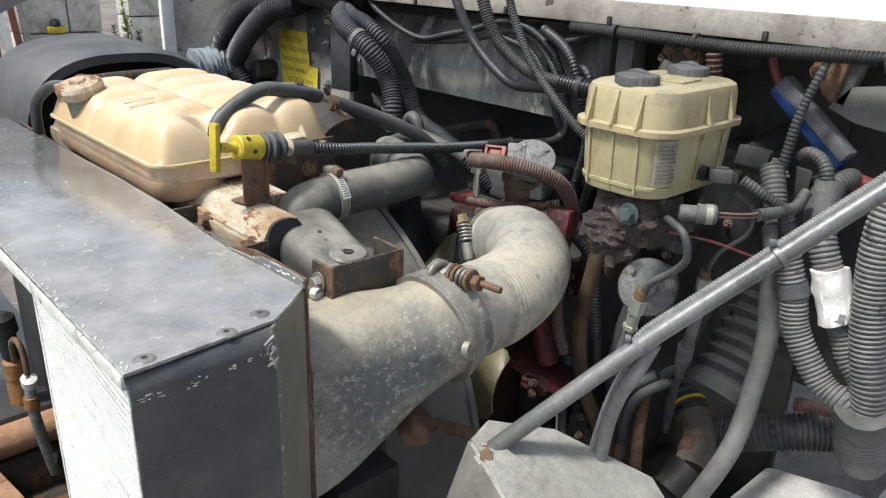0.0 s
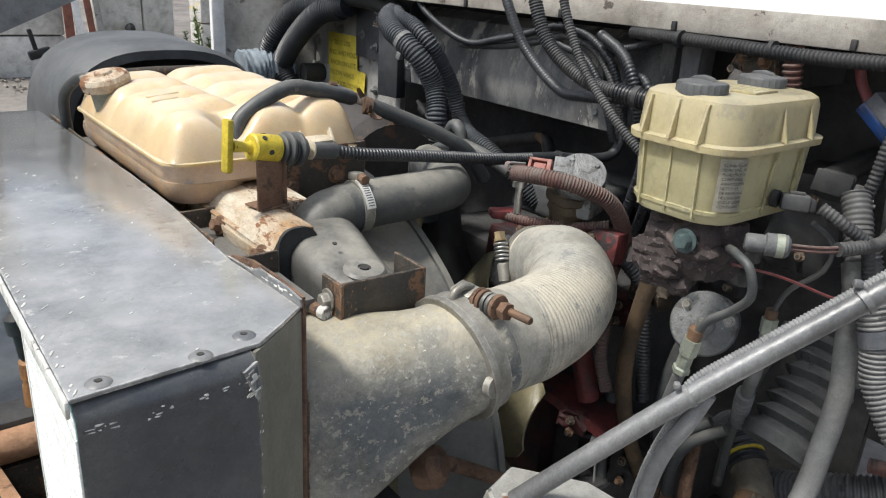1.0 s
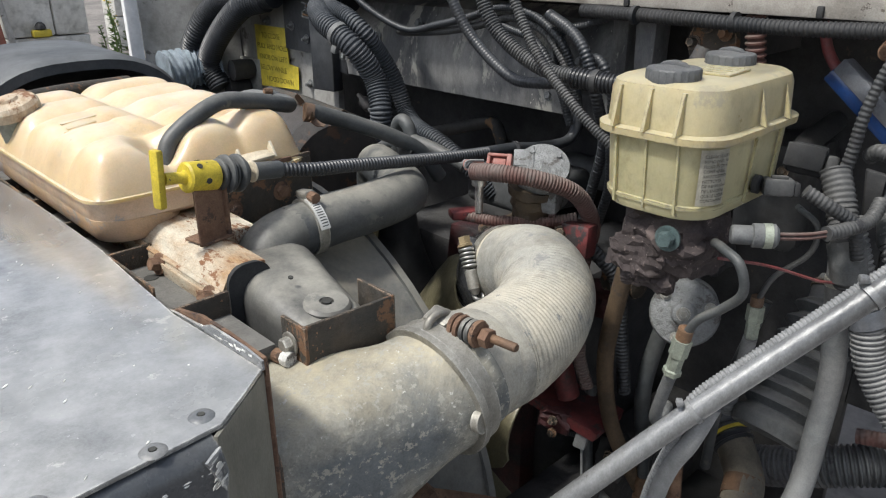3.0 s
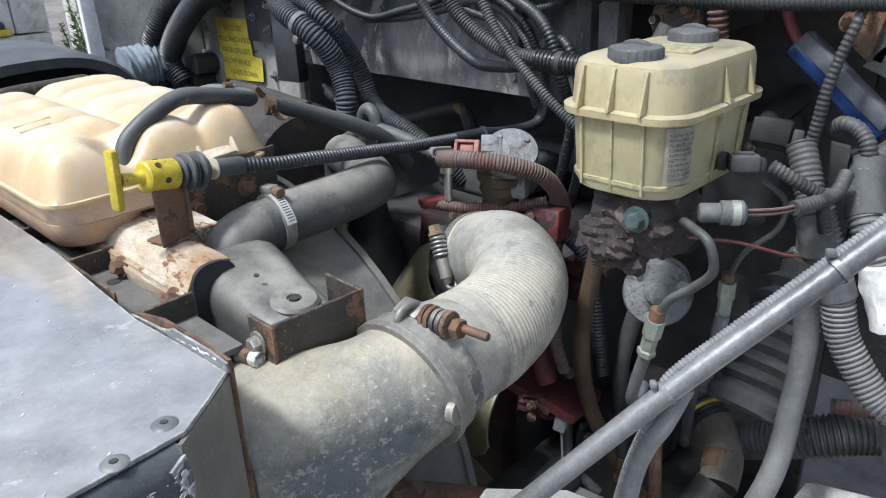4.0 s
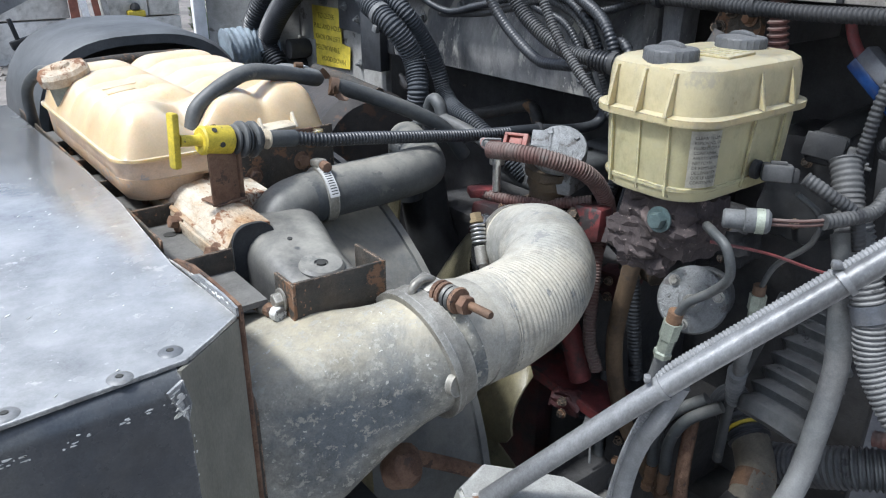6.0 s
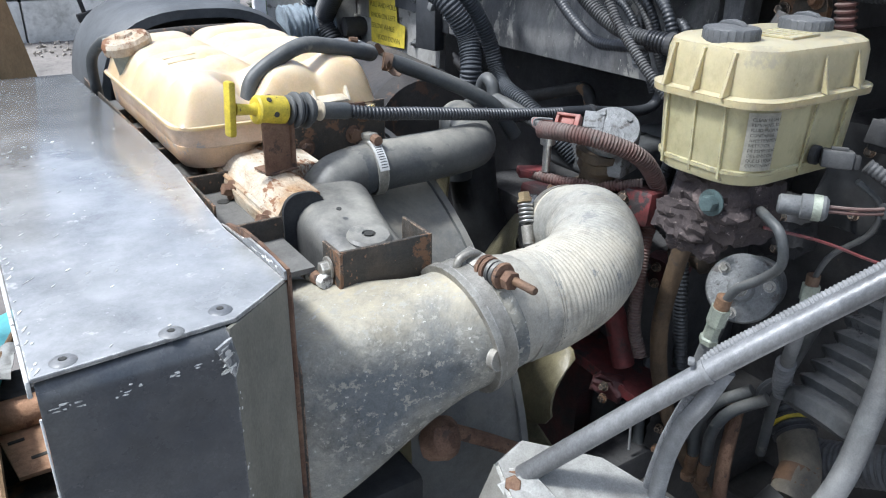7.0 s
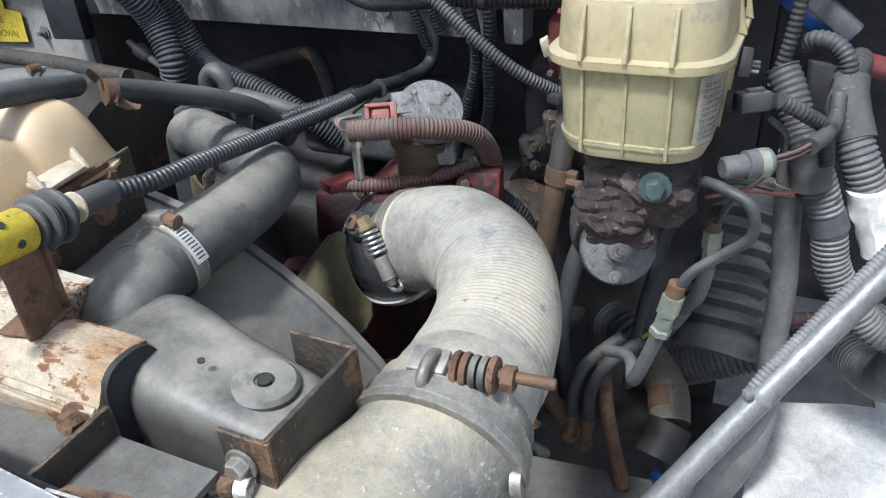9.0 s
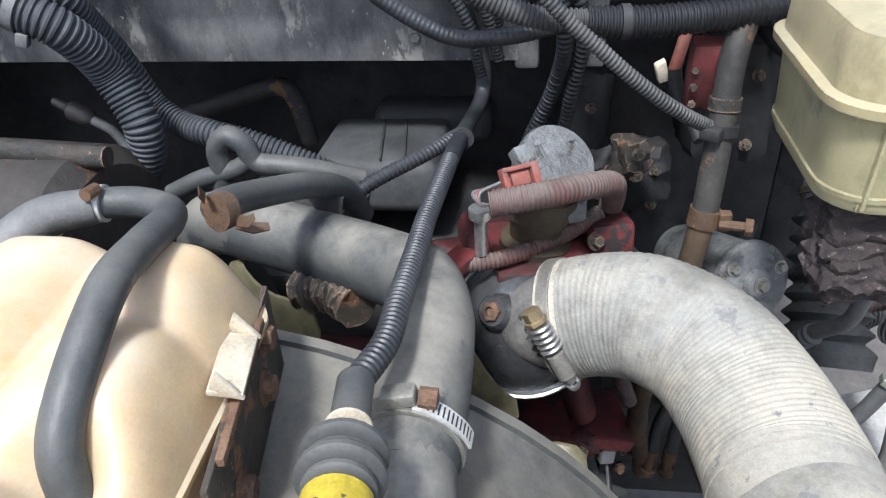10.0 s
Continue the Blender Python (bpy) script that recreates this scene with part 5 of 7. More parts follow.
def rusty_lump(c, s, rot, seed, cuts=9):
    bm = box(c, s, rot, min(s) * 0.22, segs=2)
    bmesh.ops.subdivide_edges(bm, edges=[e for e in bm.edges if e.calc_length() > min(s) * 0.3], cuts=cuts, use_grid_fill=True)
    wobble(bm, 0.007, 34, seed)
    for v in bm.verts:
        layer = noise.noise(Vector((v.co.x * 12, v.co.y * 12, v.co.z * 140)) + Vector((seed, 0, 0)))
        v.co = v.co + Vector((-0.7, -0.5, 0)) * 0.009 * layer
    return wobble(bm, 0.0055, 110, seed)


part("casting", rusty_lump((0.866, 0.497, 1.485), (0.090, 0.092, 0.068), (0, 0, 0), 1), M_RUSTBLOCK, mc, smooth=30)
part("rust_layer", rusty_lump((0.838, 0.522, 1.462), (0.050, 0.066, 0.036), (8, 10, 6), 5), M_RUSTBLOCK, mc, "layered flaking rust", 30)
part("rust_layer", rusty_lump((0.846, 0.512, 1.440), (0.044, 0.056, 0.030), (0, 6, 10), 9), M_RUSTBLOCK, mc, "layered flaking rust", 30)
part("plug_bolt", hexbolt((0.812, 0.478, 1.500), (-1, -0.1, 0.05), 0.0092, 0.009), M_GREENBOLT, mc, "green grey hexagon plug")
DC, DA = Vector((0.992, 0.540, 1.326)), Vector((-0.86, -0.38, 0.34)).normalized()
bo = thing("booster_cylinder", DC, "round grey cast cylinder with bolted end plate", "cylinder")
part("body", lathe([(0.038, -0.14), (0.041, -0.13), (0.041, -0.01)], DC, DA, 32), M_GREYCAST, bo)
part("end_plate", lathe([(0.0440, -0.012), (0.0458, -0.008), (0.0455, -0.002), (0.0430, 0.0015), (0.0300, 0.0045), (0.0170, 0.0060), (0.0150, 0.0120), (0.0130, 0.0135)], DC, DA, 40), M_GREYCAST, bo)
part("centre_bolt", hexbolt(DC + DA * 0.0135, DA, 0.0062, 0.006), M_BAND, bo, "dull centre bolt")
uu = Vector((0, 0, 1)) - DA * DA.z
for a in (50, 170, 290):
    d = Matrix.Rotation(radians(a), 3, DA) @ uu.normalized()
    part("bolt", hexbolt(DC + d * 0.034 + DA * 0.003, DA, 0.0052, 0.006), M_BAND, bo)

b1 = thing("brake_line", (0.83, 0.45, 1.25), "dark bent brake line with a pale fitting", "brake line", "brake lines")
part("line", tube([(0.842, 0.442, 1.497), (0.826, 0.425, 1.500), (0.817, 0.402, 1.492), (0.822, 0.397, 1.462), (0.830, 0.418, 1.435), (0.826, 0.440, 1.415), (0.825, 0.451, 1.394)], 0.0050, 12), M_RUBBER, b1)
part("copper_end", lathe([(0.0085, 0), (0.0085, 0.014)], (0.825, 0.4515, 1.400), (0.03, 0.18, -1), 12), M_COPPER, b1, "corroded brown end")
part("fitting", lathe([(0.0105, 0), (0.0105, 0.022), (0.0085, 0.024), (0.0085, 0.040), (0.0105, 0.042), (0.0105, 0.048)], (0.825, 0.4535, 1.387), (0.03, 0.2, -1), 6), M_CREAM, b1, "pale green hexagon fitting")
part("hose", tube([(0.827, 0.463, 1.340), (0.832, 0.474, 1.30), (0.842, 0.484, 1.265), (0.862, 0.490, 1.247), (0.89, 0.497, 1.244), (0.922, 0.512, 1.228), (0.955, 0.540, 1.200)], 0.0072, 14), M_PIPE, b1)
b2 = thing("brake_line", (0.96, 0.44, 1.25), "thin bent steel brake line with a pale fitting", "brake line", "brake lines")
part("line", tube([(0.93, 0.40, 1.525), (0.955, 0.385, 1.50), (0.962, 0.39, 1.465), (0.955, 0.42, 1.43), (0.962, 0.437, 1.390)], 0.0032, 10), M_RUBBER, b2)
part("copper_end", lathe([(0.0075, 0), (0.0075, 0.012)], (0.962, 0.437, 1.397), (0, 0, -1), 12), M_COPPER, b2)
part("fitting", lathe([(0.010, 0), (0.010, 0.020), (0.008, 0.022), (0.008, 0.042)], (0.962, 0.437, 1.385), (-0.02, 0, -1), 6), M_CREAM, b2, "pale green hexagon fitting")
part("hose", tube([(0.960, 0.437, 1.343), (0.966, 0.443, 1.30), (0.985, 0.455, 1.27), (1.005, 0.465, 1.245), (1.03, 0.48, 1.20)], 0.0085, 14), M_PIPE, b2)
part("guard_spring", tube([(0.995, 0.462, 1.255), (1.02, 0.475, 1.215), (1.045, 0.485, 1.18)], 0.0125, 14, (0.010, 0.0035)), M_PIPE, b2, "wire guard spring")
ps = thing("pressure_switch", (0.86, 0.42, 1.50), "grey pressure switch with red wires", "switch")
part("body", lathe([(0.008, 0), (0.010, 0.002), (0.010, 0.020), (0.0125, 0.021), (0.0125, 0.042), (0.009, 0.045)], (0.848, 0.430, 1.508), (0.55, -0.8, 0.02), 18), M_PIPE, ps)
part("band", lathe([(0.0130, 0), (0.0130, 0.008)], (0.8655, 0.4045, 1.5085), (0.55, -0.8, 0.02), 18), M_CREAM, ps, "pale band")
for dz in (-0.0025, 0.002):
    part("wire", tube([(0.872, 0.395, 1.509 + dz), (0.90, 0.375, 1.507 + dz), (0.925, 0.362, 1.507 + dz)], 0.0019, 8), M_REDCABLE, ps, "faded red wire")
part("cable", tube([(0.920, 0.364, 1.507), (0.95, 0.352, 1.508), (0.985, 0.345, 1.510), (1.01, 0.345, 1.525)], 0.008, 12, (0.005, 0.0009)), M_CORRGREY, ps, "dusty corrugated cable")
part("thin_wire", tube([(0.85, 0.44, 1.478), (0.91, 0.41, 1.46), (0.97, 0.37, 1.435), (1.0, 0.36, 1.44), (1.01, 0.36, 1.50)], 0.0018, 6), M_REDWIRE, ps, "thin pink wire")

# ---- steel tube beside the reservoir ----
sp_ = thing("dip_tube", (0.97, 0.63, 1.0), "rust stained steel tube with a band clamp", "tube")
part("top_flange", wobble(box((1.016, 0.618, 1.552), (0.022, 0.036, 0.070), (0, -10, 0), 0.006), 0.002, 60), M_RED, sp_, "grimy red flange")
for k in range(4):
    part("flange_bolt", hexbolt((1.002 + 0.0022 * k, 0.630, 1.527 + 0.016 * k), (-1, 0.1, 0.1), 0.0038, 0.005, False), M_DARKRUST, sp_)
part("joint_sleeve", band((0.9915, 0.6015, 1.532), (-0.2, 0.04, -1), 0.0130, 0.012, 0.0022, 20), M_DARKRUST, sp_, "rusty joint sleeve")
part("tube", tube([(1.03, 0.575, 1.66), (1.012, 0.590, 1.61), (0.998, 0.600, 1.57), (0.985, 0.603, 1.50), (0.968, 0.609, 1.42)], 0.013, 16), M_TUBE, sp_)
part("lower_tube", tube([(0.9675, 0.6095, 1.418), (0.960, 0.622, 1.33), (0.97, 0.64, 1.22), (1.0, 0.64, 1.10), (1.05, 0.62, 0.98), (1.12, 0.60, 0.86)], 0.0124, 16), M_TAN, sp_, "tan rusted lower length")
part("band", band((0.9685, 0.6088, 1.422), (-0.1, 0.12, -1), 0.0135, 0.018, 0.002, 20), M_COPPER, sp_, "rust brown band clamp")
part("band_ear", box((0.962, 0.5905, 1.421), (0.010, 0.012, 0.022), (0, -8, 0), 0.002), M_COPPER, sp_)
part("clamp_bolt", lathe([(0.005, 0), (0.005, 0.024), (0.009, 0.024), (0.009, 0.031)], (0.958, 0.596, 1.42), (-0.2, -1, 0), 8), M_COPPER, sp_)

cc = thing("cable_clip", (0.985, 0.603, 1.51), "black plastic cable clip on the steel tube", "clip")
part("collar", band((0.9865, 0.6025, 1.508), (-0.2, 0.04, -1), 0.0134, 0.010, 0.003, 18), M_BLACK, cc)
part("cradle", box((0.972, 0.614, 1.510), (0.014, 0.020, 0.012), (0, 0, -30), 0.003), M_BLACK, cc)
rl2 = thing("lead_wire", (1.05, 0.635, 1.54), "short red lead with a black sleeve and a pale clip", "cable")
part("lead", tube([(1.055, 0.628, 1.60), (1.05, 0.636, 1.57), (1.05, 0.641, 1.542)], 0.0062, 10), M_REDCONN, rl2, "faded red lead")
part("sleeve", tube([(1.05, 0.641, 1.545), (1.048, 0.636, 1.520), (1.04, 0.622, 1.495), (1.02, 0.612, 1.48)], 0.0072, 10), M_BLACK, rl2, "black sleeve")
part("clip", wobble(slab([(1.050, 0.650, 1.552), (1.050, 0.660, 1.546), (1.050, 0.654, 1.528), (1.050, 0.644, 1.532)], (0.006, 0.002, 0.002), bevel=0.001), 0.001, 80), M_TABWHITE, rl2, "pale plastic clip")

# ---- support strut ----
S0, S1 = Vector((0.588, 0.480, 1.252)), Vector((0.900, 0.170, 1.643))
stt = thing("support_strut", S0, "galvanised steel support tube with plastic ties", "support strut")
part("tube", tube([S0, (0.695, 0.3705, 1.399), (0.792, 0.2765, 1.514), S1], 0.0104, 20), M_STRUT, stt)
AXS = (S1 - S0).normalized()
part("tie", band((0.695, 0.3705, 1.399), AXS, 0.0106, 0.005, 0.0012, 20), M_PALEHOSE, stt, "pale cable tie")
part("tie_head", box((0.684, 0.379, 1.409), (0.008, 0.006, 0.006), (0, 0, 40), 0.0015), M_PALEHOSE, stt)
part("tie", band((0.790, 0.2785, 1.512), AXS, 0.0106, 0.006, 0.0025, 20), M_STRUT, stt, "metal clip")
part("tie_head", box((0.782, 0.285, 1.527), (0.008, 0.008, 0.007), (0, 0, 40), 0.002), M_STRUT, stt)
sc = thing("strut_cable", (0.72, 0.37, 1.2), "pale corrugated cable tied along the strut", "cable")
off = Vector((-0.0005, 0.0080, 0.0062))
part("conduit", tube([Vector((0.93, 0.14, 1.68)) + off, Vector((0.792, 0.2765, 1.514)) + off, Vector((0.735, 0.332, 1.447)) + off, Vector((0.70, 0.366, 1.405)) + off * 0.9, (0.700, 0.380, 1.377), (0.700, 0.396, 1.330), (0.70, 0.408, 1.28), (0.70, 0.418, 1.20), (0.70, 0.42, 1.05)], 0.0052, 12, (0.0036, 0.0008)), M_PALEHOSE, sc)
sg = thing("strut_hose", (0.72, 0.36, 1.2), "smooth pale grey hose tied under the strut", "hose")
part("hose", tube([(0.712, 0.362, 1.400), (0.700, 0.372, 1.362), (0.70, 0.388, 1.325), (0.70, 0.400, 1.27), (0.70, 0.406, 1.17), (0.70, 0.41, 1.02)], 0.0085, 14), M_PALEHOSE, sg)

# ---- strut foot bracket ----
fb = thing("foot_bracket", (0.600, 0.452, 0.984), "pale grey pressed steel bracket with a rusty bolt", "bracket")
part("top_face", slab([(0.575, 0.502, 1.259), (0.610, 0.508, 1.267), (0.675, 0.457, 1.252), (0.740, 0.352, 1.209), (0.710, 0.282, 1.184), (0.610, 0.312, 1.199), (0.550, 0.412, 1.229)], (0, 0, -0.004)), M_BRKT, fb)
part("side_face", slab([(0.575, 0.502, 1.259), (0.610, 0.508, 1.267), (0.610, 0.512, 1.034), (0.575, 0.507, 1.034)], (-0.004, 0, 0)), M_BRKT, fb)
part("skirt", slab([(0.575, 0.502, 1.256), (0.550, 0.412, 1.227), (0.490, 0.452, 1.134), (0.450, 0.492, 1.034), (0.570, 0.502, 1.034)], (-0.003, 0.003, 0)), M_BRKT, fb)
part("ear", slab([(0.565, 0.487, 1.246), (0.595, 0.472, 1.259), (0.610, 0.432, 1.234), (0.570, 0.432, 1.209)], (-0.004, -0.002, 0.004)), M_BRKT, fb)
part("bolt_boss", lathe([(0.017, -0.006), (0.016, 0.002), (0.012, 0.0035), (0.006, 0.0036)], (0.578, 0.480, 1.245), (-0.5, -0.5, 0.7), 24), M_BRKT, fb, "pressed boss")
part("bolt", hexbolt((0.577, 0.479, 1.246), (-0.5, -0.5, 0.7), 0.009, 0.008), M_RUST, fb, "rusty hexagon bolt")
part("lower_box", box((0.650, 0.392, 1.084), (0.14, 0.16, 0.20), (0, 0, -42), 0.01), M_BRKT, fb)

# ---- steering gear area ----
be = thing("steering_boot", (1.11, 0.425, 1.05), "grey dusty ribbed rubber boot", "rubber boot")
BOOT_AT, BOOT_UP = Vector((1.04, 0.42, 1.18)), Vector((0.80, -0.05, 1.0)).normalized()
prof = [(0.050, -0.010), (0.052, -0.002)]
for i in range(8):
    r, z = 0.055 - 0.0016 * i, 0.006 + 0.0235 * i
    prof += [(r, z), (r - 0.0005, z + 0.0025), (r - 0.0125, z + 0.0125), (r - 0.0125, z + 0.0145)]
prof += [(0.034, 0.205), (0.030, 0.22)]
part("bellows", wobble(lathe(prof, BOOT_AT, BOOT_UP, 36), 0.003, 18), M_BELLOWS, be)
part("clamp_ring", band(BOOT_AT + BOOT_UP * 0.206, BOOT_UP, 0.0345, 0.008, 0.002, 24), M_DARKRUST, be, "rusty clamp ring")
gp = thing("grey_hose", (1.02, 0.36, 1.0), "grey smooth upright hose", "hose")
part("end_clamp", band((1.02, 0.371, 1.42), (0, 0.1, 1), 0.0148, 0.010, 0.0015, 18), M_BAND, gp, "dull hose clamp")
part("hose", tube([(1.02, 0.375, 1.46), (1.022, 0.367, 1.37), (1.022, 0.359, 1.310), (1.015, 0.357, 1.268), (1.003, 0.356, 1.223), (0.984, 0.353, 1.181), (0.958, 0.353, 1.143), (0.935, 0.366, 1.09), (0.93, 0.40, 1.0), (0.95, 0.45, 0.90)], 0.0145, 16), M_PIPE, gp)
SHAFT = [Vector(p) for p in ((1.24, 0.597, 1.038), (1.21, 0.555, 1.035), (1.19, 0.521, 1.017), (1.143, 0.480, 0.999), (1.10, 0.467, 0.973), (1.06, 0.478, 0.937))]
ss = thing("steering_shaft", (1.1, 0.48, 0.9), "rust spotted steering shaft with rubber boots", "steering shaft")
part("shaft", tube(SHAFT[1:5], 0.030, 20), M_SHAFT, ss)
part("rust_patch", tube([SHAFT[3].lerp(SHAFT[4], k) for k in (0.0, 0.3, 0.6)], 0.0306, 20), M_COPPER, ss, "rust brown patch")
part("boot", tube(SHAFT[0:3], 0.034, 20, (0.011, 0.004)), M_CORR, ss, "ribbed black boot")
part("yellow_ring", tube([SHAFT[1].lerp(SHAFT[2], k) for k in (0.42, 0.54)], 0.0346, 20), M_LABELY, ss, "yellow ring")
part("collar", tube([SHAFT[4], SHAFT[4].lerp(SHAFT[5], 0.5), SHAFT[5]], 0.034, 20), M_BLACK, ss)
part("blue_plug", lathe([(0.012, 0), (0.012, 0.03)], (1.04, 0.47, 0.92), (-0.7, -0.5, 0.4), 14), M_BLUE, ss, "small blue plug")
for k, (x, y) in enumerate(((1.05, 0.600), (1.05, 0.575))):
    h = thing("hydraulic_hose", (x, y, 0.9), "black hydraulic hose with crimped brass end", "hose", "hydraulic hoses")
    part("hose", tube([(1.07, y - 0.06, 1.14), (1.05, y - 0.02, 1.10), (1.045, y, 1.05), (1.05, y + 0.003, 0.99)], 0.009, 12), M_RUBBER, h)
    part("ferrule", lathe([(0.010, 0), (0.010, 0.022), (0.008, 0.023), (0.008, 0.04), (0.011, 0.041), (0.011, 0.05)], (1.05, y + 0.003, 0.99), (0, 0.05, -1), 12), M_COPPER, h)

wb = thing("step_box", (1.12, 0.2, 0.9), "pale metal step box with a flat top", "metal box")
part("lid", slab([(1.120, 0.352, 1.024), (1.130, 0.340, 1.024), (1.160, 0.245, 1.024), (1.20, 0.02, 1.024), (0.85, 0.02, 1.024), (0.85, 0.360, 1.024)], (0, 0, 0.011), bevel=0.003), M_WHITEBOX, wb)
part("body", box((0.985, 0.186, 0.51), (0.26, 0.30, 1.03), (0, 0, 0), 0.006), M_WHITEBOX, wb)
part("side_sheet", slab([(1.15, 0.185, 1.026), (1.17, 0.205, 1.026), (1.45, 0.205, 1.026), (1.45, -0.15, 1.026), (1.15, -0.15, 1.026)], (0, 0, -0.01), bevel=0.002), M_WHITEBOX, wb, "pale sheet beside the box")

# ---- right hand conduits ----
def conduit(name, pts, r, pitch, label, material=None, depth=0.002, group="conduits", seg=16):
    th = thing(name, pts[0], label, "conduit", group)
    part("conduit", tube(pts, r, seg, (pitch, depth)), material or M_CORRLIT, th)
    return th


c = conduit("ribbed_conduit", [(1.0, 0.372, 1.50), (1.0, 0.354, 1.453), (1.0, 0.330, 1.393), (1.0, 0.314, 1.338), (1.0, 0.272, 1.282), (1.0, 0.236, 1.264), (1.006, 0.214, 1.25)], 0.0185, 0.0062, "dusty grey ribbed conduit with blue tape")
part("tape", tube([(1.0, 0.3345, 1.404), (1.0, 0.327, 1.386)], 0.0200, 18), M_BLUEGREY, c, "blue grey tape wrap")
c = conduit("ribbed_conduit", [(1.052, 0.337, 1.515), (1.035, 0.330, 1.49), (1.02, 0.312, 1.455), (1.02, 0.282, 1.390), (1.02, 0.252, 1.326), (1.015, 0.226, 1.296), (1.006, 0.214, 1.262)], 0.0190, 0.0062, "dusty grey ribbed conduit with a white tag")
part("taped_sleeve", wobble(tube([(1.064, 0.338, 1.524), (1.045, 0.334, 1.502), (1.028, 0.322, 1.474)], 0.0215, 18), 0.0012, 60), M_BELLOWS, c, "dull grey tape wrap")
part("branch_conduit", tube([(1.125, 0.330, 1.527), (1.105, 0.328, 1.532), (1.085, 0.332, 1.528), (1.062, 0.338, 1.516)], 0.0135, 16, (0.0058, 0.0012)), M_CORRGREY, c, "dusty branch conduit")
part("branch_conduit", tube([(1.075, 0.384, 1.554), (1.065, 0.372, 1.563), (1.06, 0.355, 1.560), (1.055, 0.342, 1.547), (1.053, 0.337, 1.525)], 0.0095, 14, (0.005, 0.001)), M_CORRGREY, c, "looped branch conduit")
part("branch_conduit", tube([(1.062, 0.358, 1.535), (1.063, 0.351, 1.526), (1.058, 0.342, 1.512)], 0.0125, 14, (0.0055, 0.0012)), M_CORRGREY, c)
tg = thing("paper_tag", (1.015, 0.283, 1.39), "crumpled white tag wrapped round a conduit", "tag")
bm = tube([(1.015, 0.297, 1.432), (1.014, 0.285, 1.400), (1.014, 0.272, 1.366)], 0.024, 18, n=6)
part("tag", wobble(bm, 0.004, 50), M_TAG, tg, smooth=25)
part("bar_code", box((0.992, 0.268, 1.380), (0.001, 0.018, 0.012), (0, 20, 10)), M_GREYCAST, tg, "grey printed bars")
conduit("ribbed_conduit", [(1.02, 0.23, 1.62), (1.0, 0.243, 1.51), (1.0, 0.237, 1.41), (1.0, 0.225, 1.345), (1.0, 0.213, 1.30), (1.006, 0.210, 1.258)], 0.0225, 0.0066, "thick dusty grey ribbed conduit")
conduit("ribbed_conduit", [(1.216, 0.50, 0.98), (1.217, 0.457, 1.0), (1.222, 0.40, 1.03), (1.235, 0.363, 1.045), (1.262, 0.32, 1.055), (1.30, 0.26, 1.06), (1.34, 0.20, 1.06)], 0.033, 0.0085, "fat dusty ribbed hose", M_CORRLIT, 0.004, seg=20)
jt = thing("joined_conduit", (1.04, 0.21, 1.2), "wide grey corrugated sleeve joining the conduits", "conduit", "conduits")
part("sleeve", tube([(0.997, 0.212, 1.272), (1.015, 0.213, 1.245), (1.04, 0.214, 1.205), (1.08, 0.216, 1.158), (1.13, 0.23, 1.125), (1.20, 0.26, 1.11)], 0.0335, 22, (0.0085, 0.002)), M_CORRLIT, jt)
part("tape_wrap", wobble(tube([(0.996, 0.212, 1.274), (1.008, 0.2125, 1.255), (1.02, 0.213, 1.237)], 0.0350, 20), 0.002, 40), M_BELLOWS, jt, "grey tape round the joint")
rp = thing("red_pipe", (1.21, 0.34, 1.12), "faded red hose piece behind the steering boot", "hose")
part("hose", tube([(1.212, 0.36, 1.113), (1.215, 0.33, 1.120), (1.22, 0.30, 1.125), (1.23, 0.25, 1.13)], 0.012, 14, (0.007, 0.001)), M_REDCABLE, rp)
part_t = thing("taped_trunk", (0.98, 0.35, 1.42), "grey taped cable trunk", "cable bundle")
part("trunk", wobble(tube([(1.02, 0.400, 1.545), (1.01, 0.388, 1.525), (1.0, 0.376, 1.50), (0.985, 0.360, 1.468), (0.992, 0.353, 1.43)], 0.0165, 16, (0.0062, 0.0012)), 0.001, 40), M_CORRGREY, part_t)
part("tape", wobble(tube([(0.990, 0.365, 1.478), (0.986, 0.358, 1.46), (0.990, 0.354, 1.44)], 0.0195, 16), 0.001, 60), M_BELLOWS, part_t, "dull grey tape wrap")
part("strap", wobble(slab([(1.038, 0.374, 1.548), (1.036, 0.352, 1.546), (1.038, 0.354, 1.49), (1.040, 0.368, 1.488)], (0.010, 0.004, 0), bevel=0.002), 0.0015, 60), M_BLACK, part_t, "flat dark hanger strap")
rw = thing("battery_cable", (1.05, 0.25, 1.5), "thick red cable at the firewall", "cable")
part("cable", tube([(1.122, 0.331, 1.526), (1.13, 0.315, 1.521), (1.135, 0.29, 1.515), (1.14, 0.22, 1.505)], 0.0125, 14), M_REDWIRE, rw)

bb = thing("fuse_holder", (1.10, 0.39, 1.54), "translucent blue fuse holder with a grey lid", "fuse holder")
AXF = (Vector((1.12, 0.343, 1.550)) - Vector((1.14, 0.455, 1.635))).normalized()
fy = Vector((-1, 0.1, 0.0))
fy = (fy - AXF * fy.dot(AXF)).normalized()
fz = AXF.cross(fy)
MF = Matrix((AXF, fz, fy)).transposed().to_4x4()
MF.translation = Vector((1.125, 0.398, 1.594))
for nm, c_, s_, mt in (("base", (0, 0.0085, 0), (0.150, 0.018, 0.024), M_BLUE), ("lid", (0.0, -0.0085, 0.004), (0.145, 0.020, 0.022), M_BLUEGREY)):
    bm = box(c_, s_, bevel=0.003)
    bmesh.ops.transform(bm, matrix=MF, verts=bm.verts)
    part(nm, bm, mt, bb)
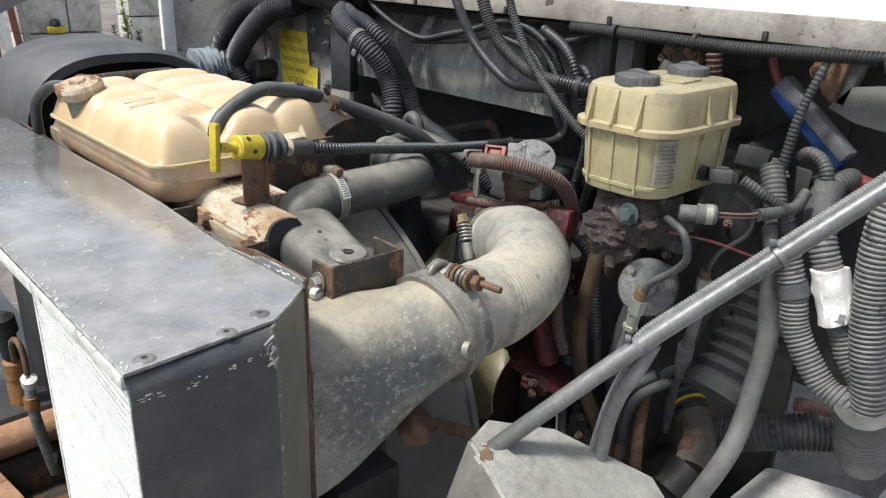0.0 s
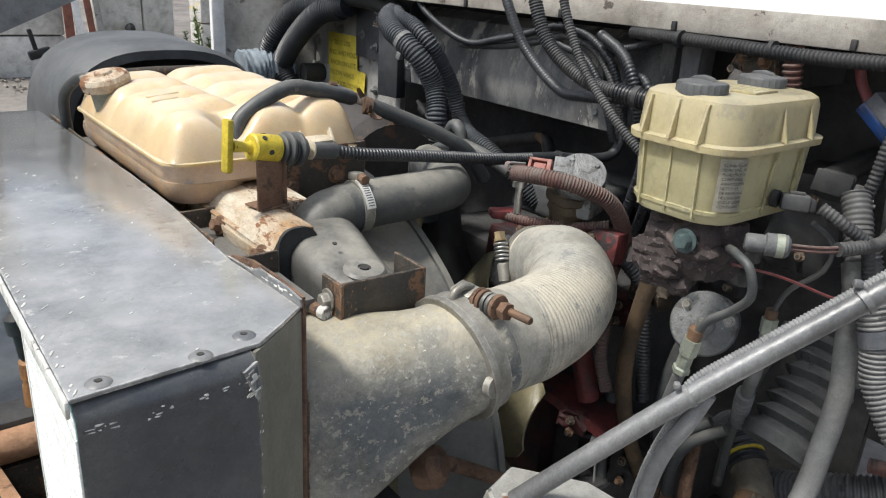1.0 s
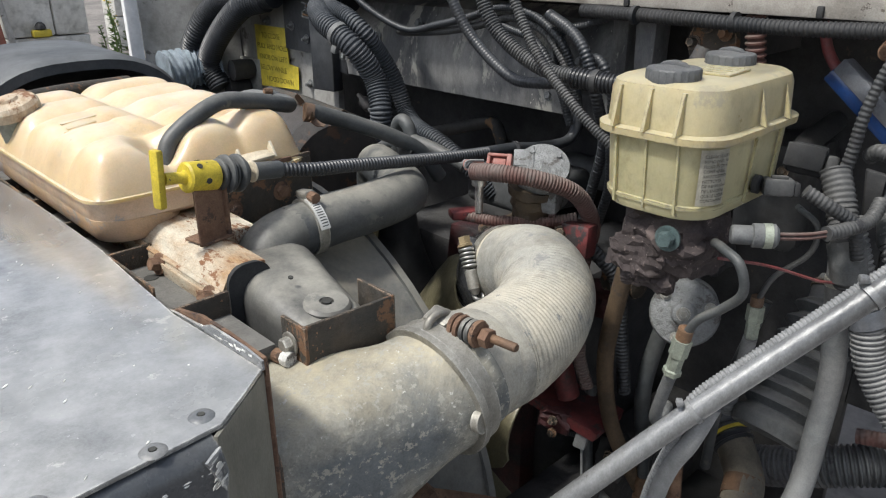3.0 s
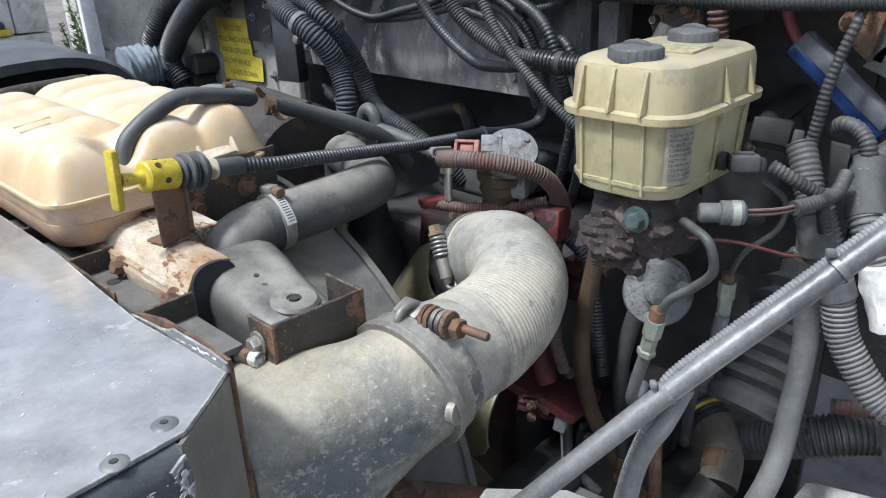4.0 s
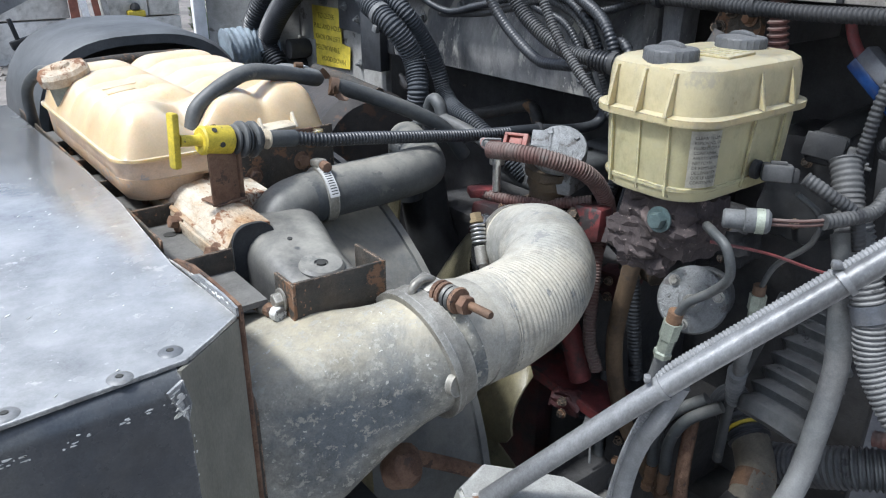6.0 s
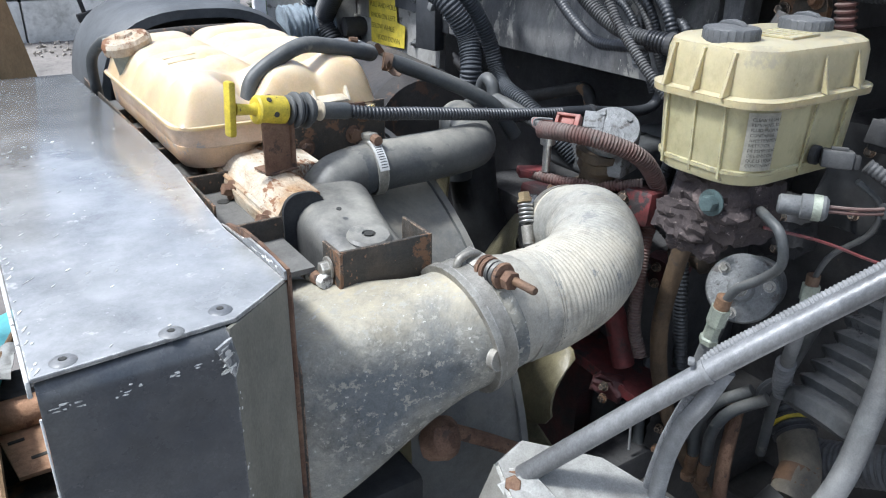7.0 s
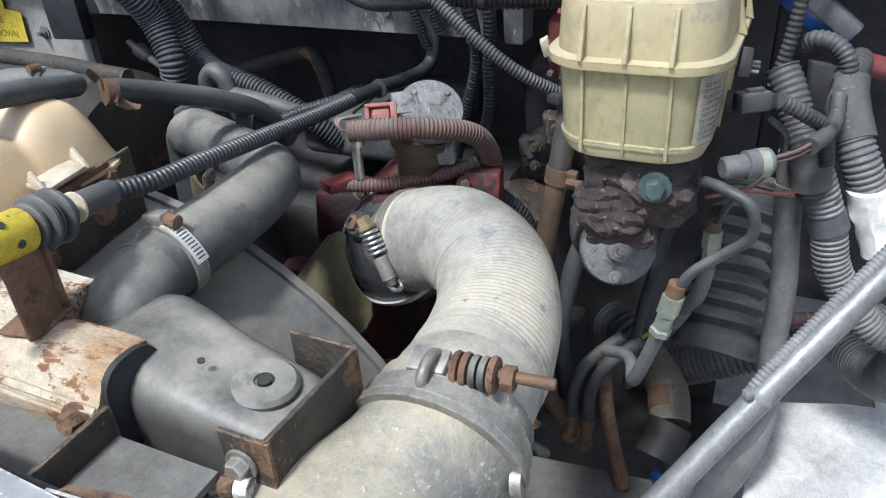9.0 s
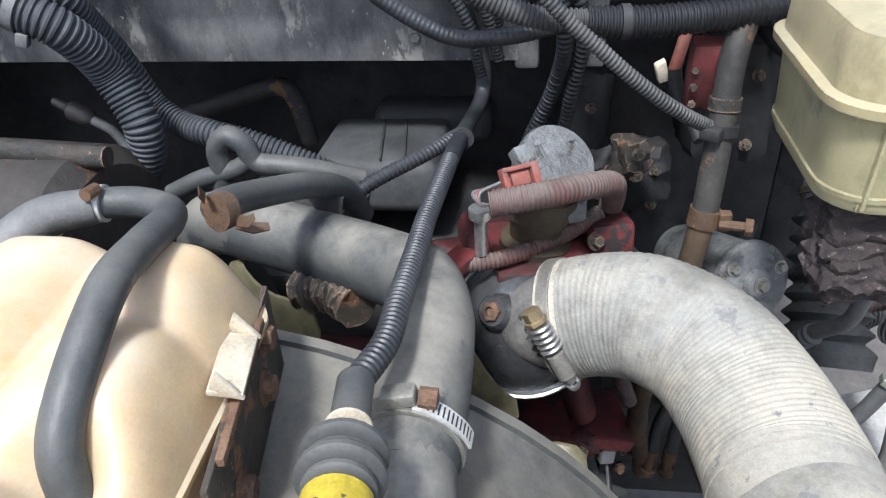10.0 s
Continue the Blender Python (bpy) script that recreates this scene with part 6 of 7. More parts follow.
part("lead", tube([(1.14, 0.485, 1.69), (1.14, 0.474, 1.658), (1.135, 0.458, 1.637)], 0.0065, 12), M_REDWIRE, bb, "red lead")
dl = thing("sensor_lead", (1.05, 0.39, 1.5), "dusty corrugated sensor lead", "cable")
part("lead", tube([(1.075, 0.372, 1.70), (1.06, 0.376, 1.672), (1.058, 0.386, 1.636), (1.055, 0.393, 1.60), (1.055, 0.397, 1.56), (1.055, 0.404, 1.515)], (0.0055, 0.0082), 14, (0.006, 0.001)), M_CORRGREY, dl)
sx = thing("steel_housing", (1.11, 0.36, 1.6), "grey bent steel flap on a rusty bracket", "bracket")
part("flap", slab([(1.10, 0.374, 1.621), (1.10, 0.351, 1.651), (1.10, 0.30, 1.660), (1.10, 0.27, 1.63), (1.10, 0.29, 1.600), (1.10, 0.337, 1.606)], (0.004, 0, 0), bevel=0.0008), M_SHROUD, sx)
part("rusty_arm", wobble(slab([(1.09, 0.402, 1.672), (1.09, 0.389, 1.695), (1.09, 0.352, 1.700), (1.09, 0.366, 1.628), (1.09, 0.383, 1.640)], (0.012, 0, 0), bevel=0.002), 0.002, 60), M_RUST, sx, "flaking rusted arm")
part("side_rail", slab([(1.10, 0.360, 1.700), (1.10, 0.335, 1.700), (1.10, 0.355, 1.625), (1.10, 0.366, 1.628)], (0.02, 0, 0), bevel=0.001), M_SHROUD, sx)
part("bolt", hexbolt((1.088, 0.392, 1.668), (-1, 0, 0.1), 0.007, 0.010), M_RUST, sx)
fc = thing("firewall_connector", (1.14, 0.47, 1.52), "dark dusty firewall connector", "connector")
part("body", box((1.135, 0.474, 1.522), (0.045, 0.044, 0.040), (8, 12, 25), 0.005), M_BLACK, fc)
part("lid", box((1.112, 0.468, 1.530), (0.006, 0.046, 0.030), (8, 12, 25), 0.002), M_BLACK, fc)
part("collar", box((1.139, 0.446, 1.513), (0.036, 0.014, 0.034), (8, 12, 25), 0.003), M_CORRGREY, fc)
for k in range(3):
    part("pin", lathe([(0.0024, 0), (0.0024, 0.018)], (1.128 + 0.010 * k, 0.442, 1.506 + 0.008 * (k % 2)), (0.35, -0.9, -0.15), 8), M_PALEHOSE, fc, "pale wire seal")
part("stem", tube([(1.14, 0.482, 1.522), (1.20, 0.50, 1.525), (1.36, 0.52, 1.53)], 0.016, 12), M_BLACK, fc)

# ---- harnesses ----
# Black material stands in for the cowl's shadow on this harness.
ch_ = conduit("cowl_harness", [(1.06, 0.15, 1.70), (1.06, 0.379, 1.692), (1.06, 0.50, 1.688), (1.06, 0.63, 1.690), (1.08, 0.80, 1.69)], 0.0092, 0.0055, "dusty corrugated harness under the cowl, blackened for shade", M_BLACK, 0.0014)
conduit("hanging_cable", [(0.99, 1.02, 1.78), (0.985, 0.985, 1.722), (0.995, 0.944, 1.652), (1.0, 0.868, 1.598), (1.0, 0.81, 1.594), (1.02, 0.75, 1.60)], 0.0085, 0.005, "black cable hanging before the cowl", M_CORR, 0.0004, "hanging cables")
conduit("hanging_cable", [(0.965, 0.92, 1.80), (0.96, 0.895, 1.727), (0.965, 0.860, 1.665), (0.975, 0.79, 1.622), (0.985, 0.715, 1.612)], 0.0108, 0.0045, "thick dusty corrugated cable hanging before the cowl", M_CORRGREY, 0.0015, "hanging cables")
conduit("hanging_cable", [(0.955, 0.84, 1.80), (0.945, 0.822, 1.731), (0.945, 0.775, 1.650), (0.945, 0.720, 1.597), (0.95, 0.680, 1.562), (0.96, 0.645, 1.535), (0.985, 0.612, 1.510)], 0.0070, 0.0042, "thin dusty corrugated cable hanging before the cowl", M_CORRGREY, 0.001, "hanging cables")
bc_ = conduit("black_conduit", [(0.98, 0.735, 1.613), (0.99, 0.68, 1.610), (1.0, 0.62, 1.612), (1.02, 0.54, 1.615)], 0.0145, 0.0055, "shiny black corrugated conduit", M_CORRBLACK, 0.0018)
for y in (0.30, 0.56, 0.70):
    part("tie", band((1.062, y, 1.690), (0, 1, 0), 0.0108, 0.006, 0.0018, 14), M_BLACK, ch_, "black cable tie")
part("tie", tube([(0.986, 0.705, 1.611), (0.987, 0.697, 1.6108)], 0.0158, 16), M_BLACK, bc_, "black tape band")
h1 = conduit("large_conduit", [(1.12, 1.50, 1.672), (1.04, 1.41, 1.662), (1.0, 1.335, 1.645), (0.997, 1.287, 1.626), (1.004, 1.258, 1.607), (1.022, 1.245, 1.579), (1.038, 1.238, 1.547), (1.037, 1.224, 1.517), (1.031, 1.212, 1.487), (1.033, 1.217, 1.451), (1.04, 1.235, 1.418), (1.05, 1.26, 1.37), (1.06, 1.29, 1.31)], 0.0215, 0.0064, "large black corrugated conduit with a cable tie", M_CORRBLUE, 0.0024, "large conduits", 20)
conduit("large_conduit", [(1.14, 1.52, 1.676), (1.06, 1.40, 1.666), (1.035, 1.31, 1.654), (1.043, 1.268, 1.627), (1.075, 1.266, 1.587), (1.098, 1.260, 1.547), (1.110, 1.252, 1.510), (1.114, 1.238, 1.474), (1.105, 1.205, 1.455), (1.088, 1.160, 1.450), (1.085, 1.110, 1.438), (1.090, 1.036, 1.403), (1.11, 0.99, 1.36)], 0.0170, 0.0060, "large black corrugated conduit", M_CORRBLUE, 0.0021, "large conduits", 18)
part("strap", tube([(0.9965, 1.292, 1.6285), (0.9975, 1.283, 1.6240)], 0.0228, 20), M_PIPE, h1, "grey cable tie")
part("strap_head", box((0.985, 1.283, 1.600), (0.012, 0.012, 0.014), (20, 0, 10), 0.002), M_PIPE, h1, "frayed tie end")
conduit("large_conduit", [(1.12, 1.74, 1.66), (1.10, 1.82, 1.640), (1.09, 1.93, 1.565), (1.09, 2.0, 1.49), (1.10, 1.97, 1.43)], 0.030, 0.008, "large black corrugated conduit to the cab side", M_CORR, 0.003, "large conduits")
conduit("large_conduit", [(1.12, 1.70, 1.67), (1.10, 1.93, 1.645), (1.07, 2.02, 1.56), (1.07, 2.06, 1.48), (1.08, 2.04, 1.40)], 0.028, 0.008, "large black corrugated conduit to the cab side", M_CORR, 0.003, "large conduits")
ju = thing("harness_trunk", (1.12, 1.62, 1.66), "black wrapped harness trunk with frayed wires", "cable bundle")
part("trunk", tube([(1.13, 1.86, 1.675), (1.125, 1.74, 1.690), (1.135, 1.62, 1.690), (1.145, 1.52, 1.672), (1.145, 1.44, 1.672)], 0.026, 18), M_BLACK, ju)
for i in range(7):
    a = random.uniform(-1, 1)
    part("wire", tube([(1.140, 1.545, 1.625), (1.125, 1.555 + 0.01 * a, 1.628 + 0.004 * i), (1.112, 1.565 + 0.02 * a, 1.632 + 0.005 * i)], 0.0022, 6, n=4), M_COPPER if i % 2 else M_PIPE, ju)
for k, pts in enumerate(([(1.12, 1.42, 1.73), (1.09, 1.358, 1.689), (1.09, 1.279, 1.652), (1.09, 1.196, 1.633), (1.09, 1.119, 1.647), (1.09, 1.040, 1.665), (1.09, 0.968, 1.685), (1.09, 0.905, 1.678), (1.09, 0.864, 1.658), (1.09, 0.835, 1.632), (1.11, 0.82, 1.57)],
                         [(1.13, 1.27, 1.622), (1.10, 1.207, 1.627), (1.10, 1.112, 1.636), (1.10, 1.034, 1.650), (1.10, 0.955, 1.669), (1.10, 0.891, 1.655), (1.10, 0.855, 1.624), (1.10, 0.832, 1.588), (1.12, 0.82, 1.53)],
                         [(1.12, 0.87, 1.60), (1.105, 0.862, 1.632), (1.10, 0.846, 1.656), (1.10, 0.804, 1.668), (1.10, 0.759, 1.686), (1.10, 0.73, 1.712)],
                         [(1.11, 1.02, 1.668), (1.10, 0.960, 1.652), (1.095, 0.905, 1.640), (1.095, 0.872, 1.612), (1.10, 0.850, 1.57), (1.12, 0.84, 1.51)])):
    conduit("thin_cable", pts, 0.0068, 0.005, "thin black wiring cable", M_CORRGREY if k == 1 else M_CORR, 0.0008, "thin cables", 10)
fl = thing("flex_duct", (1.10, 2.1, 1.42), "silver grey crumpled flexible duct", "duct")
part("duct", wobble(tube([(1.13, 2.02, 1.485), (1.06, 2.045, 1.478), (0.985, 2.05, 1.470)], 0.055, 24, (0.016, 0.006)), 0.006, 40), M_FLEX, fl)
cn = thing("cab_connector", (1.16, 1.98, 1.40), "dark round cab connector", "connector")
for dz in (0.0, 0.05):
    part("socket", lathe([(0.022, 0), (0.026, 0.01), (0.026, 0.06), (0.018, 0.062)], (1.178, 1.96 - dz * 0.6, 1.425 + dz), (-1, 0.1, 0), 20), M_BLACK, cn)
part("plate", box((1.178, 1.955, 1.447), (0.006, 0.13, 0.11), (0, 0, 0), 0.0025), M_BRKT, cn)

# ---- engine ----
en = thing("engine", (1.15, 1.0, 0.7), "grimy red diesel engine under cables", "engine")
part("block", wobble(box((1.20, 0.99, 1.00), (0.32, 0.46, 0.56), (0, 0, 0), 0.03), 0.006, 12), M_WALLDARK, en, "oily black engine block")
part("front_cover", box((1.02, 0.94, 0.98), (0.05, 0.26, 0.42), (0, 0, 0), 0.02), M_REDDARK, en, "blackened red front cover")
part("red_manifold", wobble(box((1.0, 0.79, 1.36), (0.10, 0.13, 0.06), (0, 6, 12), 0.012), 0.004, 30), M_REDDARK, en)
part("red_arm", tube([(0.93, 0.80, 1.30), (0.97, 0.74, 1.22), (0.985, 0.71, 1.12)], 0.018, 14), M_RED, en)
cov = box((1.185, 0.975, 1.365), (0.17, 0.165, 0.07), (0, 4, 0), 0.016, segs=3)
cv = part("valve_cover", cov, M_COVER, en, "black ribbed engine cover")
for y in (0.945, 0.975):
    part("cover_rib", box((1.18, y, 1.402), (0.14, 0.003, 0.003), (0, 4, 8)), M_WALLDARK, cv)
part("rear_cover", box((1.315, 0.925, 1.372), (0.075, 0.17, 0.050), (0, 4, 0), 0.016, segs=3), M_COVER, en, "black rear engine cover")
part("red_casting", wobble(tube([(0.985, 0.885, 1.350), (0.972, 0.83, 1.352), (0.965, 0.77, 1.362), (0.965, 0.71, 1.372)], 0.022, 18), 0.005, 40), M_RED, en, "grimy red casting behind the intake")
part("red_block", wobble(box((0.968, 0.700, 1.392), (0.040, 0.045, 0.050), (0, 8, 14), 0.006), 0.003, 50), M_RED, en, "grimy red bolted block")
part("red_shelf", wobble(box((1.01, 0.735, 1.088), (0.10, 0.17, 0.020), (10, 6, 8), 0.004), 0.004, 40), M_RED, en, "grimy red bracket shelf")
for y, z in ((0.86, 1.372), (0.715, 1.405)):
    part("casting_bolt", hexbolt((0.945, y, z), (-0.8, -0.5, 0.4), 0.0065, 0.007), M_DARKRUST, en)
part("water_outlet", tube([(0.985, 1.14, 1.34), (0.99, 1.12, 1.25), (1.02, 1.10, 1.15)], 0.045, 20), M_BLACK, en)
part("bracket", wobble(box((0.97, 0.88, 1.33), (0.08, 0.10, 0.07), (0, 10, 15), 0.008), 0.004, 40), M_REDDARK, en, "blackened red bracket")
tc_ = thing("throttle_actuator", (0.95, 0.75, 1.40), "brown cast body with grey actuator cover", "actuator")
part("body", wobble(lathe([(0.036, 0), (0.036, 0.010), (0.027, 0.014), (0.026, 0.030), (0.031, 0.038), (0.030, 0.050), (0.036, 0.054), (0.036, 0.066)], (0.948, 0.775, 1.395), (0, -0.1, 1), 24), 0.003, 50), M_BROWNCAST, tc_)
part("gasket", box((0.945, 0.775, 1.392), (0.10, 0.09, 0.014), (0, 0, 12), 0.004), M_RED, tc_)
CA, XA = Vector((0.958, 0.762, 1.478)), Vector((-0.50, -0.42, 0.76)).normalized()
cvr = part("cover", lathe([(0.030, -0.03), (0.038, -0.022), (0.039, 0.0), (0.037, 0.004), (0.012, 0.006)], CA + XA * 0.016, XA, 30), M_GREYCAST, tc_, "grey cast actuator cover")
ua = Vector((0, 0, 1))
ua = (ua - XA * ua.dot(XA)).normalized()
for a in (35, 125, 215, 305):
    d = Matrix.Rotation(radians(a), 3, XA) @ ua
    part("cover_screw", hexbolt(CA + XA * 0.020 + d * 0.027, XA, 0.0042, 0.004, False), M_GREYCAST, cvr)
q_ = Matrix((XA.cross(ua), ua, XA)).transposed().to_4x4()
q_.translation = CA + XA * 0.021
for c_, s_ in (((0.014, 0, 0), (0.0035, 0.062, 0.004)), ((0.026, 0.012, -0.006), (0.03, 0.028, 0.014)), ((0.026, -0.014, -0.006), (0.026, 0.020, 0.012))):
    bm = box(c_, s_, bevel=0.0012)
    bmesh.ops.transform(bm, matrix=q_, verts=bm.verts)
    part("cover_boss", bm, M_GREYCAST, cvr)
part("lower_case", box((0.962, 0.762, 1.445), (0.062, 0.060, 0.036), (0, 0, 20), 0.006), M_GREYCAST, tc_, "grey cast lower case")
PN = Vector((-0.72, -0.40, 0.57)).normalized()
PU = (Vector((0, 0, 1)) - PN * PN.z).normalized()
PX = Matrix((PU.cross(PN), PU, PN)).transposed().to_4x4() @ Matrix.Diagonal((1.0, 0.72, 0.8, 1))
PX.translation = Vector((0.897, 0.789, 1.500))
bm = bmesh.new()
for c_, s_ in (((0, 0.014, 0), (0.034, 0.006, 0.016)), ((0, -0.014, 0), (0.034, 0.006, 0.016)), ((0.014, 0, 0), (0.007, 0.034, 0.018)), ((-0.015, 0, 0), (0.005, 0.034, 0.014)), ((0, 0, -0.004), (0.03, 0.03, 0.006))):
    own = box(c_, s_, bevel=0.0012)
    bmesh.ops.transform(own, matrix=PX, verts=own.verts)
    merge(bm, own)
part("plug", bm, M_REDCONN, tc_, "faded red plug")
own = box((0, 0, 0.001), (0.018, 0.016, 0.006), bevel=0.001)
bmesh.ops.transform(own, matrix=PX, verts=own.verts)
part("plug_latch", own, M_REDCONN, tc_)
for k in range(3):
    part("plug_wire", tube([(0.884, 0.806, 1.503 - 0.003 * k), (0.868, 0.822 + 0.003 * k, 1.502), (0.864, 0.822, 1.492), (0.872, 0.815, 1.488)], 0.0017, 6, n=5), M_REDCONN if k % 2 else M_PIPE, tc_)
part("stem", lathe([(0.006, 0), (0.006, 0.04), (0.011, 0.041), (0.011, 0.05)], (0.895, 0.825, 1.42), (0, 0, 1), 12), M_STEEL, tc_)
part("lever", wobble(box((0.887, 0.848, 1.414), (0.042, 0.026, 0.014), (0, 0, -30), 0.004), 0.002, 60), M_RED, tc_)
rd = thing("red_conduit", (0.95, 0.72, 1.40), "faded red corrugated cable", "cable", "red cables")
part("conduit", tube([(0.872, 0.815, 1.488), (0.880, 0.775, 1.492), (0.905, 0.735, 1.488), (0.945, 0.705, 1.470), (0.975, 0.698, 1.442), (0.998, 0.700, 1.40), (0.998, 0.715, 1.33)], 0.0125, 16, (0.0044, 0.0011)), M_REDCABLE, rd)
part("end_sleeve", tube([(0.996, 0.699, 1.408), (0.9985, 0.702, 1.39), (0.998, 0.708, 1.365)], 0.0138, 16), M_REDCABLE, rd, "taped cable end")
rd2 = thing("red_conduit", (0.92, 0.76, 1.39), "thin faded red corrugated cable", "cable", "red cables")
part("conduit", tube([(0.885, 0.845, 1.412), (0.905, 0.80, 1.410), (0.94, 0.75, 1.412), (0.975, 0.71, 1.420)], 0.0085, 14, (0.0045, 0.001)), M_REDCABLE, rd2)
rd3 = thing("red_conduit", (0.96, 0.68, 1.2), "red corrugated cable hanging beside the engine", "cable", "red cables")
part("conduit", tube([(0.985, 0.70, 1.36), (0.965, 0.685, 1.29), (0.955, 0.675, 1.22), (0.96, 0.66, 1.17)], 0.010, 14, (0.0045, 0.001)), M_REDCABLE, rd3)
lh = thing("loop_hose", (1.06, 1.1, 1.40), "dark looped rubber hose", "hose")
part("hose", tube([(0.985, 1.12, 1.40), (0.98, 1.106, 1.453), (0.98, 1.106, 1.484), (0.98, 1.092, 1.499), (0.98, 1.076, 1.490), (0.98, 1.066, 1.470), (0.98, 1.038, 1.466), (0.985, 1.0, 1.458), (1.0, 0.96, 1.44)], 0.0115, 14), M_RUBBER, lh)
part("branch", tube([(0.98, 1.07, 1.474), (0.978, 1.09, 1.462), (0.978, 1.13, 1.450), (0.98, 1.17, 1.43)], 0.010, 12), M_RUBBER, lh)
cyl = thing("air_canister", (1.0, 1.35, 1.2), "dark rusty canister behind the tank", "canister")
part("body", lathe([(0.10, 0), (0.12, 0.02), (0.12, 0.26), (0.09, 0.28)], (0.93, 1.215, 1.380), (0.1, 1, 0), 32), M_CANISTER, cyl)
part("strap", tube([(0.935, 1.20, 1.496), (0.935, 1.24, 1.498), (0.935, 1.32, 1.504), (0.94, 1.45, 1.506)], 0.012, 10), M_DARKRUST, cyl, "rusty brown strap")
bp_ = thing("brown_pipe", (1.25, 1.2, 1.4), "rusty brown pipe along the firewall", "pipe")
part("pipe", tube([(1.25, 1.32, 1.392), (1.25, 1.268, 1.406), (1.25, 1.184, 1.432), (1.25, 1.13, 1.446), (1.25, 1.108, 1.425), (1.26, 1.10, 1.36)], 0.013, 12), M_TUBE, bp_)
hc_ = thing("hose_clip", (0.93, 0.985, 1.44), "black plastic clip on the radiator hose", "clip")
part("clip", slab([(0.872, 0.980, 1.494), (0.872, 0.944, 1.492), (0.870, 0.949, 1.474), (0.869, 0.957, 1.456), (0.870, 0.968, 1.472)], (0.007, 0.002, 0), bevel=0.001), M_BLACK, hc_)
sn = thing("small_sensor", (1.06, 1.30, 1.48), "small brown sensor on a stalk", "sensor")
part("body", lathe([(0.006, 0), (0.011, 0.006), (0.012, 0.03), (0.006, 0.036), (0.005, 0.055)], (1.07, 1.295, 1.475), (0.2, 0.9, 0.35), 14), M_CANISTER, sn)
part("stalk", tube([(1.07, 1.295, 1.475), (1.065, 1.27, 1.462), (1.06, 1.25, 1.43)], 0.006, 10), M_PIPE, sn)
rf = thing("rough_fitting", (0.80, 0.95, 1.42), "crusty dark brown pipe fitting", "fitting")
part("crust", wobble(tube([(0.80, 0.925, 1.425), (0.82, 0.945, 1.425), (0.835, 0.985, 1.42)], 0.020, 16, (0.010, 0.003)), 0.004, 90), M_DARKRUST, rf, smooth=20)

# ---- small things under the cowl ----
rl = thing("relay_stud_plate", (1.12, 0.62, 1.64), "brown grimy round plate with studs", "relay")
part("plate", lathe([(0.034, 0), (0.036, 0.004), (0.034, 0.012)], (1.13, 0.615, 1.655), (-1, 0, 0.1), 24), M_DARKRUST, rl)
for a in range(5):
    part("stud", hexbolt((1.117, 0.615 + 0.024 * math.cos(a * 1.256), 1.655 + 0.024 * math.sin(a * 1.256)), (-1, 0, 0.1), 0.0065, 0.012), M_DARKRUST, rl)
part("mount", box((1.25, 0.615, 1.655), (0.24, 0.05, 0.05), (0, 0, 0), 0.004), M_WALLDARK, rl)
part("red_lead", tube([(1.10, 0.60, 1.63), (1.09, 0.585, 1.60), (1.10, 0.575, 1.56)], 0.007, 10), M_REDCABLE, rl, "red lead")
rs = thing("red_spring_cable", (1.10, 0.54, 1.62), "red ribbed cable at the firewall", "cable", "red cables")
part("cable", tube([(1.10, 0.555, 1.72), (1.10, 0.548, 1.67), (1.11, 0.545, 1.62), (1.14, 0.55, 1.57)], 0.013, 14, (0.008, 0.003)), M_REDCABLE, rs)
gbk = thing("grey_upright", (1.12, 0.72, 1.60), "pale grey upright bracket under the cowl", "bracket")
part("upright", slab([(1.12, 0.705, 1.52), (1.12, 0.73, 1.52), (1.12, 0.735, 1.70), (1.12, 0.70, 1.70)], (0.04, 0, 0), bevel=0.002), M_BEAM, gbk)
for k, (pts, r, mt) in enumerate((
        ([(1.09, 0.79, 1.60), (1.07, 0.765, 1.625), (1.06, 0.74, 1.615), (1.07, 0.73, 1.57), (1.09, 0.74, 1.50), (1.11, 0.750, 1.43), (1.13, 0.78, 1.35)], 0.008, M_CORR),
        ([(1.08, 0.86, 1.68), (1.06, 0.80, 1.66), (1.05, 0.765, 1.63), (1.06, 0.75, 1.57), (1.10, 0.76, 1.50), (1.12, 0.785, 1.43), (1.13, 0.81, 1.35)], 0.009, M_CORR),
        ([(0.985, 0.695, 1.38), (1.01, 0.668, 1.34), (1.02, 0.658, 1.30), (1.02, 0.65, 1.25), (1.03, 0.64, 1.14)], 0.011, M_CORR),
        ([(1.10, 0.60, 1.30), (1.08, 0.62, 1.22), (1.07, 0.63, 1.12), (1.08, 0.62, 1.00)], 0.013, M_RUBBER),
        ([(1.06, 0.72, 1.10), (1.03, 0.70, 1.02), (1.02, 0.68, 0.95), (1.04, 0.64, 0.90)], 0.010, M_RUBBER),
        ([(1.16, 0.50, 1.30), (1.14, 0.52, 1.20), (1.12, 0.53, 1.12), (1.13, 0.54, 1.0)], 0.008, M_RUBBER))):
    th = thing("dark_cable", pts[0], "dark grimy cable in the engine bay", "cable", "dark cables")
    part("cable", tube(pts, r, 12, (0.006, 0.0012) if mt is M_CORR else None), mt, th)
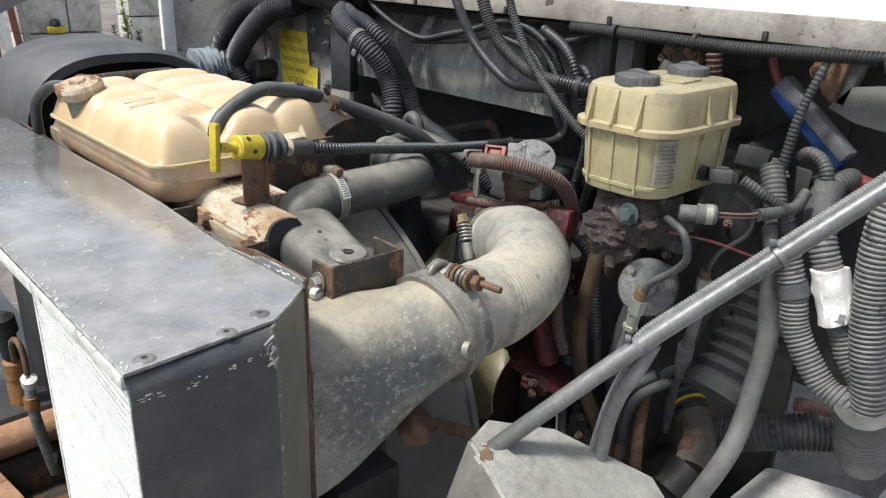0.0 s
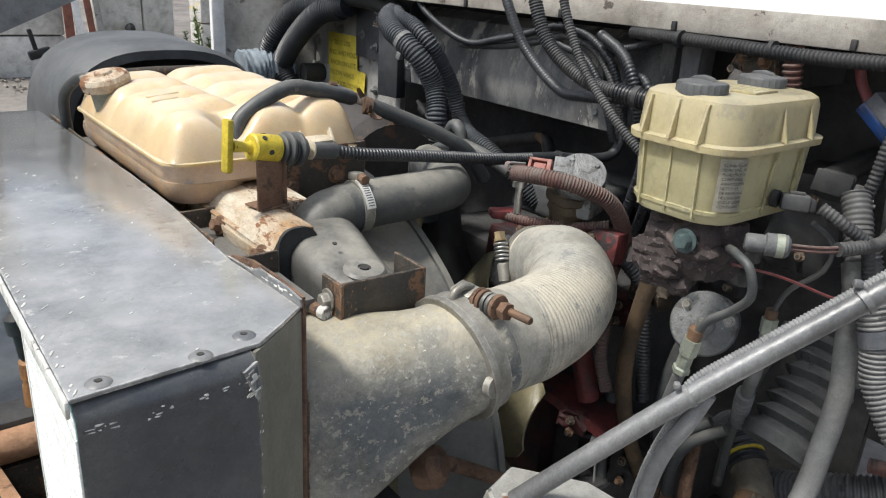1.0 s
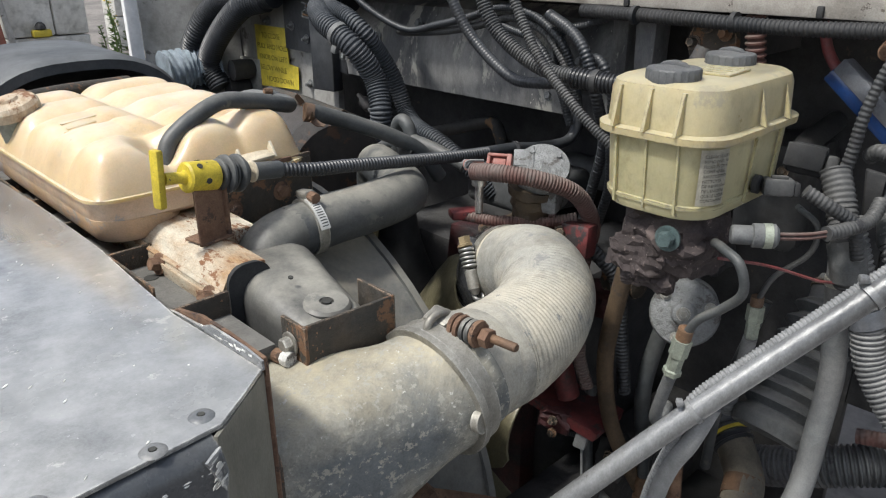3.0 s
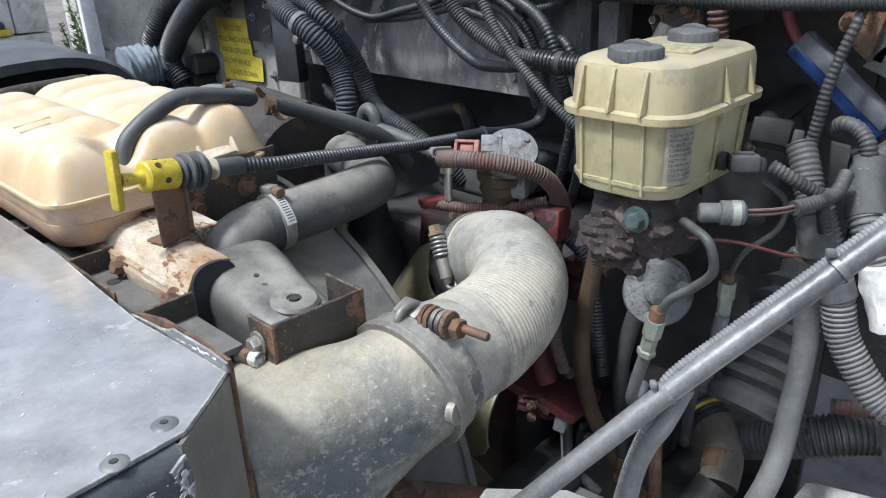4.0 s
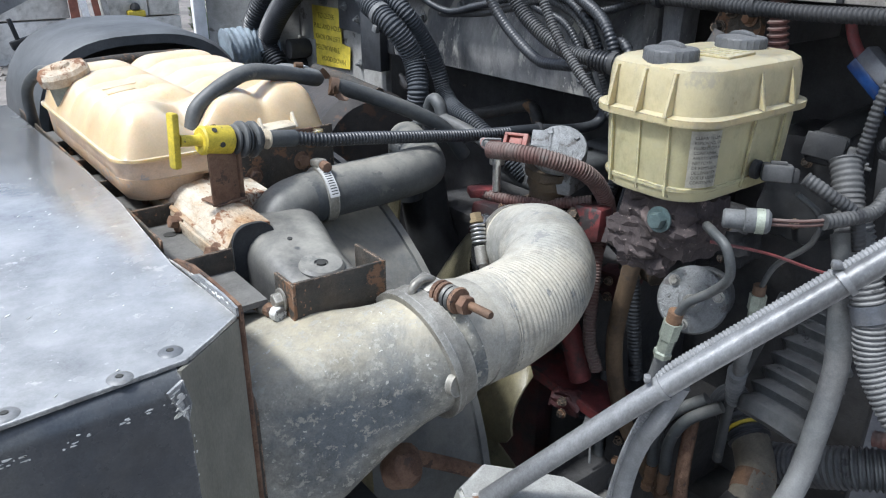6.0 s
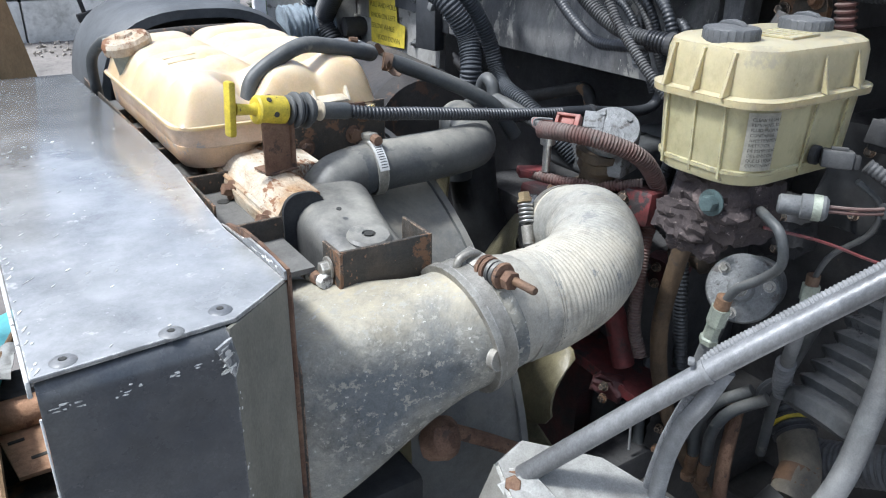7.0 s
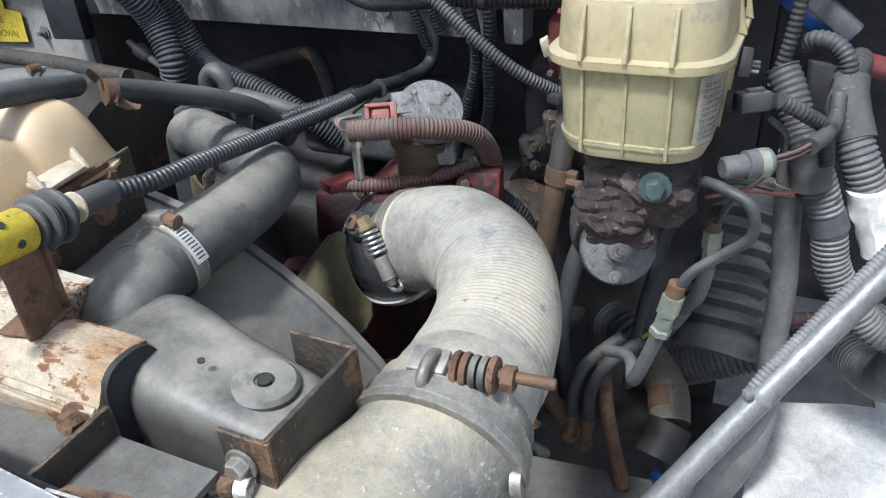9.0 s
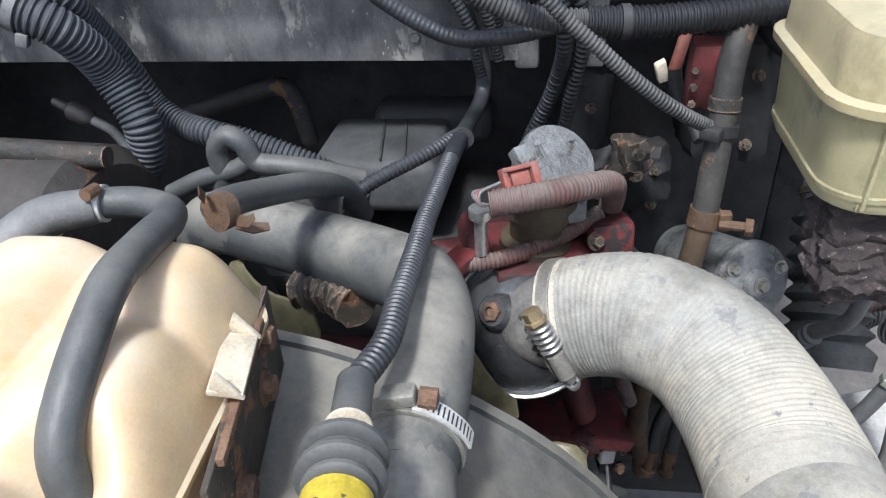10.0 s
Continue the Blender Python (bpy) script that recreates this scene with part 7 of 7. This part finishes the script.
for k, (c_, s_, rz, mt) in enumerate((((1.28, 0.72, 1.37), (0.10, 0.06, 0.20), 10, M_BLACK), ((1.23, 0.64, 1.33), (0.07, 0.08, 0.09), -12, M_WALLDARK), ((1.14, 0.665, 1.40), (0.035, 0.04, 0.05), 24, M_DARKRUST), ((1.17, 0.70, 1.36), (0.05, 0.03, 0.05), -20, M_WALLDARK), ((1.10, 0.70, 1.30), (0.06, 0.07, 0.06), 20, M_DARKRUST), ((1.10, 0.76, 1.24), (0.05, 0.09, 0.05), 8, M_REDDARK), ((1.26, 0.54, 1.44), (0.14, 0.10, 0.16), 4, M_BLACK), ((1.05, 0.66, 1.0), (0.05, 0.05, 0.07), 15, M_BLACK), ((0.97, 0.72, 1.08), (0.035, 0.05, 0.04), 25, M_REDDARK))):
    th = thing("engine_fitting", c_, "dark oily cast engine fitting", "engine fitting", "engine fittings")
    part("housing", rusty_lump(c_, s_, (rz * 0.4, rz * 0.3, rz), k + 20, 4), mt, th, smooth=40)
    for dz in (-0.28, 0.28):
        part("bolt", hexbolt((c_[0] - s_[0] * 0.5 - 0.004, c_[1] - s_[1] * 0.2, c_[2] + s_[2] * dz), (-1, -0.1, 0.2), 0.0052, 0.008), M_DARKRUST, th)

lc = thing("loom_connector", (0.98, 0.66, 1.08), "small grey wiring connector on a thin loom", "connector")
part("housing", box((0.98, 0.676, 1.060), (0.018, 0.020, 0.032), (10, 5, 20), 0.003), M_PALEHOSE, lc)
part("loom", tube([(0.99, 0.80, 1.09), (0.985, 0.755, 1.078), (0.98, 0.72, 1.058), (0.978, 0.69, 1.062), (0.98, 0.678, 1.072)], 0.0055, 10, (0.004, 0.0008)), M_CORR, lc, "thin black loom")
part("wire", tube([(0.98, 0.676, 1.046), (0.978, 0.672, 1.02), (0.976, 0.668, 0.985)], 0.002, 6), M_PALEHOSE, lc, "thin pale wire")

# ---- frame ----
fr = thing("frame_rail", (0.9, 0.66, 0.8), "black steel frame rail", "frame rail", kind="structure")
part("rail", box((1.2, 0.70, 0.86), (3.2, 0.08, 0.22), (0, 0, 0), 0.008), M_WALLDARK, fr)
part("rail", box((1.2, 1.42, 0.86), (3.2, 0.08, 0.22), (0, 0, 0), 0.008), M_WALLDARK, fr)
part("cross_member", box((0.945, 0.56, 0.905), (0.16, 0.20, 0.03), (0, 0, 6), 0.006), M_LEDGE, fr, "dusty grey bracket plate")
part("splash_shield", box((1.30, 0.35, 0.80), (0.12, 0.6, 0.02), (0, 0, 0), 0.004), M_BLACK, fr)
part("rust_stay", tube([(1.10, 0.575, 1.09), (1.056, 0.551, 1.0), (1.0, 0.51, 0.92)], 0.011, 10), M_RUST, fr, "rust brown stay")
ls = thing("lower_stay", (0.60, 0.62, 1.2), "rusty stay rod below the duct", "stay rod")
part("rod", tube([(0.56, 0.62, 1.235), (0.62, 0.60, 1.205), (0.70, 0.57, 1.16)], 0.009, 12), M_RUST, ls)
part("knuckle", wobble(lathe([(0.012, 0), (0.024, 0.01), (0.024, 0.03), (0.012, 0.04)], (0.55, 0.60, 1.232), (0.4, -0.8, 0.4), 16), 0.003, 60), M_RUST, ls)

# ---- front end ----
fe = thing("fender_liner", (0.68, 1.85, 1.1), "black plastic inner fender arch", "fender liner")
ar = []
for k in range(25):
    a = math.pi * k / 24
    ca, sa = math.cos(a), math.sin(a)
    ar.append((0.675 - 0.235 * math.copysign(abs(ca) ** 0.75, ca), 1.30 + 0.275 * abs(sa) ** 0.6))
loops = []
for y, s in ((1.72, 0.90), (1.72, 0.97), (1.74, 1.0), (2.02, 1.02), (2.02, 0.90), (1.74, 0.90), (1.72, 0.90)):
    loops.append([Vector((0.675 - 0.235 * s, y, 0.95))] + [Vector((0.675 + (x - 0.675) * s, y, 1.30 + (z - 1.30) * s)) for x, z in ar] + [Vector((0.675 + 0.235 * s, y, 0.95))])
part("arch", rings(bmesh.new(), loops, cap=False, closed=False), M_FENDER, fe)
part("back_panel", slab([(0.675 + (x - 0.675) * 0.93, 1.97, 1.30 + (z - 1.30) * 0.93) for x, z in ar] + [(0.89, 1.97, 0.95), (0.46, 1.97, 0.95)], (0, 0.02, 0)), M_BLACK, fe, "dark inside of the arch")
part("stay", box((0.675, 1.85, 0.90), (0.05, 0.8, 0.05), (0, 0, 0), 0.006), M_WALLDARK, fe)
ss_ = thing("slate_baffle", (0.17, 1.0, 1.2), "slate black sheet baffle before the radiator", "baffle")
part("sheet", slab([(0.195, 1.47, 0.95), (0.40, 1.47, 0.95), (0.42, 3.0, 0.95), (0.232, 3.0, 0.95)], (0, 0, -0.05), bevel=0.004), M_SLATE, ss_)
part("post", box((0.32, 1.9, 0.46), (0.10, 0.8, 0.90), (0, 0, 0), 0.01), M_WALLDARK, ss_)
dr = thing("receiver_drier", (0.292, 1.425, 0.80), "amber brown drier bottle with fittings", "drier bottle")
part("bottle", lathe([(0.012, 0), (0.015, 0.002), (0.015, 0.022), (0.020, 0.028), (0.020, 0.135), (0.018, 0.139), (0.018, 0.150), (0.0205, 0.153), (0.0205, 0.185), (0.013, 0.192)], (0.292, 1.426, 0.875), (0, -0.04, 1), 24), M_AMBERRUST, dr)
part("neck", lathe([(0.014, 0), (0.017, 0.006), (0.017, 0.05), (0.024, 0.055), (0.024, 0.085), (0.012, 0.095)], (0.291, 1.418, 1.066), (-0.1, 0.02, 1), 16), M_BLACK, dr, "black plastic switch")
part("pipe", tube([(0.289, 1.317, 1.060), (0.287, 1.315, 1.013), (0.291, 1.315, 0.963), (0.296, 1.315, 0.917), (0.304, 1.315, 0.86)], 0.0095, 12), M_GREYCAST, dr, "dull grey fitting pipe")
part("pipe_collar", lathe([(0.013, 0), (0.013, 0.022)], (0.287, 1.315, 1.012), (0, 0, 1), 14), M_AMBERRUST, dr)
part("pipe_cap", lathe([(0.013, 0), (0.0135, 0.003), (0.0135, 0.020), (0.005, 0.022), (0.004, 0.018)], (0.290, 1.318, 1.056), (-0.1, -0.5, 1), 18), M_TAG, dr, "white cap")
part("copper_tube", tube([(0.292, 1.415, 1.05), (0.284, 1.37, 1.12), (0.286, 1.335, 1.138), (0.289, 1.318, 1.115), (0.289, 1.317, 1.065)], 0.0055, 10), M_COPPER, dr, "thin copper brown tube")
part("clip", wobble(box((0.302, 1.312, 0.892), (0.012, 0.010, 0.030), (0, 15, 0), 0.002), 0.002, 50), M_CREAM, dr, "cream plastic clip")
rbm = thing("front_crossmember", (0.17, 1.36, 0.6), "rusty steel front crossmember", "crossmember")
part("beam", tube([(-0.5, 1.36, 0.934), (0.1, 1.36, 0.934), (0.40, 1.36, 0.936)], 0.030, 20), M_PEACH, rbm)
part("beam_foot", box((0.0, 1.37, 0.45), (0.9, 0.05, 0.90), (0, 0, 0), 0.008), M_DARKRUST, rbm)
part("flange", box((0.22, 1.20, 0.86), (0.34, 0.34, 0.02), (-20, 0, 0), 0.004), M_DARKRUST, rbm)
rbk = thing("slotted_bracket", (0.175, 1.28, 0.91), "rusty slotted steel bracket on the crossmember", "bracket")
part("plate", slab([(0.126, 1.351, 0.915), (0.209, 1.352, 0.915), (0.228, 1.202, 0.915), (0.149, 1.202, 0.915)], (0, 0, -0.008), bevel=0.001), M_PEACH, rbk)
for x, y in ((0.155, 1.305), (0.185, 1.245)):
    # Black bar laid on the plate for the shade in its slot.
    part("slot", box((x, y, 0.9155), (0.026, 0.008, 0.0016), (0, 0, 4)), M_INKSHADE, rbk)
te = thing("bumper_panel", (0.0, 1.3, 0.9), "turquoise painted front panel with brown sealant", "body panel")
part("panel", slab([(0.128, 0.95, 1.0), (0.128, 1.128, 1.0), (0.131, 1.272, 1.0), (0.139, 1.386, 1.0), (0.190, 1.54, 1.0), (0.201, 1.66, 1.0), (0.10, 1.58, 1.0), (-0.1, 1.46, 1.0), (-0.5, 1.40, 1.0), (-0.5, 0.95, 1.0)], (0, 0, -0.03), bevel=0.004), M_TEAL, te)
part("sealant", tube([(0.129, 0.95, 1.003), (0.130, 1.128, 1.003), (0.133, 1.272, 1.003), (0.141, 1.386, 1.003), (0.192, 1.54, 1.003)], 0.007, 8), M_PLANK, te, "brown sealant bead")
part("skirt", box((-0.19, 1.15, 0.5), (0.6, 0.4, 0.95), (0, 0, 0), 0.01), M_TEAL, te)
rag = thing("crumpled_rag", (0.16, 1.45, 1.0), "crumpled grey rag on the front panel", "rag")
bm = bmesh.new()
bmesh.ops.create_grid(bm, x_segments=16, y_segments=24, size=1.0)
for v in bm.verts:
    v.co = Vector((0.150 + v.co.x * 0.030 + 0.010 * v.co.y, 1.42 + v.co.y * 0.06, 1.006 + 0.020 * abs(noise.noise(Vector((v.co.x * 0.8, v.co.y * 1.1, 0.3))))))
bmesh.ops.solidify(bm, geom=bm.faces[:], thickness=0.002)
part("cloth", bm, M_BRKT, rag)

# ---- raised hood ----
ho = thing("raised_hood", (0.2, 2.0, 1.3), "raised hood edge with brown inner board", "hood")
part("inner_board", slab([(-0.5, 1.62, 1.466), (0.330, 1.62, 1.470), (0.285, 1.62, 1.72), (0.23, 1.62, 2.05), (-0.5, 1.62, 2.05)], (0, 0.012, 0)), M_PLANK, ho, "weathered brown board")
part("edge_rail", slab([(0.30, 2.5, 1.53), (0.46, 2.5, 1.52), (0.80, 2.5, 1.675), (0.85, 2.5, 1.75), (0.2, 2.5, 1.85)], (0, 0.03, 0)), M_HOOD, ho, "grey primed hood rail")
part("latch_arm", box((0.545, 2.45, 1.515), (0.012, 0.012, 0.06), (0, -12, 0), 0.003), M_BLACK, ho, "black latch hook")
part("latch_pad", box((0.56, 2.45, 1.478), (0.06, 0.02, 0.025), (0, -15, 0), 0.004), M_BLACK, ho)

# ---- yard ----
def block_wall(x0, rows, y, name):
    w = thing(name, (x0, y, 0), "weathered pale concrete block wall", "block wall", kind="structure")
    for z0, z1, xs in rows:
        for a, b in zip(xs, xs[1:]):
            part("block", wobble(box(((a + b) / 2, y + 0.3, (z0 + z1) / 2), (b - a - 0.02, 0.6, z1 - z0 - 0.02), (0, 0, 0), 0.025), 0.012, 3), M_CONCRETE, w)
    return w


block_wall(1.5, ((-0.12, 0.57, (-4.0, -2.2, -0.4, 1.2, 2.72)), (0.57, 1.25, (-3.2, -1.4, 0.4, 2.72)), (1.25, 1.9, (-4.0, -2.2, -0.4, 1.2, 2.72))), 12.2, "block_wall")
block_wall(3.2, ((-0.12, 0.50, (3.25, 4.45)), (0.50, 1.75, (3.25, 3.95, 4.45))), 12.6, "block_wall")
block_wall(5.2, ((-0.1, 0.6, (5.4, 7.0, 8.6)), (0.6, 1.3, (5.4, 6.2, 7.8, 8.6)), (1.3, 2.0, (5.4, 7.0, 8.6))), 14.0, "block_wall")
dbm = bmesh.new()
rng = random.Random(4)
for i in range(420):
    s = rng.uniform(0.015, 0.06)
    box((rng.uniform(-1.0, 5.5), rng.uniform(10.8, 12.1), s * 0.25), (s, s * rng.uniform(0.4, 1), s * 0.6), (rng.uniform(0, 90), rng.uniform(0, 90), rng.uniform(0, 90)), bm=dbm)
lone("litter", dbm, M_DEBRIS, "dark stones and litter at the wall foot", "litter", kind="stuff", smooth=0)
for x, w, mt, lb_, lean in ((2.85, 0.10, M_WHITE, "white painted board leaning on the wall", -6), (3.02, 0.09, M_WOODRED, "red brown board leaning on the wall", -4), (3.14, 0.08, M_GREIGE, "grey weathered board leaning on the wall", -5), (2.74, 0.12, M_WOODRED, "dark red board leaning on the wall", 0)):
    p = thing("leaning_board", (x, 12.0, 0), lb_, "board", "leaning boards")
    part("board", box((x, 12.05, 0.95), (w, 0.03, 1.95), (-5, lean, 0), 0.004), mt, p)
yb = thing("yellow_bucket", (3.72, 12.5, 0.5), "yellow plastic tray with a dark tool on the wall ledge", "tray")
part("tray", box((3.73, 12.58, 0.56), (0.26, 0.20, 0.10), (0, 0, 0), 0.02), M_YELLOW, yb)
part("tool", wobble(lathe([(0.03, 0), (0.08, 0.03), (0.07, 0.08), (0.03, 0.12)], (3.73, 12.55, 0.60), (0, 0, 1), 14), 0.01, 20), M_BLACK, yb)
ds = thing("grey_sheet", (3.5, 12.0, 0), "dark grey sheet lying against the wall", "sheet")
part("sheet", slab([(3.25, 12.0, 0.0), (4.0, 11.9, 0.0), (3.75, 12.5, 0.38), (3.3, 12.5, 0.42)], (0, 0.01, 0.02)), M_SLATE, ds)


def weed(x, y, h, n, seed, flower=False):
    r = random.Random(seed)
    w = thing("weed_plant", (x, y, 0), "tall green weed with yellow flowers" if flower else "tall green leafy weed", "plant", "weeds")
    part("stem", tube([(x, y, 0), (x + 0.03, y, h * 0.5), (x - 0.02, y + 0.02, h)], 0.010, 6), M_LEAF, w)
    lv = bmesh.new()
    for i in range(n):
        t = r.uniform(0.1, 1.0)
        a = r.uniform(0, 6.28)
        L = r.uniform(0.06, 0.16) * (1.2 - t * 0.6)
        c0 = Vector((x, y, h * t))
        d = Vector((math.cos(a), math.sin(a), r.uniform(-0.2, 0.7))).normalized()
        s = d.cross(Vector((0, 0, 1))).normalized() * L * 0.22
        q = [c0, c0 + d * L * 0.5 + s, c0 + d * L, c0 + d * L * 0.5 - s]
        lv.faces.new([lv.verts.new(p) for p in q])
    tagged(part("leaves", lv, M_LEAF, w, "", 0), kind="stuff")
    if flower:
        fl_ = bmesh.new()
        for i in range(26):
            a = r.uniform(0, 6.28)
            c0 = Vector((x + r.uniform(-0.06, 0.06), y + r.uniform(-0.05, 0.05), h + r.uniform(-0.12, 0.05)))
            d = Vector((math.cos(a), math.sin(a), r.uniform(-0.3, 0.5))).normalized() * 0.05
            s = d.cross(Vector((0, 0, 1))).normalized() * 0.018
            fl_.faces.new([fl_.verts.new(p) for p in (c0, c0 + d * 0.6 + s, c0 + d, c0 + d * 0.6 - s)])
        tagged(part("petals", fl_, M_FLOWER, w, "yellow petals", 0), kind="stuff")


for i, (x, y, h, fl2) in enumerate(((4.72, 12.4, 1.0, True), (4.85, 12.6, 0.7, True), (4.62, 12.6, 0.6, False), (4.9, 12.9, 0.8, False), (5.0, 12.6, 0.5, False))):
    weed(x, y, h, 90, i, fl2)
